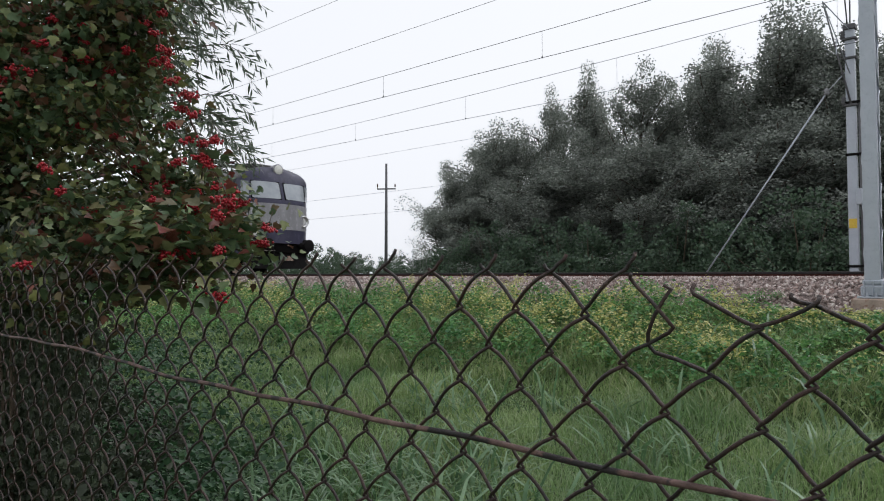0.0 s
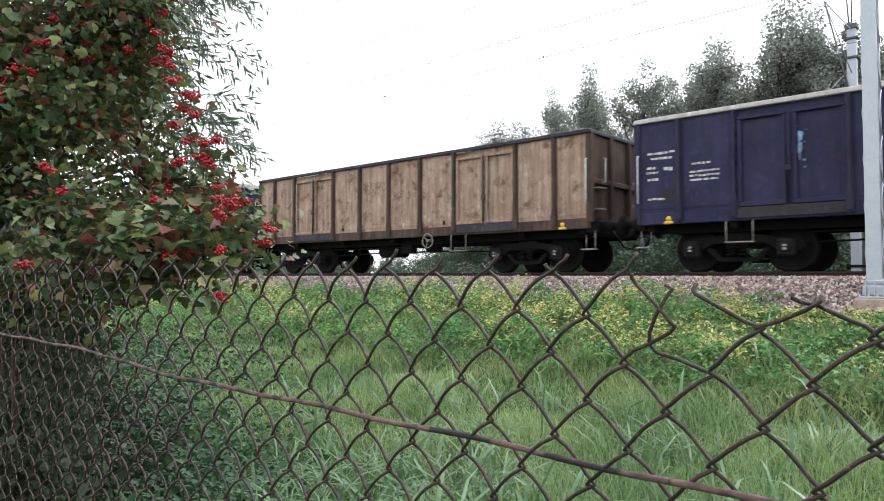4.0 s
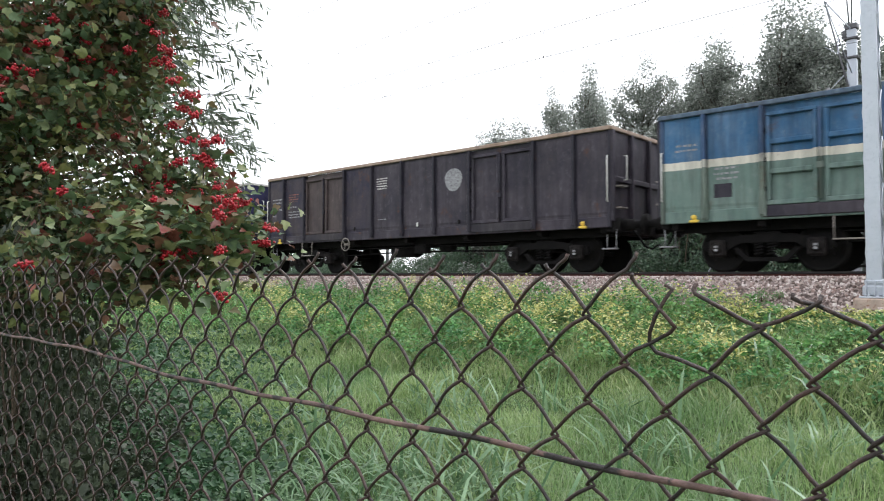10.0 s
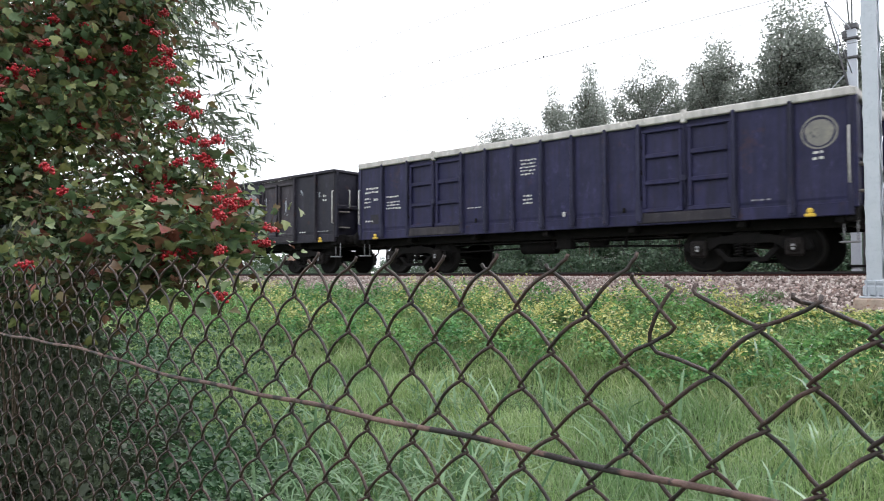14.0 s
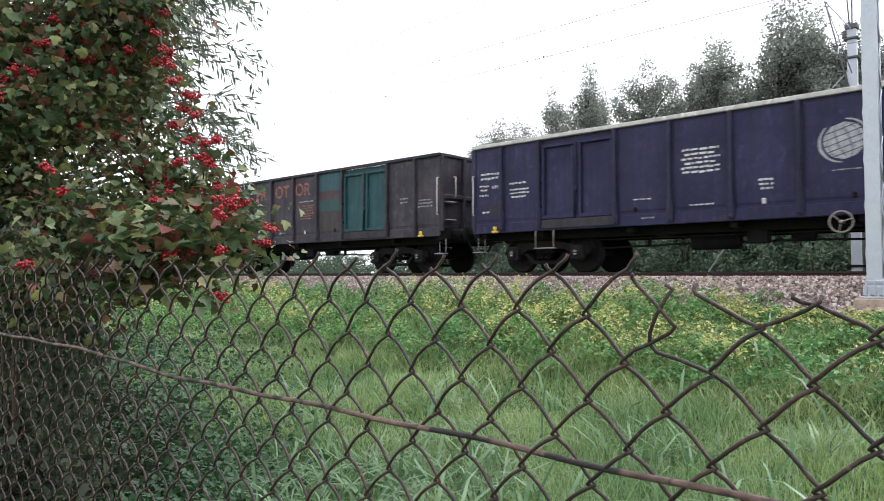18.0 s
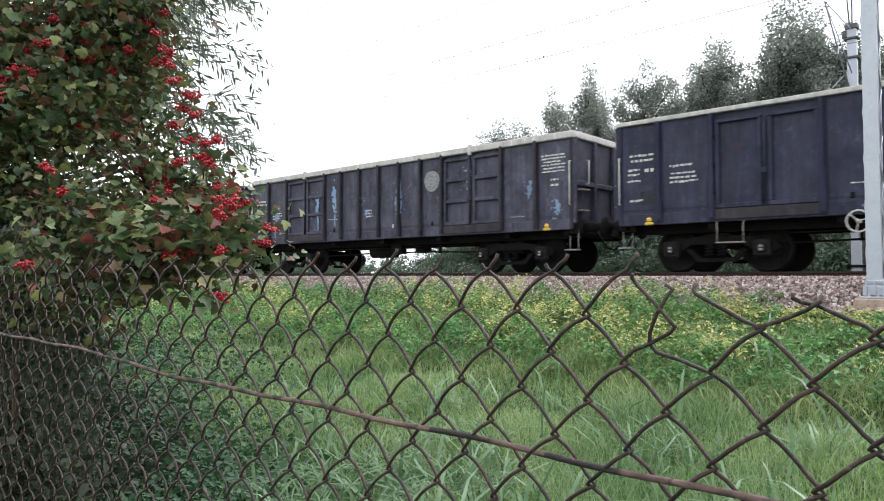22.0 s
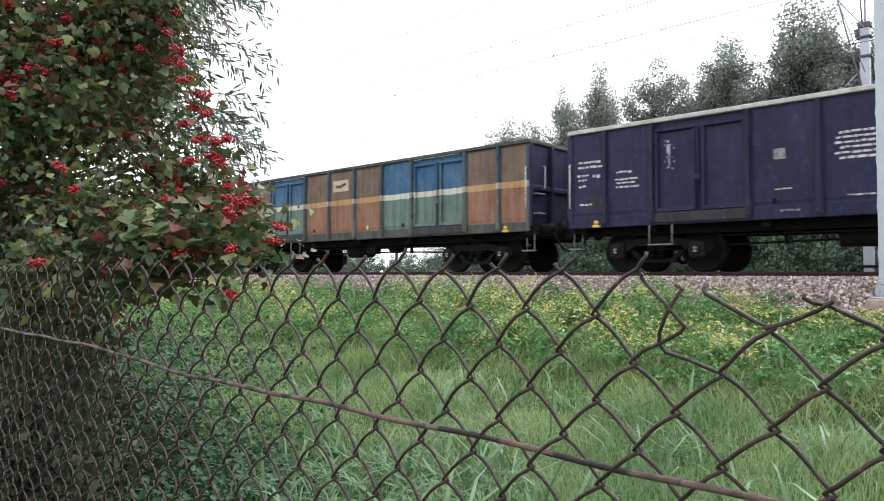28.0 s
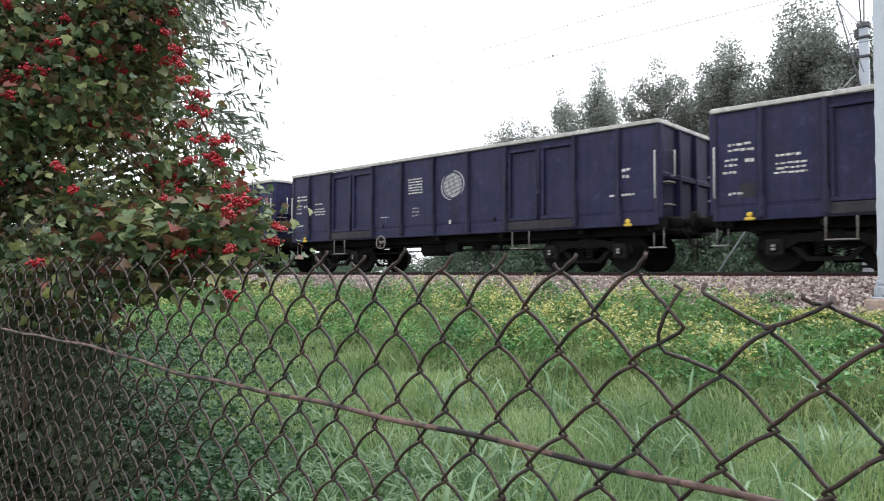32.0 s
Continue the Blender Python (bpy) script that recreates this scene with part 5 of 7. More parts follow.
    24: dict(paint=P_NAVY, cap=P_CAP, rib=P_RIBBLUE, label="dark blue open freight wagon with a faded globe emblem", text=BLUE_MARKS, emblem=[(1.95, 2.3, 0.34, M_CREAMMARK)], wheel=-1.95, steps=(-4.2,), patches=HATCH),
    25: dict(paint=P_NAVY, cap=P_CAP, rib=P_RIBBLUE, label="dark blue open freight wagon with a pale globe emblem", text=rear_text(M_WHITE) + [(-1.05, 2.15, 0.7, 0.46, 6, M_WHITE), (-0.85, 1.5, 0.32, 0.3, 3, M_GREYWHITE), (-2.2, 1.55, 0.5, 0.05, 1, M_WHITE), (5.6, 1.95, 0.2, 0.3, 2, M_WHITE), (5.3, 1.6, 0.6, 0.1, 1, M_WHITE)], emblem=[(0.68, 2.3, 0.34, M_EMBLEM)], wheel=-2.0, steps=(-4.0, 2.9)),
    26: dict(paint=P_BLUE, cap=P_CAP, rib=P_RIBBLUE, label="dark blue open freight wagon at the back of the train", text=BLUE_MARKS, steps=(-4.2,)),
}


# ---- the locomotive ----
EAVE, CREST = 3.45, 3.97


def loco_half(z):
    """Half width of the locomotive's body at a height."""
    if z < EAVE:
        return 1.46
    f = min(1.0, (z - EAVE) / (CREST - EAVE))
    return 1.46 * math.sqrt(max(0.0, 1 - f ** 2.2))


def loco_nose(s, z):
    """How far the nose stands out at the fraction s of the half width."""
    b = 0.60 if z < 2.6 else 0.60 - 0.26 * (z - 2.6) / 0.85 if z < 3.45 else 0.34 - 0.2 * min(1, (z - 3.45) / 0.5)
    return 8.82 + b * (1 - abs(s) ** 3.0)


P_LOCO = paint("dark_blue_locomotive_paint", (0.0095, 0.0098, 0.031), (0.016, 0.0155, 0.042), 0.1, 0.35, 0.4)
# Two-tone upper paint, lightened further to carry the sky's sheen.
P_LOCO_TOP = paint("sheened_violet_grey_paint", (0.046, 0.045, 0.078), (0.070, 0.068, 0.105), 0.1, 0.25, 0.35)
P_LOCO_GREY = paint("mid_grey_front_paint", (0.27, 0.27, 0.285), (0.33, 0.33, 0.345), 0.1, 0.25, 0.45)
P_LOUVRE = paint("dark_louvre_paint", (0.008, 0.009, 0.024), (0.013, 0.014, 0.033), 0.1, 0.4, 0.6)
P_ROOF = paint("dusty_grey_roof_paint", (0.11, 0.105, 0.115), (0.19, 0.18, 0.18), 0.3, 0.4, 0.7)
P_BOX = paint("sooty_equipment_box_paint", (0.035, 0.032, 0.034), (0.06, 0.055, 0.055), 0.3, 0.5, 0.8)
M_GLASS = surface("dark_cab_glass", (0.02, 0.024, 0.028), (0.03, 0.034, 0.04), 3, 0.06, 0, 0.0)
M_GLASS.node_tree.nodes["Principled BSDF"].inputs["Specular IOR Level"].default_value = 0.12
# Pale base colour in place of the sky mirrored in the panes.
M_SKYGLASS = surface("painted_sky_glass", (0.30, 0.33, 0.36), (0.38, 0.41, 0.44), 3, 0.08, 0, 0.0)
M_LAMPGLASS = surface("lamp_lens", (0.75, 0.75, 0.7), (0.65, 0.65, 0.6), 20, 0.1, 0, 0.0)
M_LENS = surface("dull_headlamp_glass", (0.68, 0.69, 0.68), (0.8, 0.8, 0.78), 14, 0.15, 0, 0.0)
M_CHROME = surface("lamp_ring_steel", (0.6, 0.6, 0.6), (0.5, 0.5, 0.5), 20, 0.3, 0.8, 0.0)
M_BOGIE = surface("dusty_bogie_steel", (0.012, 0.0105, 0.0105), (0.025, 0.0215, 0.020), 7, 0.8, 0.0, 0.4, (0.045, 0.038, 0.035), 15, 0.58, 0.75)
M_DUSTY = surface("pale_dusty_steel", (0.031, 0.028, 0.028), (0.060, 0.054, 0.052), 7, 0.8, 0.0, 0.4, (0.02, 0.018, 0.017), 15, 0.55, 0.75)
M_BOX = P_BOX
P_PALEFRAME = paint("pale_dusty_frame_paint", (0.30, 0.29, 0.29), (0.40, 0.39, 0.38), 0.2, 0.3, 0.7)
M_REDPAN = surface("red_painted_pantograph", (0.10, 0.012, 0.013), (0.05, 0.010, 0.011), 20, 0.5, 0, 0.1)


def nose_strip(front, s0, s1, z0, z1, off, ns=8, nz=6):
    """A piece of the nose's skin, off metres proud of it."""
    vs, fs = [], []
    for i in range(nz + 1):
        z = z0 + (z1 - z0) * i / nz
        for j in range(ns + 1):
            s = s0 + (s1 - s0) * j / ns
            vs.append((front * (loco_nose(s, z) + off), s * (loco_half(z) + (off if abs(s) > 0.97 else 0)), z))
    for i in range(nz):
        for j in range(ns):
            a = i * (ns + 1) + j
            q = (a, a + 1, a + ns + 2, a + ns + 1)
            fs.append(q if front > 0 else q[::-1])
    return Geo().add(vs, fs, True)


def roof_strip(x0, x1, z0, z1, off):
    """A piece of the roof's near slope, off metres proud of it."""
    vs, fs = [], []
    for i in range(5):
        z = z0 + (z1 - z0) * i / 4
        for x in (x0, x1):
            vs.append((x, -(loco_half(z) + off * 0.6), z + off * 0.8))
    for i in range(4):
        fs.append((2 * i, 2 * i + 1, 2 * i + 3, 2 * i + 2))
    return Geo().add(vs, fs, True)


def pantograph(parent, x, up):
    p = part("pantograph", Geo().box(x - 0.9, x + 0.9, -0.55, -0.48, 4.24, 4.30, 0.01).box(x - 0.9, x + 0.9, 0.48, 0.55, 4.24, 4.30, 0.01)
             .box(x - 0.9, x - 0.82, -0.55, 0.55, 4.24, 4.30, 0.01).box(x + 0.82, x + 0.9, -0.55, 0.55, 4.24, 4.30, 0.01), M_BOX if up else M_REDPAN, parent, "raised dark pantograph with red arms" if up else "folded red pantograph on the roof")
    for dx in (-0.7, 0.7):
        for y in (-0.5, 0.5):
            part("insulator", Geo().lathe([(0, 0.04), (0.06, 0.09), (0.1, 0.05), (0.16, 0.09), (0.2, 0.05), (0.3, 0.05)], (x + dx, y, 3.95), "z", 10), M_INSUL, p)
    z2, kx = (4.75, 1.5) if up else (4.40, 1.45)
    z3 = 5.6 if up else 4.5
    for s in (-1, 1):
        for y in (-0.4, 0.4):
            part("lower_arm", Geo().tube([(x + s * 0.3, y, 4.32), (x + s * kx, y * 0.8, z2)], 0.03, 6), M_UNDER if up and y < 0 else M_REDPAN, p)
            part("upper_arm", Geo().tube([(x + s * kx, y * 0.8, z2), (x + s * 0.1, y * 1.2, z3)], 0.022, 6), M_UNDER, p)
    g = Geo()
    for dx in (-0.25, 0.25):
        g.tube([(x + dx, -0.98, z3 - 0.15), (x + dx, -0.72, z3 + 0.03), (x + dx, 0.72, z3 + 0.03), (x + dx, 0.98, z3 - 0.15)], 0.03, 6)
    part("collector_head", g, M_UNDER, p)


def make_equalizer():
    # a flat, three-cornered tie under an axle
    return Geo().prism([(-0.62, 0.40), (0.0, 0.20), (0.62, 0.40), (0.50, 0.43), (0.0, 0.36), (-0.50, 0.43)], -1.33, -1.20)


def make_damper():
    return Geo().lathe([(-0.26, 0.03), (-0.24, 0.06), (0.05, 0.06), (0.07, 0.035), (0.3, 0.035)], (0, -1.30, 0.0), "x", 10)


def make_fat_spring():
    pts = [(0.105 * math.cos(a), -1.26 + 0.105 * math.sin(a), 0.36 * a / (10 * math.pi)) for a in np.linspace(0, 10 * math.pi, 51)]
    return Geo().tube(pts, 0.022, 5)


def loco_bogie(lo, x):
    g = Geo()
    for y in (-1.12, 1.12):
        g.prism([(-2.55, 0.66), (-2.3, 0.58), (2.3, 0.58), (2.55, 0.66), (2.5, 0.80), (1.9, 0.86), (-1.9, 0.86), (-2.5, 0.80)], y - 0.06, y + 0.06)
    for q in (-0.88, 0.88):
        g.box(q - 0.14, q + 0.14, -1.1, 1.1, 0.5, 0.8, 0.03)
    b = part("bogie", g, M_BOGIE, lo, "", pose(x, 0, 0))
    part("gear_case", Geo().box(-2.75, 2.75, -0.6, 0.6, 0.3, 0.95, 0.08), M_UNDER, b)
    for dx in (-1.75, 0.0, 1.75):
        w = part("wheelset", once("wheelset_large", make_loco_wheelset), M_WHEEL, b, "", pose(dx, 0, 0.625))
        WHEELSETS.append((w, dx, 0.625))
        part("axle_box", once("axle_box", make_axlebox), M_DUSTY, b, "", pose(dx, -0.12, 0.56))
        part("equalizer", once("equalizer", make_equalizer), M_DUSTY, b, "dusty three-cornered tie plate", pose(dx, 0, 0))
        for q in (-0.46, 0.46):
            part("coil_spring", once("coil_spring", make_fat_spring), M_BOGIE, b, "", pose(dx + q, 0, 0.42))
        part("damper", once("damper", make_damper), M_DUSTY, b, "", pose(dx + 0.1, 0, 0.95, 0, -7, 0))
        part("brake_hanger", once("brake_hanger", lambda: Geo().box(-0.05, 0.05, -1.0, -0.9, 0.3, 0.9, 0.02).box(-0.1, 0.04, -0.98, -0.86, 0.42, 0.72, 0.03)), M_BOGIE, b, "", pose(dx + 0.78, 0, 0))
    return b


def build_loco():
    lo = thing("electric_locomotive", "dark blue electric locomotive with a rounded grey front", "locomotive")
    part("body_shell", Geo().along_x([(-1.46, 1.12), (1.46, 1.12), (1.46, EAVE), (-1.46, EAVE)], -8.82, 8.82), P_LOCO, lo)
    arc = [(loco_half(z), z) for z in [EAVE + 0.004 + (CREST - EAVE) * f for f in (0.0, 0.15, 0.3, 0.45, 0.6, 0.75, 0.88, 0.96)]]
    part("roof", Geo().along_x(arc + [(0.0, CREST)] + [(-y, z) for y, z in arc[::-1]], -8.81, 8.81), P_ROOF, lo, "dusty grey rounded roof")
    for s in (-1, 1):
        part("nose", nose_strip(s, -1, 1, 1.12, 3.94, 0.0, 24, 20), P_LOCO_TOP if s > 0 else P_LOCO, lo)
        part("front_panel", nose_strip(s, -0.985, 0.985, 1.62, 2.56, 0.012, 20, 4), P_LOCO_GREY, lo, "grey lower front panel")
        part("corner_panel", Geo().box(min(s * 8.64, s * 8.82), max(s * 8.64, s * 8.82), -1.473, -1.452, 1.62, 2.56, 0.006), P_LOCO_GREY, lo)
        for a, b in ((-0.80, -0.06), (0.06, 0.80)):
            wd = part("windscreen", nose_strip(s, a, b, 2.74, 3.36, 0.016, 8, 4), M_SKYGLASS, lo)
            part("window_frame", Geo().tube([(s * (loco_nose(q, z) + 0.016), q * loco_half(z), z) for q, z in ((a, 2.74), (b, 2.74), (b, 3.36), (a, 3.36), (a, 2.74))], 0.022, 6), M_UNDER, wd)
        for a, b in ((-0.99, -0.85), (0.85, 0.99)):
            part("corner_window", nose_strip(s, a, b, 2.76, 3.34, 0.016, 4, 4), M_SKYGLASS, lo)
        for y in (-1.02, 1.02):
            x = s * (loco_nose(y / 1.46, 2.0) + 0.01)
            ring = [(0, 0.21), (0.10, 0.225), (0.13, 0.21), (0.11, 0.165), (0.05, 0.15)]
            h = part("headlight", Geo().lathe(ring if s > 0 else [(-d, r) for d, r in ring][::-1], (x - s * 0.06, y, 1.98), "x", 24), M_CHROME, lo, "round headlight with a bright ring")
            lens = [(0.0, 0.15), (0.012, 0.10), (0.018, 0.02)]
            part("lens", Geo().lathe(lens if s > 0 else [(-d, r) for d, r in lens][::-1], (x - s * 0.01, y, 1.98), "x", 18), M_LENS, h)
            part("buffer", once("buffer", make_buffer), M_UNDER, lo, "", pose(s * 9.2, y * 0.86, 1.05, 0, 0, 0 if s > 0 else 180))
        hx = s * 9.0
        h = part("top_headlight", Geo().lathe([(-0.25, 0.2), (0.0, 0.22), (0.05, 0.22)] if s > 0 else [(-0.05, 0.22), (0, 0.22), (0.25, 0.2)], (hx, 0, 3.86), "x", 20), P_LOCO_GREY, lo)
        part("lens", Geo().lathe([(0, 0.18), (0.015, 0.16)] if s > 0 else [(-0.015, 0.16), (0, 0.18)], (hx + s * 0.052, 0, 3.86), "x", 18), M_LAMPGLASS, h)
        part("bumper_beam", Geo().box(min(s * 8.4, s * 9.24), max(s * 8.4, s * 9.24), -1.35, 1.35, 0.75, 1.3, 0.06), M_UNDER, lo)
        part("plough", Geo().prism([(8.6, 0.2), (9.3, 0.2), (9.15, 0.75), (8.6, 0.75)] if s > 0 else [(-9.3, 0.2), (-8.6, 0.2), (-8.6, 0.75), (-9.15, 0.75)], -1.2, 1.2), M_UNDER, lo)
        # the skirt sweeps down to the bumper
        part("apron", Geo().prism([(8.05, 1.13), (8.3, 0.95), (8.4, 0.62), (8.82, 0.55), (8.82, 1.13)] if s > 0 else [(-8.82, 0.55), (-8.4, 0.62), (-8.3, 0.95), (-8.05, 1.13), (-8.82, 1.13)], -1.455, -1.40), P_LOCO, lo)
        part("hose", Geo().tube([(s * 9.24, -0.35, 0.95), (s * 9.36, -0.38, 0.7), (s * 9.38, -0.45, 0.5), (s * 9.3, -0.5, 0.42)], 0.03, 6), M_UNDER, lo)
        part("uncoupling_rod", Geo().tube([(s * 9.24, -1.3, 0.95), (s * 9.3, -1.25, 0.85), (s * 9.3, -0.3, 0.85)], 0.018, 6), M_STEPS, lo)
        part("number_board", Geo().box(min(s * 9.3, s * 9.33), max(s * 9.3, s * 9.33), -1.25, -0.95, 1.36, 1.5, 0.005), M_WHITE, lo)
        # cab side window, door with bright handrails, running number as bars
        cw = 8.22 if s > 0 else -8.08
        cwin = part("cab_window", Geo().box(cw - 0.27, cw + 0.27, -1.478, -1.455, 2.83, 3.42, 0.006), M_GLASS, lo)
        part("window_frame", Geo().tube([(cw - 0.28, -1.478, 2.82), (cw + 0.28, -1.478, 2.82), (cw + 0.28, -1.478, 3.43), (cw - 0.28, -1.478, 3.43), (cw - 0.28, -1.478, 2.82)], 0.016, 6), P_LOCO, cwin)
        dx = 6.15 if s > 0 else -6.22
        d = part("cab_door", Geo().box(dx - 0.31, dx + 0.31, -1.478, -1.455, 1.62, 3.5, 0.006), P_LOCO, lo)
        part("door_window", Geo().box(dx - 0.16, dx + 0.16, -1.485, -1.479, 2.9, 3.4, 0.03), M_GLASS if s > 0 else M_SKYGLASS, d)
        part("door_handle", Geo().box(dx + 0.02, dx + 0.13, -1.495, -1.479, 2.36, 2.48, 0.006), M_STEPS, d)
        part("door_rail", Geo().tube([(dx - 0.26, -1.49, 1.82), (dx + 0.28, -1.49, 1.82)], 0.014, 6), M_STEPS, d)
        for q in (-0.43, 0.43):
            part("handrail", Geo().tube([(dx + q, -1.46, 1.64), (dx + q, -1.53, 1.66), (dx + q, -1.53, 3.46), (dx + q, -1.46, 3.48)], 0.03, 6), M_WHITE, lo, "bright vertical handrail")
        part("entry_step", Geo().box(dx - 0.2, dx + 0.2, -1.5, -1.3, 0.98, 1.12, 0.01).box(dx - 0.26, dx - 0.22, -1.46, -1.42, 0.4, 1.1).box(dx + 0.22, dx + 0.26, -1.46, -1.42, 0.4, 1.1).box(dx - 0.26, dx + 0.26, -1.5, -1.38, 0.4, 0.44, 0.005), M_BOGIE, lo)
        bars(lo, dx + (0.57 if s > 0 else -1.1), 3.0, 0.56, 0.42, 2, M_WHITE, random.Random(3), -1.4725)
        bars(lo, dx + (0.57 if s > 0 else -1.1), 1.8, 0.5, 0.09, 2, M_GREYWHITE, random.Random(4), -1.4685)
    part("upper_band", Geo().box(-8.81, 8.81, -1.468, -1.45, 2.72, EAVE - 0.004, 0.004), P_LOCO_TOP, lo, "lighter violet-grey upper band with painted sky sheen")
    part("gutter", Geo().tube([(-8.6, -1.475, EAVE + 0.02), (8.6, -1.475, EAVE + 0.02)], 0.022, 6), P_ROOF, lo)
    for q in (-5.1, -1.8, 1.6, 5.0):
        part("panel_seam", Geo().box(q - 0.012, q + 0.012, -1.4725, -1.45, 1.14, 3.44), P_LOUVRE, lo)
    # plain slanting strokes stand where the painted company name is
    x, y, sl = -3.85, -1.4725, 0.16
    for mark in "wnn nwwnwnnww":
        for a, z0, z1 in {"n": ((0.12, 0.0, 0.55),), "w": ((0.02, 0.06, 0.49), (0.30, 0.06, 0.49)), " ": ()}[mark]:
            part("painted_stroke", Geo().add([(x + a + px + sl * pz, y, 2.86 + pz) for px, pz in ((0, z0), (0.07, z0), (0.07, z1), (0, z1))], [(0, 1, 2, 3)]), M_WHITE, lo)
        x += 0.36 if mark == " " else 0.62
    for i in range(9):
        x = -3.45 + i * 0.86
        rw = part("roof_window", roof_strip(x - 0.37, x + 0.37, EAVE + 0.06, EAVE + 0.34, 0.014), P_LOUVRE, lo, "dark slatted window with a pale frame")
        ring = [(x + a, -(loco_half(z) + 0.012), z + 0.014) for a, z in ((-0.4, EAVE + 0.05), (0.4, EAVE + 0.05), (0.4, EAVE + 0.20), (0.4, EAVE + 0.35), (-0.4, EAVE + 0.35), (-0.4, EAVE + 0.20), (-0.4, EAVE + 0.05))]
        part("window_frame", Geo().tube(ring, 0.02, 6), P_PALEFRAME, rw)
    # louvred grilles in the side
    for x0, x1, z0, z1 in ((-5.5, -4.38, 1.83, 2.6), (-3.71, -2.78, 1.83, 2.6), (-2.25, -1.17, 1.83, 2.6), (-0.66, 0.11, 1.83, 2.6), (0.6, 1.93, 1.83, 2.6), (2.12, 3.23, 1.83, 2.6), (3.99, 5.0, 1.83, 2.6),
                           (-5.5, -4.38, 2.75, 3.42)):
        gr = part("side_grille", Geo().box(x0, x1, -1.4735, -1.455, z0, z1, 0.003), P_LOUVRE, lo)
        part("louvre", Geo().add(*louvres(x0 + 0.04, x1 - 0.04, z0 + 0.04, z1 - 0.04)), P_LOUVRE, gr)
    part("roof_walk", Geo().box(-3.8, 3.9, -0.85, -0.6, 4.02, 4.05, 0.01), M_UNDER, lo)
    for x, l, h in ((7.7, 0.75, 0.27), (-7.75, 0.6, 0.27)):
        part("roof_box", Geo().prism([(x - l, 3.9), (x + l, 3.9), (x + l * 0.9, 3.9 + h * 0.7), (x + l * 0.5, 3.9 + h), (x - l * 0.9, 3.9 + h)], -0.45, 0.45), P_BOX, lo)
    for x in (-2.0, 0.6, 3.0):
        part("roof_box", Geo().box(x - 0.35, x + 0.35, -0.4, 0.4, 3.93, 4.22, 0.05), P_BOX, lo)
    part("vent_drum", Geo().lathe([(0, 0.27), (0.52, 0.27), (0.56, 0.23)], (-2.7, -0.5, 3.9), "z", 16), P_LOCO_GREY, lo)
    part("roof_busbar", Geo().tube([(-4.6, -0.2, 4.33), (-1, -0.2, 4.35), (2.6, -0.2, 4.35), (4.2, -0.2, 4.33)], 0.016, 5), M_UNDER, lo)
    pantograph(lo, 5.2, False)
    pantograph(lo, -5.9, True)
    part("sill_beam", Geo().box(-8.0, 8.0, -1.40, 1.40, 0.98, 1.13, 0.02), M_UNDER, lo)
    for x0, x1, z0, m in ((-2.07, -1.0, 0.62, P_BOX), (-0.91, 0.88, 0.52, P_SOOT), (0.97, 1.94, 0.62, P_BOX)):
        bx = part("battery_box", Geo().box(x0, x1, -1.4, -0.7, z0, 1.08, 0.03), m, lo)
        if m is P_BOX:
            part("warning_plate", Geo().box((x0 + x1) / 2 - 0.13, (x0 + x1) / 2 + 0.13, -1.41, -1.401, 0.86, 0.96), M_YELLOW, bx, "small yellow plate")
    part("underfloor_casing", Geo().box(-2.6, 2.6, -0.65, 0.65, 0.36, 1.0, 0.08), M_UNDER, lo)
    part("air_tank", Geo().lathe([(-0.8, 0.05), (-0.75, 0.18), (0.75, 0.18), (0.8, 0.05)], (-0.1, -0.9, 0.36), "x", 14), M_UNDER, lo)
    for x, w in ((-3.4, 0.2), (-0.3, 1.1), (2.1, 0.35), (3.3, 0.3), (-4.6, 0.25)):
        bars(lo, x, 1.22 if w < 1 else 1.5, w, 0.06, 1, M_GREYWHITE, random.Random(int(x * 10)), -1.4685)
    for s in (-1, 1):
        loco_bogie(lo, s * 5.05)
    return lo


def louvres(x0, x1, z0, z1):
    """Slanting blades across an opening."""
    vs, fs = [], []
    n = int((z1 - z0) / 0.06)
    for i in range(n):
        z = z0 + (z1 - z0) * i / n
        k = len(vs)
        vs += [(x0, -1.488, z), (x1, -1.488, z), (x1, -1.474, z + 0.045), (x0, -1.474, z + 0.045)]
        fs.append((k, k + 1, k + 2, k + 3))
    return vs, fs


def make_loco_wheelset():
    g = Geo().lathe([(-1.15, 0.09), (1.15, 0.09)], (0, 0, 0), "y", 12)
    for s in (-1, 1):
        prof = [(0.67, 0.02), (0.67, 0.57), (0.682, 0.652), (0.70, 0.655), (0.712, 0.628), (0.81, 0.62), (0.81, 0.55), (0.77, 0.53), (0.75, 0.22), (0.80, 0.18), (0.80, 0.02)]
        g.lathe(prof if s > 0 else [(-d, r) for d, r in prof][::-1], (0, 0, 0), "y", 40)
        for i in range(5):
            a = i * math.pi * 0.4
            g.lathe([(s * 0.765 - 0.015, 0.06), (s * 0.765 + 0.015, 0.06)], (0.38 * math.cos(a), 0, 0.38 * math.sin(a)), "y", 8)
    return g


TRAIN = [(build_loco(), -30.68)]
for number in range(1, 27):
    spec = SPECS[number]
    spec["seed"] = number
    TRAIN.append((wagon(spec), -40.19 + 6.43 - 14.04 * number))


def run(t):
    """How far the train has gone at t seconds; it slows a little."""
    return 11.917 * t - 0.00927 * t * t


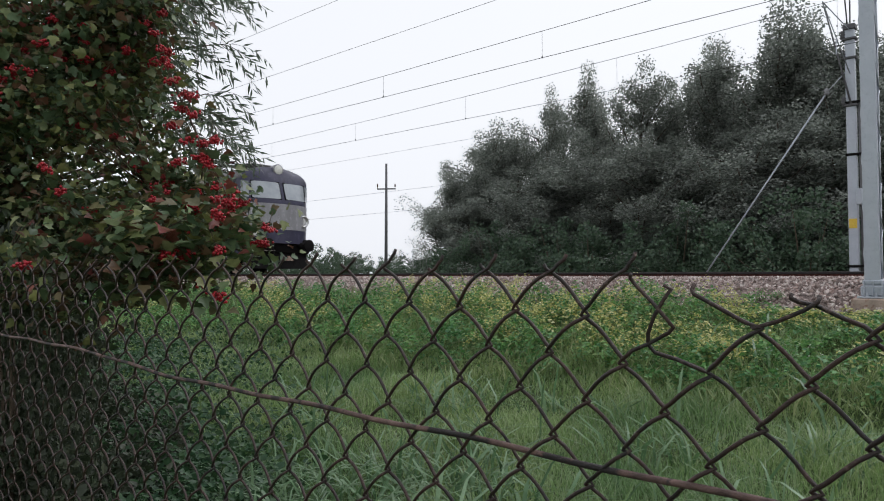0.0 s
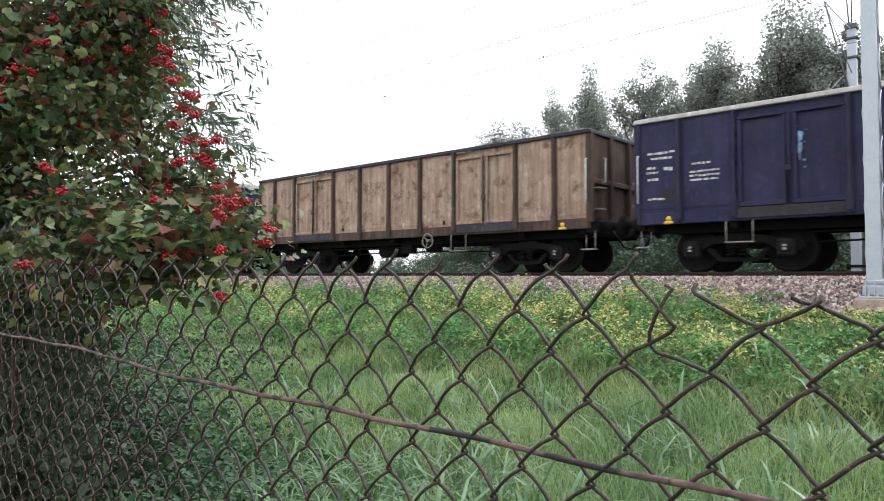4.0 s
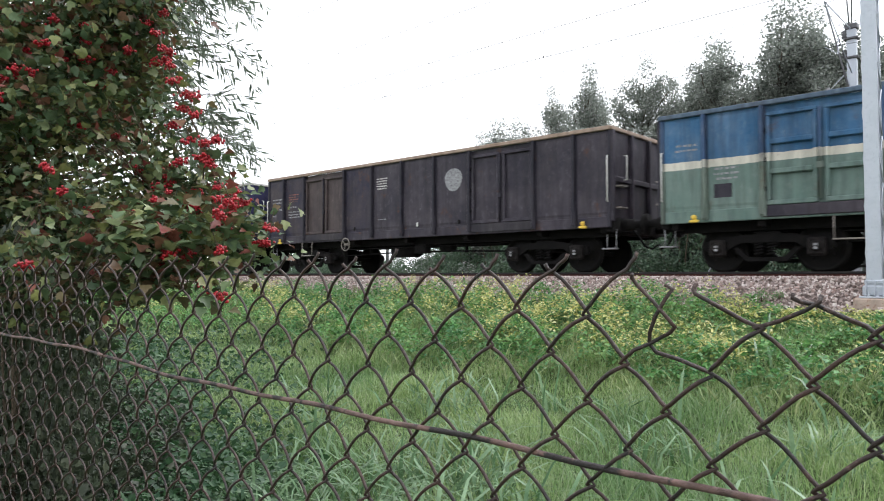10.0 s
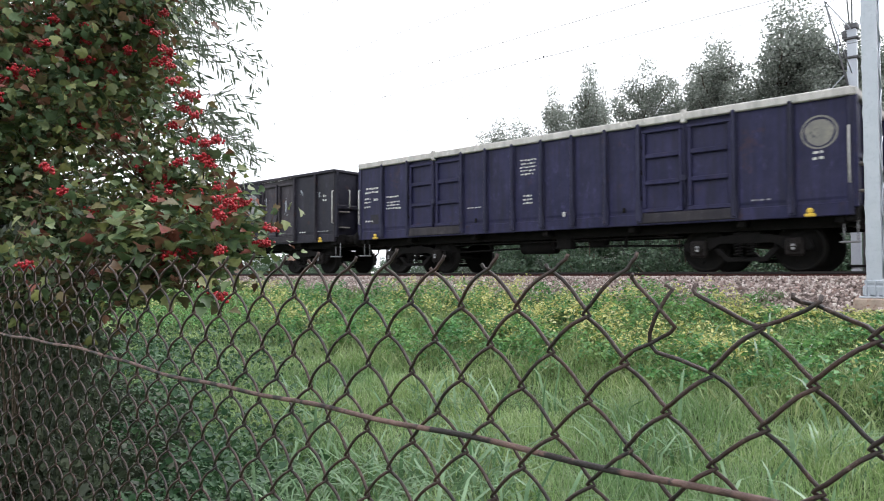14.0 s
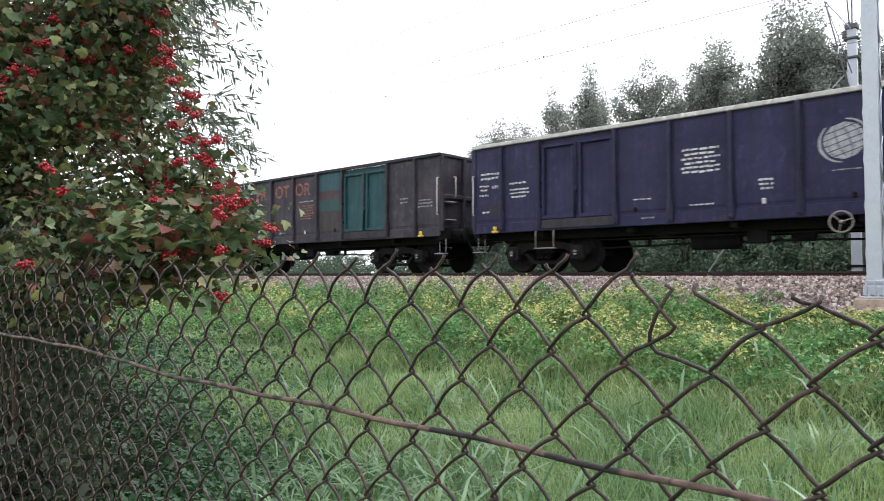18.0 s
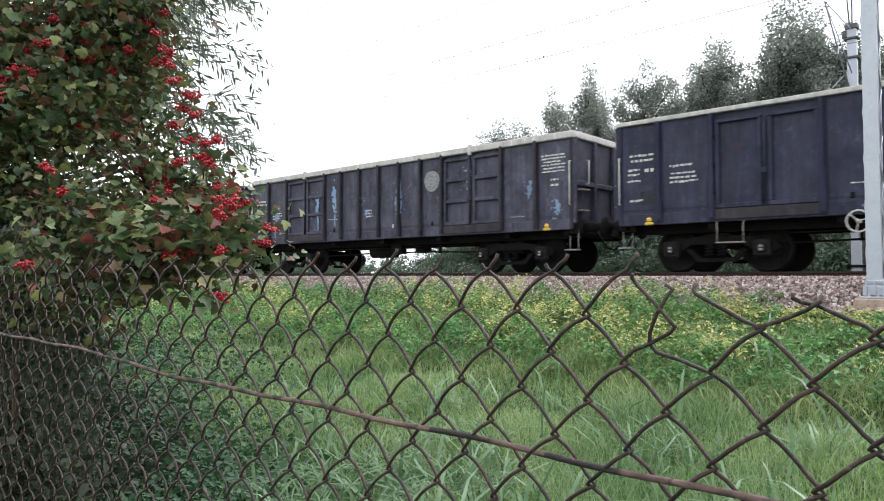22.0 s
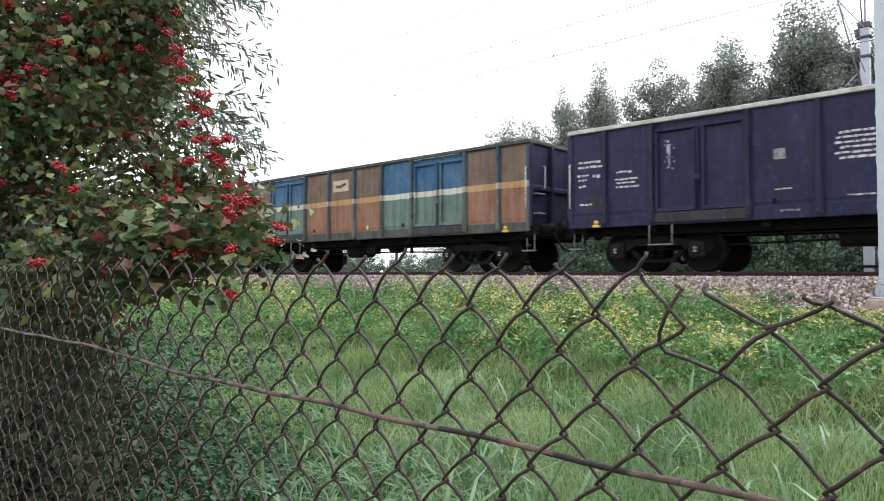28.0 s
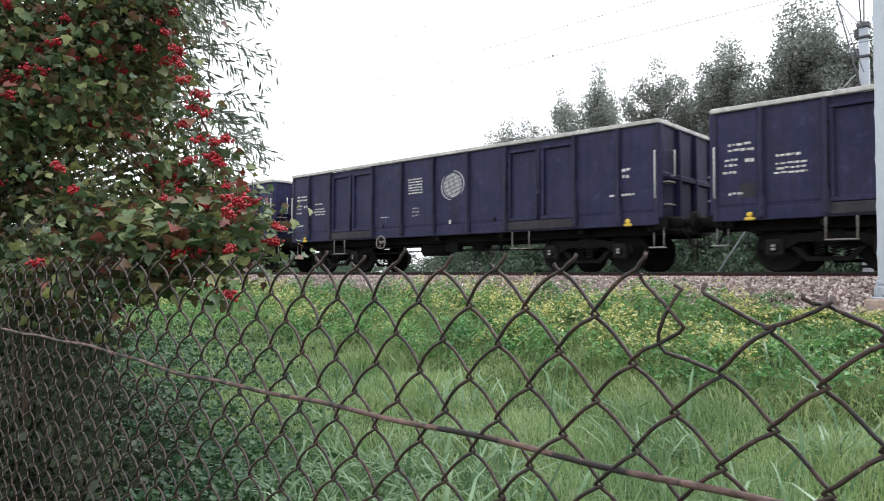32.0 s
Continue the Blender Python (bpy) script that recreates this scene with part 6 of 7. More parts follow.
def motions():
    for ob, x0 in TRAIN:
        walk(ob, [(t, pose(x0 + run(t), TRACK, RAIL)) for t in range(0, 33, 2)])
    # all wheels of one size and seat turn alike, so they share one set of keys
    keyed = {}
    for ob, dx, r in WHEELSETS:
        k = (round(dx, 2), r)
        ob.rotation_mode = "QUATERNION"
        if k not in keyed:
            walk(ob, [(i / FPS, Matrix.Translation((dx, 0, r)) @ Matrix.Rotation(run(i / FPS) / r, 4, "Y")) for i in range(0, 32 * FPS + 1)])
            keyed[k] = ob.animation_data
        else:
            ad = ob.animation_data_create()
            ad.action = keyed[k].action
            ad.action_slot = keyed[k].action_slot


# ---- vegetation ----
LEAF_V = [(0, 0, 0), (-0.32, 0.35, 0.06), (0.32, 0.35, 0.06), (-0.22, 0.72, 0.03), (0.22, 0.72, 0.03), (0, 1.0, -0.1), (0, 0.4, -0.03)]
LEAF_F = [(0, 2, 6), (0, 6, 1), (6, 2, 4), (6, 3, 1), (6, 4, 5), (6, 5, 3)]
CARD_V = [(0, 0, 0), (0.42, 0.45, 0.08), (0, 1, -0.06), (-0.42, 0.45, 0.08)]
CARD_F = [(0, 1, 2), (0, 2, 3)]


def limb_path(rng, start, way, length, bend, n=6):
    pts, p, d = [Vector(start)], Vector(start), Vector(way).normalized()
    for _ in range(n):
        d = (d + Vector((rng.uniform(-bend, bend), rng.uniform(-bend, bend), rng.uniform(-bend, bend) * 0.6 + 0.04))).normalized()
        p = p + d * (length / n)
        pts.append(p.copy())
    return pts


def crown(seed, clumps, per, size, clump_r, material, flat=0.8):
    """Many small leaves in clumps round the given centres."""
    rng = np.random.default_rng(seed)
    c = np.asarray(clumps, float)
    k = len(c)
    who = np.repeat(np.arange(k), per)
    n = len(who)
    d = rng.normal(0, 1, (n, 3))
    d /= np.linalg.norm(d, axis=1)[:, None] + 1e-9
    r = rng.uniform(0.25, 1.0, n) ** 0.6
    pos = c[who, :3] + d * (r * c[who, 3] * clump_r)[:, None] * np.array([1, 1, flat])
    v, f = scatter(np.array(CARD_V), np.array(CARD_F), pos, turns_of(rng, n, 0.2, 2.2), rng.uniform(0.6, 1.3, n) * size)
    return fast_mesh("crown", v, f, material, False)


def make_poplar(seed, height, spread, leafmat):
    """Trunk and limbs as one mesh, the crown as another."""
    rng = random.Random(seed)
    g = Geo()
    trunk = limb_path(rng, (0, 0, -0.3), (0, 0, 1), height * 0.95, 0.03, 9)
    g.tube(trunk, [0.2 * (1 - i / 10) + 0.02 for i in range(10)], 7)
    clumps = []
    for i in range(34):
        f = 0.12 + 0.85 * (i + rng.random()) / 34
        base = trunk[min(9, int(f * 9))]
        a = rng.uniform(0, 6.28)
        reach = spread * (0.35 + 0.75 * math.sin(math.pi * min(1, 0.2 + f * 0.72))) * rng.uniform(0.7, 1.12) * (1.0 if f < 0.45 else 1.0 - 1.0 * (f - 0.45))
        way = Vector((math.cos(a), math.sin(a), rng.uniform(0.5, 1.3)))
        pts = limb_path(rng, base, way, reach * 1.5, 0.22, 5)
        g.tube(pts, [0.05 * (1 - j / 6) + 0.008 for j in range(6)], 5)
        for p in pts[2:]:
            clumps.append((*p, rng.uniform(0.55, 1.1)))
            if rng.random() < 0.6:
                clumps.append((p.x + rng.uniform(-0.6, 0.6), p.y + rng.uniform(-0.6, 0.6), p.z + rng.uniform(-0.3, 0.6), rng.uniform(0.4, 0.8)))
    for f in (0.9, 0.95, 1.0, 1.03):
        clumps.append((trunk[-1].x + rng.uniform(-0.25, 0.25), trunk[-1].y + rng.uniform(-0.25, 0.25), height * f - 0.3, 0.75))
    return g.mesh("trunk", M_BARK), crown(seed, clumps, 170, 0.092, 0.74, leafmat, 1.0)


def make_bush(seed, w, h, leafmat, size=0.13, per=60, n=46):
    rng = random.Random(seed)
    g = Geo()
    clumps = []
    for i in range(n):
        a, r = rng.uniform(0, 6.28), rng.uniform(0, 1) ** 0.6
        z = h * rng.uniform(0.12, 1.0) * (1 - 0.45 * r * r)
        p = (math.cos(a) * r * w, math.sin(a) * r * w, z)
        clumps.append((*p, rng.uniform(0.6, 1.1)))
        if i % 3 == 0:
            g.tube([(p[0] * 0.15, p[1] * 0.15, -0.1), (p[0] * 0.6, p[1] * 0.6, z * 0.6), p], [0.03, 0.02, 0.006], 5)
    return g.mesh("branch_frame", M_TWIG), crown(seed, clumps, per, size, 0.42, leafmat, 0.85)


# Leaf greys raised to put the bright sky's haze on the crowns.
M_POPLAR = leafy("poplar_leaves", [(0.112, 0.130, 0.110), (0.23, 0.25, 0.22), (0.19, 0.21, 0.185), (0.41, 0.425, 0.40), (0.31, 0.33, 0.29)], 0.42, 0.75, shine=0.7)
M_BUSHLEAF = leafy("bush_leaves", [(0.050, 0.092, 0.053), (0.093, 0.147, 0.086), (0.080, 0.122, 0.090), (0.158, 0.206, 0.140)], 0.5, 0.3)
M_YBUSH = leafy("yellow_green_bush_leaves", [(0.128, 0.16, 0.032), (0.208, 0.224, 0.048), (0.096, 0.136, 0.04)], 0.55, 0.3)
M_GRASS = leafy("meadow_grass", [(0.155, 0.235, 0.088), (0.272, 0.388, 0.146), (0.210, 0.325, 0.122), (0.388, 0.488, 0.225), (0.318, 0.398, 0.21), (0.46, 0.497, 0.305)], 0.5, 0.45, 20,
                [(0.55, 0.48, 0.62, (0.60, 0.72, 0.72)), (1.1, 0.52, 0.66, (1.12, 1.06, 0.86))])
M_REED = leafy("broad_reed_blades", [(0.085, 0.165, 0.075), (0.145, 0.25, 0.125), (0.235, 0.345, 0.20), (0.11, 0.20, 0.08)], 0.35, 0.35, 20)
M_HERB = leafy("bank_herb_leaves", [(0.060, 0.160, 0.050), (0.135, 0.300, 0.088), (0.205, 0.390, 0.115), (0.100, 0.235, 0.105), (0.290, 0.420, 0.140)], 0.45, 0.35, 40, [(0.8, 0.48, 0.64, (0.60, 0.78, 0.80))])
M_YELLOWLEAF = leafy("yellowing_leaves", [(0.54, 0.50, 0.15), (0.68, 0.63, 0.28), (0.38, 0.41, 0.10), (0.76, 0.72, 0.44)], 0.55, 0.35, 40)
M_DRYGRASS = leafy("half_dry_grass", [(0.16, 0.22, 0.08), (0.27, 0.34, 0.14), (0.22, 0.29, 0.12), (0.40, 0.43, 0.22)], 0.5, 0.4, 20)
M_SMALLWHITE = leafy("small_white_blossoms", [(0.7, 0.7, 0.62), (0.6, 0.62, 0.5)], 0.6, 0.3)
M_VIB = leafy("guelder_rose_leaves", [(0.045, 0.080, 0.040), (0.080, 0.125, 0.058), (0.115, 0.170, 0.078), (0.062, 0.098, 0.054), (0.155, 0.210, 0.095), (0.230, 0.230, 0.080), (0.170, 0.215, 0.095), (0.190, 0.085, 0.056), (0.097, 0.138, 0.068), (0.215, 0.050, 0.044)], 0.42, 0.22, 45,
              [(2.2, 0.50, 0.62, (0.62, 0.60, 0.58))])
M_WILLOW = leafy("willow_leaves", [(0.085, 0.110, 0.080), (0.150, 0.180, 0.135), (0.110, 0.140, 0.100), (0.260, 0.295, 0.235)], 0.45, 0.2)
M_BERRY = surface("glossy_red_berries", (0.27, 0.004, 0.012), (0.38, 0.008, 0.018), 60, 0.3, 0, 0.02)


def build_trees():
    kinds = [make_poplar(s, h, w, M_POPLAR) for s, h, w in ((21, 11.0, 2.5), (22, 12.0, 2.9), (23, 10.0, 2.2))]
    # x, y, height of the top, breadth
    spots = [(-28.4, 33.0, 8.2, 0.60), (-28.7, 35.0, 11.1, 0.75), (-26.2, 34.0, 11.2, 0.70), (-25.7, 36.0, 11.4, 0.70), (-23.4, 35.5, 13.2, 0.50),
             (-20.4, 35.0, 13.7, 0.62), (-19.2, 36.0, 10.6, 0.60), (-16.6, 35.0, 13.1, 0.66), (-15.1, 36.0, 12.0, 0.50), (-13.3, 35.5, 13.5, 0.70),
             (-11.6, 34.5, 13.2, 0.75), (-9.9, 35.0, 14.8, 0.95), (-8.9, 36.5, 14.4, 0.85), (-7.4, 35.0, 13.0, 0.80), (-6.5, 36.0, 12.3, 0.85),
             (-4.7, 35.0, 11.7, 0.95), (-2.9, 36.0, 11.6, 0.95), (-0.9, 35.0, 10.8, 0.95), (-25.6, 31.5, 6.7, 0.70), (-22.8, 31.0, 7.7, 0.75),
             (-21.1, 32.0, 8.2, 0.80), (-18.5, 31.5, 8.7, 0.80), (-16.7, 32.0, 8.0, 0.80), (-14.3, 31.0, 8.6, 0.80), (-13.0, 32.0, 8.3, 0.85),
             (-11.1, 31.5, 9.0, 0.85), (-9.6, 32.0, 9.1, 0.90), (-7.9, 31.5, 8.9, 0.90), (-6.6, 32.0, 8.3, 0.90), (-4.9, 31.5, 8.0, 0.90)]
    rng = random.Random(4)
    for i, (x, y, top, wide) in enumerate(spots):
        k = i % 3
        t = thing("poplar_tree", "tall grey-green poplar with an uneven leafy crown", "tree", "trees behind the track", pose(x, y, float(ground_z(x, y)) - 0.05, 0, 0, rng.uniform(0, 360)))
        s = top / ((11.0, 12.0, 10.0)[k] * 1.03)
        t.scale = (wide * 1.6, wide * 1.6, s)
        part("trunk", kinds[k][0], M_BARK, t)
        part("crown", kinds[k][1], M_POPLAR, t)


def build_bushes():
    kinds = [make_bush(s, w, h, M_BUSHLEAF, 0.095, 100) for s, w, h in ((31, 1.7, 2.6), (32, 1.9, 2.9), (33, 1.4, 2.2))]
    ykind = make_bush(36, 1.5, 2.7, M_YBUSH, 0.095, 100)
    rng = random.Random(9)
    x = -46.0
    i = 0
    while x < 5:
        yellow = abs(x + 12.5) < 0.8
        y = 26.3 if yellow else 27.5 + rng.uniform(-1.0, 1.2)
        k = i % 3
        st, cr = ykind if yellow else kinds[k]
        b = thing("shrub", "yellow-green leafy shrub behind the track" if yellow else "dense grey-green shrub behind the track", "shrub", "shrubs behind the track", pose(x, y, float(ground_z(x, y)) - 0.05, 0, 0, rng.uniform(0, 360)))
        s = rng.uniform(1.25, 1.5) * (1.0 if x > -23.5 else 0.85 if x > -26 else 0.62)
        b.scale = (s, s, s * rng.uniform(0.9, 1.1))
        part("branch_frame", st, M_TWIG, b)
        part("crown", cr, M_YBUSH if yellow else M_BUSHLEAF, b)
        x += rng.uniform(1.3, 1.9)
        i += 1
    # a distant line of trees at the horizon
    for x, y, s in ((-150, 100, 3.4), (-141, 104, 4.2), (-133, 108, 3.2), (-124, 104, 2.4), (-118, 112, 2.3), (-110, 108, 2.2), (-104, 112, 2.0), (-170, 104, 3.6), (-96, 110, 3.2), (-88, 112, 3.4), (-80, 110, 3.2),
                    (-160, 108, 3.4), (-137, 113, 3.0), (-128, 111, 2.8), (-121, 108, 2.5), (-114, 113, 2.4), (-146, 110, 3.6)):
        b = thing("distant_tree", "hazy distant broad tree on the horizon", "tree", "distant trees", pose(x, y, -0.1, 0, 0, x * 7.0))
        b.scale = (s, s, s * 0.9)
        part("branch_frame", kinds[1][0], M_TWIG, b)
        part("crown", kinds[1][1], M_BUSHLEAF, b)


def blades(seed, x, y, h, w, lean, material, name):
    """Curved tapering blades of grass, three pieces long."""
    rng = np.random.default_rng(seed)
    n = len(x)
    a = rng.uniform(0, 2 * np.pi, n)
    b = a + rng.normal(1.57, 0.5, n)
    dx, dy = np.cos(a) * lean, np.sin(a) * lean
    wx, wy = np.cos(b) * w / 2, np.sin(b) * w / 2
    z = ground_z(x, y) - 0.02
    rows = []
    for f, k in ((0, 0.8), (0.4, 1.0), (0.75, 0.7)):
        cx, cy = x + dx * f * f * h, y + dy * f * f * h
        cz = z + h * (f - 0.28 * f * f * np.minimum(lean, 1.4))
        rows += [np.stack([cx - wx * k, cy - wy * k, cz], 1), np.stack([cx + wx * k, cy + wy * k, cz], 1)]
    rows.append(np.stack([x + dx * h, y + dy * h, z + h * (1 - 0.28 * np.minimum(lean, 1.4) - 0.12 * lean)], 1))
    v = np.stack(rows, 1).reshape(-1, 3)
    base = (np.arange(n) * 7)[:, None, None]
    f = np.array([(0, 1, 3), (0, 3, 2), (2, 3, 5), (2, 5, 4), (4, 5, 6)])[None] + base
    return fast_mesh(name, v, f.reshape(-1, 3), material)


def sector(rng, n, z0, z1, power=1.0, lo=-0.68, hi=0.68):
    """Places spread over the part of the field before the fence's open side."""
    d = (z0 ** power + (z1 ** power - z0 ** power) * rng.uniform(0, 1, n)) ** (1 / power)
    q = rng.uniform(lo, hi, n)
    return d * (-0.6656 + 0.7463 * q), d * (0.7463 + 0.6656 * q)


def build_meadow():
    rng = np.random.default_rng(71)
    x, y = sector(rng, 220000, 2.0, 15.0, 1.7)
    ok = (y > 0.75) & (y < 10.5)
    x, y = x[ok], y[ok]
    n = len(x)
    d = np.hypot(x, y)
    tagged(new("meadow_grass", blades(72, x, y, (0.07 + 0.27 * rng.uniform(0, 1, n) ** 2.2) * (0.8 + 0.5 * np.sin(x * 1.9 + 1.3 * np.sin(y * 1.1)) * np.sin(y * 1.7 - x * 0.6)), 0.0030 + 0.0007 * d * rng.uniform(0.6, 1.3, n), rng.uniform(0.15, 1.0, n), M_GRASS, "meadow_grass")),
           "lush green long grass of the meadow", "grass", kind="stuff")
    # the same meadow on this side of the fence and all round
    n = 60000
    x, y = rng.uniform(-16, 9, n), rng.uniform(-6, 8.3, n)
    q, d = 0.7463 * x + 0.6656 * y, 0.7463 * y - 0.6656 * x
    ok = ((np.abs(y - 0.6) > 0.15) & (np.hypot(x, y) > 0.5)) & ((np.abs(q) > 0.66 * d) | (y < 0.75))
    x, y = x[ok], y[ok]
    n = len(x)
    tagged(new("short_grass", blades(75, x, y, rng.uniform(0.06, 0.24, n), rng.uniform(0.008, 0.018, n), rng.uniform(0.2, 1.1, n), M_GRASS, "short_grass")),
           "green grass around the path beside the fence", "grass", kind="stuff")
    x, y = sector(rng, 26000, 14, 60, 1.2, -0.68, 0.2)
    ok = (y > 1.5) & (y < 12)
    x, y = x[ok], y[ok]
    n = len(x)
    tagged(new("far_grass", blades(73, x, y, rng.uniform(0.15, 0.42, n), rng.uniform(0.02, 0.045, n), rng.uniform(0.2, 1.1, n), M_GRASS, "far_grass")),
           "green grass further along the field", "grass", kind="stuff")
    x, y = sector(rng, 2600, 2.6, 8.5, 1.6, -0.45, 0.66)
    ok = (y > 1.4) & (y < 6.8) & (np.sin(x * 2.3 + 1.0) * np.sin(y * 2.9 + 0.6 * x) > 0.3)
    x, y = x[ok], y[ok]
    n = len(x)
    # broad arching leaves where the grass is rankest
    xb, yb = sector(rng, 950, 2.3, 5.2, 1.4, -0.36, 0.10)
    ok = (yb > 1.0) & (np.sin(xb * 3.1) * np.sin(yb * 2.3 + 0.9) > -0.25)
    x, y = np.concatenate([x, xb[ok]]), np.concatenate([y, yb[ok]])
    n = len(x)
    high, broad, lean = rng.uniform(0.25, 0.58, n), rng.uniform(0.013, 0.03, n), rng.uniform(0.4, 1.7, n)
    # single taller blades towards the bank
    few = np.random.default_rng(76)
    xt, yt = sector(few, 70, 3.2, 9.0, 1.5, -0.1, 0.62)
    x, y = np.concatenate([x, xt]), np.concatenate([y, yt])
    high, broad, lean = np.concatenate([high, few.uniform(0.5, 0.85, 70)]), np.concatenate([broad, few.uniform(0.022, 0.04, 70)]), np.concatenate([lean, few.uniform(0.15, 1.1, 70)])
    tagged(new("reed_blades", blades(74, x, y, high, broad, lean, M_REED, "reed_blades")),
           "broad pale green reed blades in the meadow", "grass", kind="stuff")


def build_bank_plants():
    rng = np.random.default_rng(81)
    leaf_v, leaf_f = np.array(LEAF_V), np.array(LEAF_F)

    def cover(clumps, per, y0, y1, x0, x1, size, h, material, name, label, keep=None, top=0.0):
        """Domes of leaves: each plant's leaves lie on a low dome, with shade between the plants."""
        x = x1 - (x1 - x0) * rng.uniform(0, 1, clumps) ** 1.5
        y = rng.uniform(y0, y1, clumps)
        if keep is not None:
            ok = keep(x, y)
            x, y = x[ok], y[ok]
        k = len(x)
        low = 1 - 0.7 * smoothstep(-4.2, -3.0, x) * smoothstep(8.2, 9.4, y)      # cropped short before the mast
        clear = (x < -3.3) | (y < 11.2)
        x, y, low = x[clear], y[clear], low[clear]
        k = len(x)
        wide, tall = rng.uniform(0.13, 0.34, k), h * low * rng.uniform(0.35, 1.0, k)
        who = np.repeat(np.arange(k), per)
        n = len(who)
        q = rng.uniform(0, 1, n) ** 0.6 * (1 - top)
        a = rng.uniform(0, 2 * np.pi, n)
        px, py = x[who] + np.cos(a) * q * wide[who], y[who] + np.sin(a) * q * wide[who]
        pz = ground_z(px, py) + tall[who] * np.sqrt(np.maximum(0.02, 1 - q * q)) * rng.uniform(0.82, 1.06, n)
        v, f = scatter(leaf_v, leaf_f, np.stack([px, py, pz], 1), turns_of(rng, n, 0.0, 1.0), rng.uniform(0.6, 1.35, n) * size)
        tagged(new(name, fast_mesh(name, v, f, material)), label, "plants", kind="stuff")

    n = 15000
    x = 2 - 34 * rng.uniform(0, 1, n) ** 1.5
    y = rng.uniform(7.2, 11.7, n)
    ok = (np.sin(x * 1.7 + 0.8 * y) * np.sin(y * 2.1 - x) > -0.2 - 0.6 * smoothstep(-7, -3, x)) & ((x < -3.6) | (y < 8.6))
    x, y = x[ok], y[ok]
    n = len(x)
    tagged(new("bank_grass", blades(83, x, y, rng.uniform(0.18, 0.52, n), rng.uniform(0.010, 0.02, n), rng.uniform(0.3, 1.2, n), M_DRYGRASS, "bank_grass")),
           "olive, half-dry grass among the bank herbs", "grass", kind="stuff")
    yellow = lambda x, y: (np.sin(x * 0.9 + y * 2.1) + np.sin(x * 2.3 - y) + 0.9 * smoothstep(-14, -3, x) > 0.35) & (y > 8.4)
    cover(1900, 48, 7.7, 11.5, -45, 3, 0.062, 0.60, M_HERB, "bank_herbs", "dense leafy green herbs covering the railway bank")
    cover(1900, 30, 8.4, 11.4, -30, 3, 0.046, 0.66, M_YELLOWLEAF, "yellowing_creeper", "yellowing creeper leaves over the railway bank", yellow, 0.25)
    cover(160, 9, 8.2, 10.4, -9, 1, 0.03, 0.5, M_SMALLWHITE, "small_white_flowers", "tiny white flowers among the bank herbs", lambda x, y: np.sin(x * 1.4) > 0.1)


def lobed_leaf():
    """A three-lobed, toothed leaf, a little folded."""
    out = [(0, 0), (0.22, 0.10), (0.46, 0.30), (0.40, 0.42), (0.56, 0.62), (0.34, 0.58), (0.24, 0.64), (0.22, 0.82), (0.0, 1.05),
           (-0.22, 0.82), (-0.24, 0.64), (-0.34, 0.58), (-0.56, 0.62), (-0.40, 0.42), (-0.46, 0.30), (-0.22, 0.10)]
    v = [(0, 0.42, -0.05)] + [(x, y, 0.34 * abs(x) - 0.22 * y * y) for x, y in out]
    f = [(0, i + 1, (i + 1) % len(out) + 1) for i in range(len(out))]
    return np.array(v), np.array(f)


def bush_inside(p):
    """The overhanging crown's rounded, ragged outline, about the bush's foot."""
    x, y, z = p[0] - 0.73, p[1] - 0.49, p[2]
    r = max(0.56, 0.90 - 0.5 * (z - 1.62)) * (1 + 0.06 * math.sin(6.1 * z + x * 2) + 0.05 * math.sin(5 * y + 4 * z + x))
    low = 1.55 + 0.05 * math.sin(5 * x) + 0.05 * math.sin(7 * y + 1)
    if z < low or p[1] < -0.05:
        return False
    q = (x / r) ** 2 + (y / r) ** 2
    wx, wy = p[0] - 4.56, p[1] + 0.76
    way, rise = math.degrees(math.atan2(wy, -wx)), (z - 1.5) / math.hypot(wx, wy)
    if 20.5 < way < 31.0 and 0.098 < rise < 0.178 and math.sin(43 * p[0] + 29 * z) > -0.87:
        return False          # thin foliage, with the sky showing through
    if way < 22.0 and 0.015 < rise < 0.18 and math.hypot(wx, wy) < 4.45 and math.sin(31 * p[0] + 17 * p[1]) > -0.9:
        return False          # a dark hollow between two tiers of branches
    gap = math.sin(7.3 * p[0] + 2.0) * math.sin(6.1 * p[2] + 1.0) + math.sin(5.2 * p[1] - 4.1 * p[2])
    if z > 1.85 and 0.55 * x - 0.2 * y > 0.05 and gap > 0.55:
        return False
    return 0.12 < q < 1 and z < 3.05


def build_ballast_weeds():
    st, cr = make_bush(37, 0.26, 0.22, M_HERB, 0.05, 26, 14)
    for x, y, k in ((-3.75, 12.2, 0.5), (-3.5, 12.25, 0.35), (-9.63, 12.15, 0.5), (-14.2, 12.1, 0.4)):
        b = thing("weed", "small green weed growing at the edge of the ballast", "plant", "weeds on the ballast", pose(x, y, 0.93 + 0.66 * (y - 11.95), 0, 0, 50 * x))
        b.scale = (k, k, k)
        part("stalk_frame", st, M_TWIG, b)
        part("leaf_crown", cr, M_HERB, b)


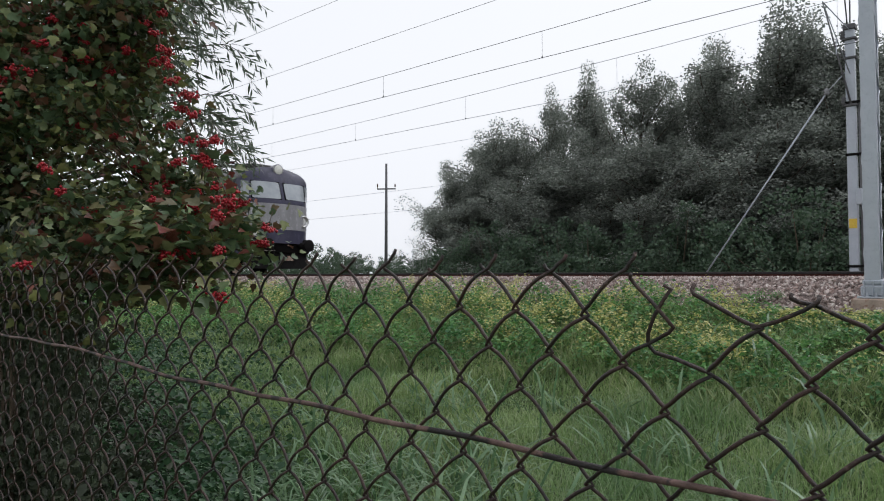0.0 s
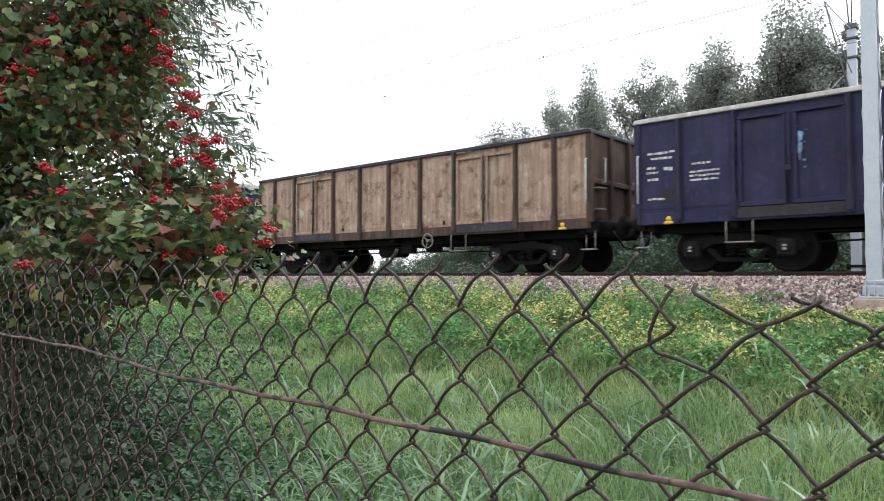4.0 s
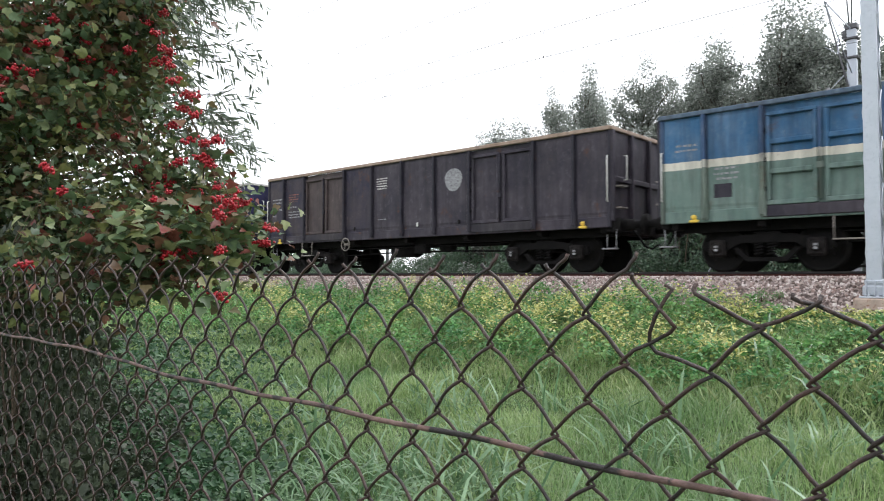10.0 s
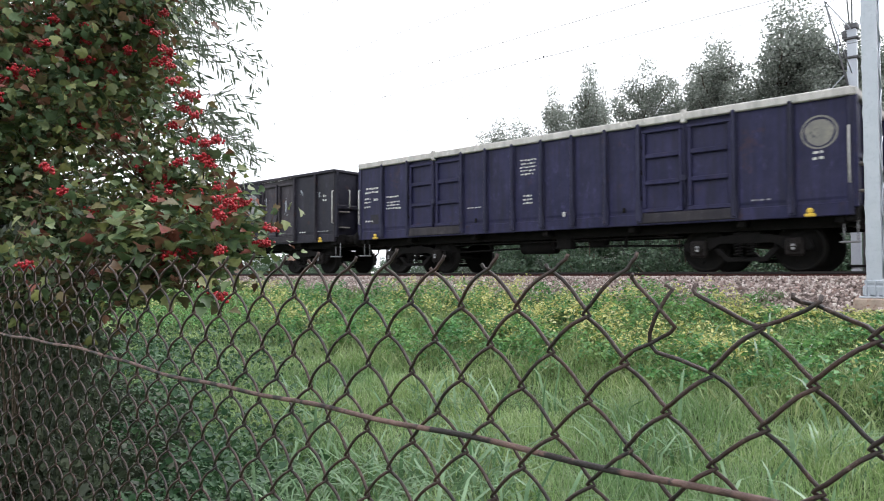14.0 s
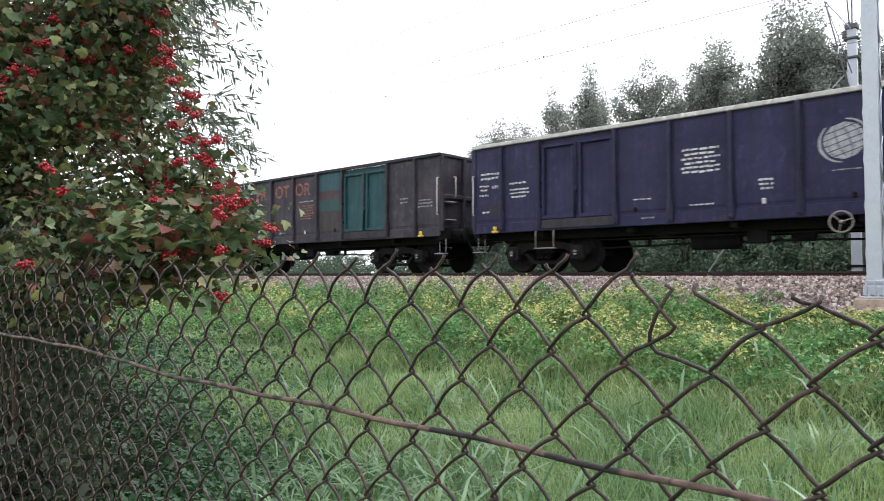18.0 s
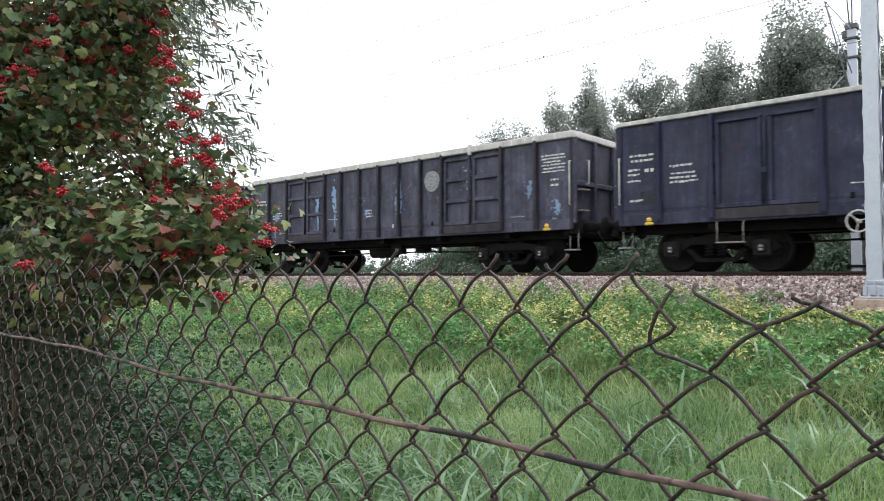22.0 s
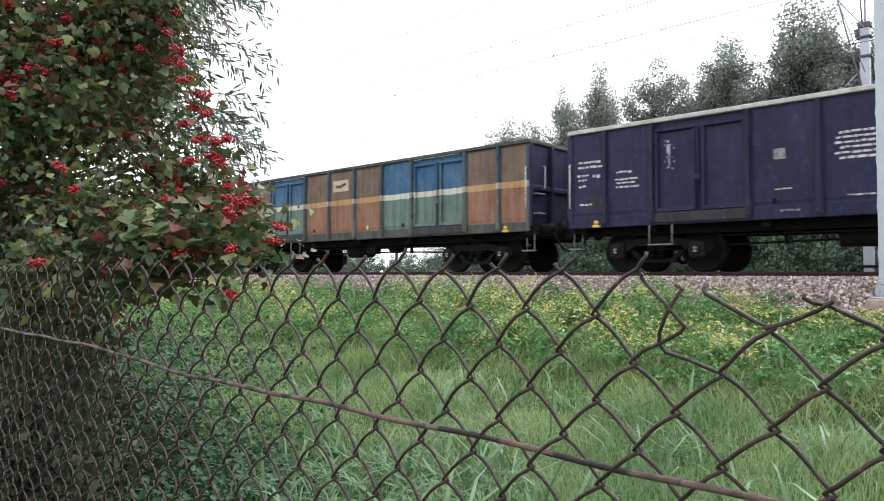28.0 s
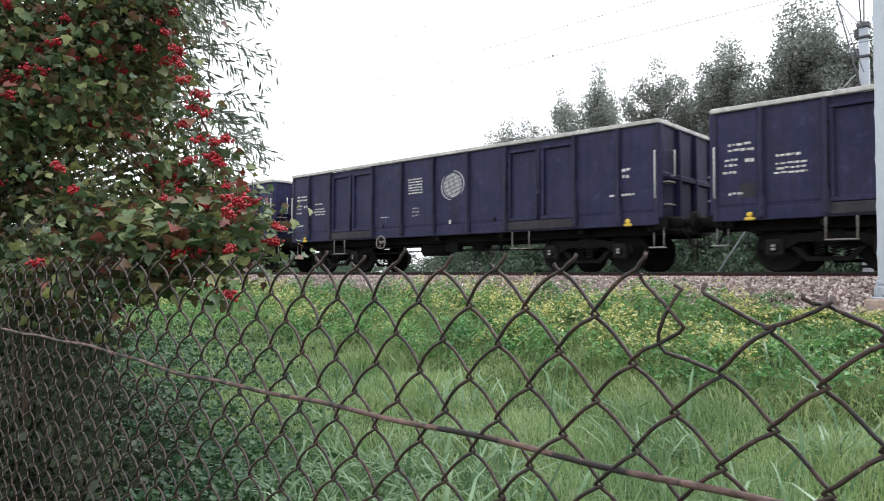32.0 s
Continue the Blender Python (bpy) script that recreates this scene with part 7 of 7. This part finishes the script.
def build_berry_bush():
    foot = Vector((-4.56, 0.76, 0.0))
    bush = thing("guelder_rose_bush", "guelder rose bush with lobed leaves and clusters of red berries", "shrub", m=Matrix.Translation(foot))
    rng = random.Random(41)
    nr = np.random.default_rng(42)
    centres = []
    while len(centres) < 900:
        p = nr.uniform((-0.6, -0.1, 1.3), (2.1, 1.8, 3.3))
        if bush_inside(p):
            centres.append(p)
    # the shaded back of the hollow
    for _ in range(130):
        a, d = math.radians(nr.uniform(11, 21.5)), nr.uniform(4.6, 5.2)
        centres.append(np.array([4.56 - d * math.cos(a), d * math.sin(a) - 0.76, 1.5 + d * nr.uniform(0.0, 0.2)]))
    # two arms: one reaching out over the field, one hanging through the fence line
    for start, end, k, wide in (((1.18, 0.80, 2.05), (1.70, 1.09, 1.66), 70, 0.05), ((1.72, 0.18, 1.56), (1.88, 0.34, 1.30), 12, 0.035), ((1.2, 0.1, 1.56), (1.42, 0.2, 1.42), 8, 0.04)):
        for i in range(k):
            f = nr.uniform(0, 1)
            centres.append(np.array(start) * (1 - f) + np.array(end) * f + nr.normal(0, wide, 3))
    c = np.array(centres)
    arm_from = len(c) - 90
    # a tier of broad leaves reaching out before the hollow's edge
    tier = []
    for i in range(95):
        a, d = math.radians(nr.uniform(22.8, 31.5)), nr.uniform(2.75, 3.15)
        tier.append([4.56 - d * math.cos(a), d * math.sin(a) - 0.76, 1.5 + d * nr.uniform(-0.01, 0.085)])
    # the drooping outermost shoot, hung with fruit
    shoot = []
    for i in range(60):
        f = (i + 0.5) / 60
        a, d = math.radians(25.2 + 7.6 * f ** 1.3), 3.85 - 0.95 * f
        shoot.append([4.56 - d * math.cos(a), d * math.sin(a) - 0.76, 1.5 + d * (0.37 - 0.31 * f)])
    tier = np.array(tier + shoot[3::7])
    stems = []
    for i in range(16):
        end = Vector(c[nr.integers(len(c))] if i < 13 else c[(arm_from + 59, arm_from + 75, arm_from + 85)[i - 13]])
        a = rng.uniform(0, 6.28)
        start = Vector((-0.25 + 0.15 * math.cos(a), 0.1 + 0.12 * math.sin(a), -0.05))
        knee = Vector((start.x + 0.15 * (end.x - start.x), start.y + 0.15 * (end.y - start.y), max(1.45, end.z * 0.8)))
        pts = []
        for j in range(11):
            f = j / 10
            p = start * (1 - f) ** 2 + knee * 2 * f * (1 - f) + end * f * f
            pts.append(p + Vector((rng.uniform(-1, 1), rng.uniform(-1, 1), rng.uniform(-1, 1))) * 0.02)
        stems.append(pts)
        part("stem", Geo().tube(pts, [0.017 * (1 - j / 12) + 0.003 for j in range(11)], 6), M_TWIG, bush)
    part("stem", Geo().tube([Vector(p) for p in shoot[::6]], [0.008 - 0.0006 * j for j in range(10)], 6), M_TWIG, bush)
    who = np.repeat(np.arange(len(c)), 20)
    n = len(who)
    pos = c[who] + nr.normal(0, 0.08, (n, 3))
    lv, lf = lobed_leaf()
    v, f = scatter(lv, lf, pos, turns_of(nr, n, 0.1, 1.5), nr.uniform(0.6, 1.3, n) * 0.044)
    n = 9 * len(tier)
    pos = np.repeat(tier, 9, 0) + nr.normal(0, 0.05, (n, 3))
    tv, tf = scatter(lv, lf, pos, turns_of(nr, n, 0.25, 0.95), nr.uniform(0.7, 1.35, n) * 0.052)
    v, f = np.concatenate([v, tv]), np.concatenate([f, tf + len(v)])
    part("foliage", fast_mesh("foliage", v, f, M_VIB), M_VIB, bush)
    twigs = Geo()
    for i in range(0, len(c), 3):
        q = min((q for pts in stems for q in pts[4:]), key=lambda q: (q - Vector(c[i])).length)
        twigs.tube([q, (q + Vector(c[i])) / 2 + Vector((0, 0, 0.03)), Vector(c[i])], [0.004, 0.003, 0.0018], 4)
    for p in tier[::4]:
        q = min((q for pts in stems for q in pts[4:]), key=lambda q: (q - Vector(p)).length)
        twigs.tube([q, (q + Vector(p)) / 2 + Vector((0, 0, 0.04)), Vector(p)], [0.0045, 0.0035, 0.002], 4)
    part("twig_mass", twigs, M_TWIG, bush)["kind"] = "stuff"
    # hanging clusters of round berries, most on the open side
    ico = bmesh.new()
    bmesh.ops.create_icosphere(ico, subdivisions=2, radius=1.0)
    bv = np.array([p.co[:] for p in ico.verts])
    bf = np.array([[q.index for q in p.verts] for p in ico.faces])
    ico.free()
    made = []
    for _ in range(6):
        k = 34
        d = nr.normal(0, 1, (k, 3)) * np.array([0.0155, 0.0155, 0.008])
        tv, tf = scatter(bv, bf, d, np.repeat(np.eye(3)[None], k, 0), np.full(k, 0.0064) * nr.uniform(0.85, 1.15, k))
        stalk = Geo().tube([(0, 0, 0.075), (0.004, 0, 0.04), (0, 0, 0.012)], [0.0016, 0.0014, 0.0012], 4)
        for q in range(7):
            a = q * 0.9
            stalk.tube([(0, 0, 0.03), (0.008 * math.cos(a), 0.008 * math.sin(a), 0.016), (0.018 * math.cos(a), 0.018 * math.sin(a), 0.002)], 0.0009, 3)
        made.append((stalk.mesh("umbel", M_TWIG), fast_mesh("fruit", tv, tf, M_BERRY)))
    open_side = tier[np.arctan2(tier[:, 1] + 0.76, 4.56 - tier[:, 0]) > 0.46]
    count = 0
    while count < 166:
        p = c[nr.integers(len(c))] + nr.normal(0, 0.05, 3)
        x, y = p[0] - 0.73, p[1] - 0.49
        toward = 0.80 * x - 0.60 * y          # towards the path and the open field
        if count < 96 and math.atan2(p[1] + 0.76, 4.56 - p[0]) < 0.39 and p[2] < 1.8:
            continue              # none in the dark hollow
        if 96 <= count < 124:
            p, toward = np.array(shoot[2 * (count - 96) + 3]) + nr.normal(0, 0.045, 3), 1.0
        elif count >= 150:
            p, toward = open_side[nr.integers(len(open_side))] + nr.normal(0, 0.03, 3), 1.0
        elif count >= 124:
            p, toward = c[arm_from + nr.integers(74)].copy(), 1.0
        if toward > nr.uniform(-0.1, 0.8):
            p = p + np.array([0.05, -0.04, -0.02])
            stalk, round_ones = made[count % 6]
            u = part("umbel", stalk, M_TWIG, bush, "", pose(*p, nr.uniform(-25, 25), nr.uniform(-25, 25), nr.uniform(0, 360)))
            part("fruit", round_ones, M_BERRY, u, "bunch of glossy red fruit")
            count += 1


def build_willow():
    tree = thing("willow_tree", "willow with thin hanging shoots of narrow grey-green leaves", "tree", m=pose(-7.82, 1.7, 0))
    rng = random.Random(51)
    trunk = limb_path(rng, (0, 0, -0.2), (0.05, 0.04, 1), 4.9, 0.05, 8)
    part("trunk", Geo().tube(trunk, [0.17 - 0.012 * i for i in range(9)], 8), M_BARK, tree)
    shoots = Geo()
    places, turns, sizes = [], [], []
    for i in range(35):
        base = trunk[rng.randint(4, 7)]
        a = 0.78 + rng.uniform(-0.36, 0.5)
        reach = rng.uniform(1.5, 2.7)
        pts = limb_path(rng, base, (math.cos(a), math.sin(a), rng.uniform(-0.1, 0.35)), reach, 0.12, 7)
        part("limb", Geo().tube(pts, [0.035, 0.03, 0.025, 0.02, 0.015, 0.011, 0.008, 0.005], 5), M_BARK, tree)
        for q in pts[3:]:
            for _ in range(6):
                d = Vector((math.cos(a) + rng.uniform(-0.9, 0.9), math.sin(a) + rng.uniform(-0.9, 0.9), rng.uniform(-0.4, 0.4))).normalized()
                p, way = q.copy(), []
                if p.z < 2.75:
                    continue          # the lowest limbs carry no hanging shoots
                for j in range(8):
                    way.append(p.copy())
                    d = (d + Vector((0, 0, -0.15))).normalized()
                    p = p + d * 0.075
                shoots.tube(way, [0.003 * (1 - j / 10) for j in range(8)], 3, False)
                for j in range(1, 8):
                    for s in (-1, 1):
                        places.append(way[j] + d * rng.uniform(-0.03, 0.03))
                        t = (way[j] - way[j - 1]).normalized()
                        side = t.cross(Vector((rng.uniform(-1, 1), rng.uniform(-1, 1), rng.uniform(-1, 1)))).normalized()
                        ax = (t * 0.8 + side * 0.55 * s + Vector((0, 0, -0.15))).normalized()
                        nz = ax.cross(side).normalized()
                        nx = ax.cross(nz)
                        turns.append(((nx.x, ax.x, nz.x), (nx.y, ax.y, nz.y), (nx.z, ax.z, nz.z)))
                        sizes.append(rng.uniform(0.085, 0.145))
    part("shoot_mass", shoots, M_TWIG, tree)["kind"] = "stuff"
    lv = np.array([(0, 0, 0), (-0.085, 0.4, 0.02), (0.085, 0.4, 0.02), (0, 1, -0.08)])
    v, f = scatter(lv, np.array([(0, 2, 1), (1, 2, 3)]), np.array([p[:] for p in places]), np.array(turns), np.array(sizes))
    part("crown", fast_mesh("crown", v, f, M_WILLOW), M_WILLOW, tree)


def build_undergrowth():
    """Thicket added at the bush's foot, along the fence, its shade coloured in."""
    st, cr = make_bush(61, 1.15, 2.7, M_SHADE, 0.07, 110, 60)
    # mostly out of view; added to deepen the shade on the left
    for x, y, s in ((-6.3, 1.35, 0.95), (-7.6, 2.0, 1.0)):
        b = thing("dense_shrub", "dense shrub added beside the berry bush, shade put into its leaves", "shrub", "thicket along the fence", pose(x, y, float(ground_z(x, y)) - 0.05, 0, 0, 40 * x))
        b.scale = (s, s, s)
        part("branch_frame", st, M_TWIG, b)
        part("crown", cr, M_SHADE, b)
    # fills the bush's hollow with dark leaves in place of shade
    b = thing("dense_shrub", "small shrub added under the berry bush, standing in for shade", "shrub", "thicket along the fence", pose(-3.42, 1.06, float(ground_z(-3.42, 1.06)) - 0.05))
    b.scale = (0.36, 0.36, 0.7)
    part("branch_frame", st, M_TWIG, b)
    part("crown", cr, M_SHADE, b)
    rng = np.random.default_rng(62)
    n = 14000
    x, y = sector(rng, n, 2.7, 6.2, 1.3, -0.70, -0.36)
    ok = y > 0.72
    x, y = x[ok], y[ok]
    n = len(x)
    left = smoothstep(-0.36, -0.62, (0.7463 * x + 0.6656 * y) / (0.7463 * y - 0.6656 * x))
    tall = (0.50 + 0.55 * left) * (0.8 + 0.2 * np.sin(x * 7) * np.cos(y * 9))
    z = ground_z(x, y) + tall * rng.uniform(0.05, 1, n) ** 0.6
    v, f = scatter(np.array(LEAF_V), np.array(LEAF_F), np.stack([x, y, z], 1), turns_of(rng, n, 0.0, 1.3), rng.uniform(0.4, 1.4, n) * 0.048)
    n = 9000
    x2, y2 = sector(rng, n, 2.6, 5.8, 1.3, -0.50, -0.16)
    edge = smoothstep(-0.40, -0.16, (0.7463 * x2 + 0.6656 * y2) / (0.7463 * y2 - 0.6656 * x2))
    ok = rng.uniform(0, 1, n) > edge ** 0.6
    x2, y2, edge = x2[ok], y2[ok], edge[ok]
    n = len(x2)
    tall = 0.62 * (1 - 0.45 * edge) * (0.75 + 0.25 * np.sin(x2 * 6) * np.cos(y2 * 5))
    z2 = ground_z(x2, y2) + tall * rng.uniform(0.1, 1, n) ** 0.6
    v2, f2 = scatter(np.array(LEAF_V), np.array(LEAF_F), np.stack([x2, y2, z2], 1), turns_of(rng, n, 0.0, 1.3), rng.uniform(0.4, 1.4, n) * 0.05)
    # weeds added over the grass; their green stands in for the bush's shade
    n = 20000
    x3, y3 = sector(rng, n, 4.0, 15.0, 1.3, -0.62, -0.14)
    edge = smoothstep(-0.42, -0.14, (0.7463 * x3 + 0.6656 * y3) / (0.7463 * y3 - 0.6656 * x3))
    ok = (rng.uniform(0, 1, n) > edge ** 0.7) & (y3 > 0.75)
    x3, y3, edge = x3[ok], y3[ok], edge[ok]
    n = len(x3)
    tall = 0.50 * (1 - 0.5 * edge) * (0.6 + 0.4 * np.sin(x3 * 2.7) * np.cos(y3 * 2.2))
    z3 = ground_z(x3, y3) + tall * rng.uniform(0.1, 1, n) ** 0.6
    v3, f3 = scatter(np.array(LEAF_V), np.array(LEAF_F), np.stack([x3, y3, z3], 1), turns_of(rng, n, 0.0, 1.3), rng.uniform(0.5, 1.4, n) * 0.075)
    tagged(new("tall_weeds", fast_mesh("tall_weeds", v3, f3, M_NETTLE)), "mid-green weeds added to darken the grass like the bush's shadow", "plants", kind="stuff")
    tagged(new("nettles", fast_mesh("nettles", v2, f2, M_NETTLE)), "mid-green nettles, darkened for the shade of the bush", "plants", kind="stuff")
    tagged(new("shaded_weeds", fast_mesh("shaded_weeds", v, f, M_SHADE)), "leafy weeds at the foot of the fence, darkened for the bush's shade", "plants", kind="stuff")


# Darkened green: part of the bush's shade is in this colour.
M_NETTLE = leafy("nettle_leaves", [(0.028, 0.074, 0.030), (0.050, 0.112, 0.044), (0.040, 0.092, 0.050), (0.078, 0.145, 0.060)], 0.45, 0.3)
# Leaf colour darkened to carry the shade under the bush.
M_SHADE = leafy("painted_shade_leaves", [(0.030, 0.044, 0.024), (0.054, 0.070, 0.039), (0.046, 0.057, 0.041), (0.090, 0.102, 0.062)], 0.5, 0.25)
build_undergrowth()
build_trees()
build_bushes()
build_meadow()
build_bank_plants()
build_ballast_weeds()
build_berry_bush()
build_willow()

motions()
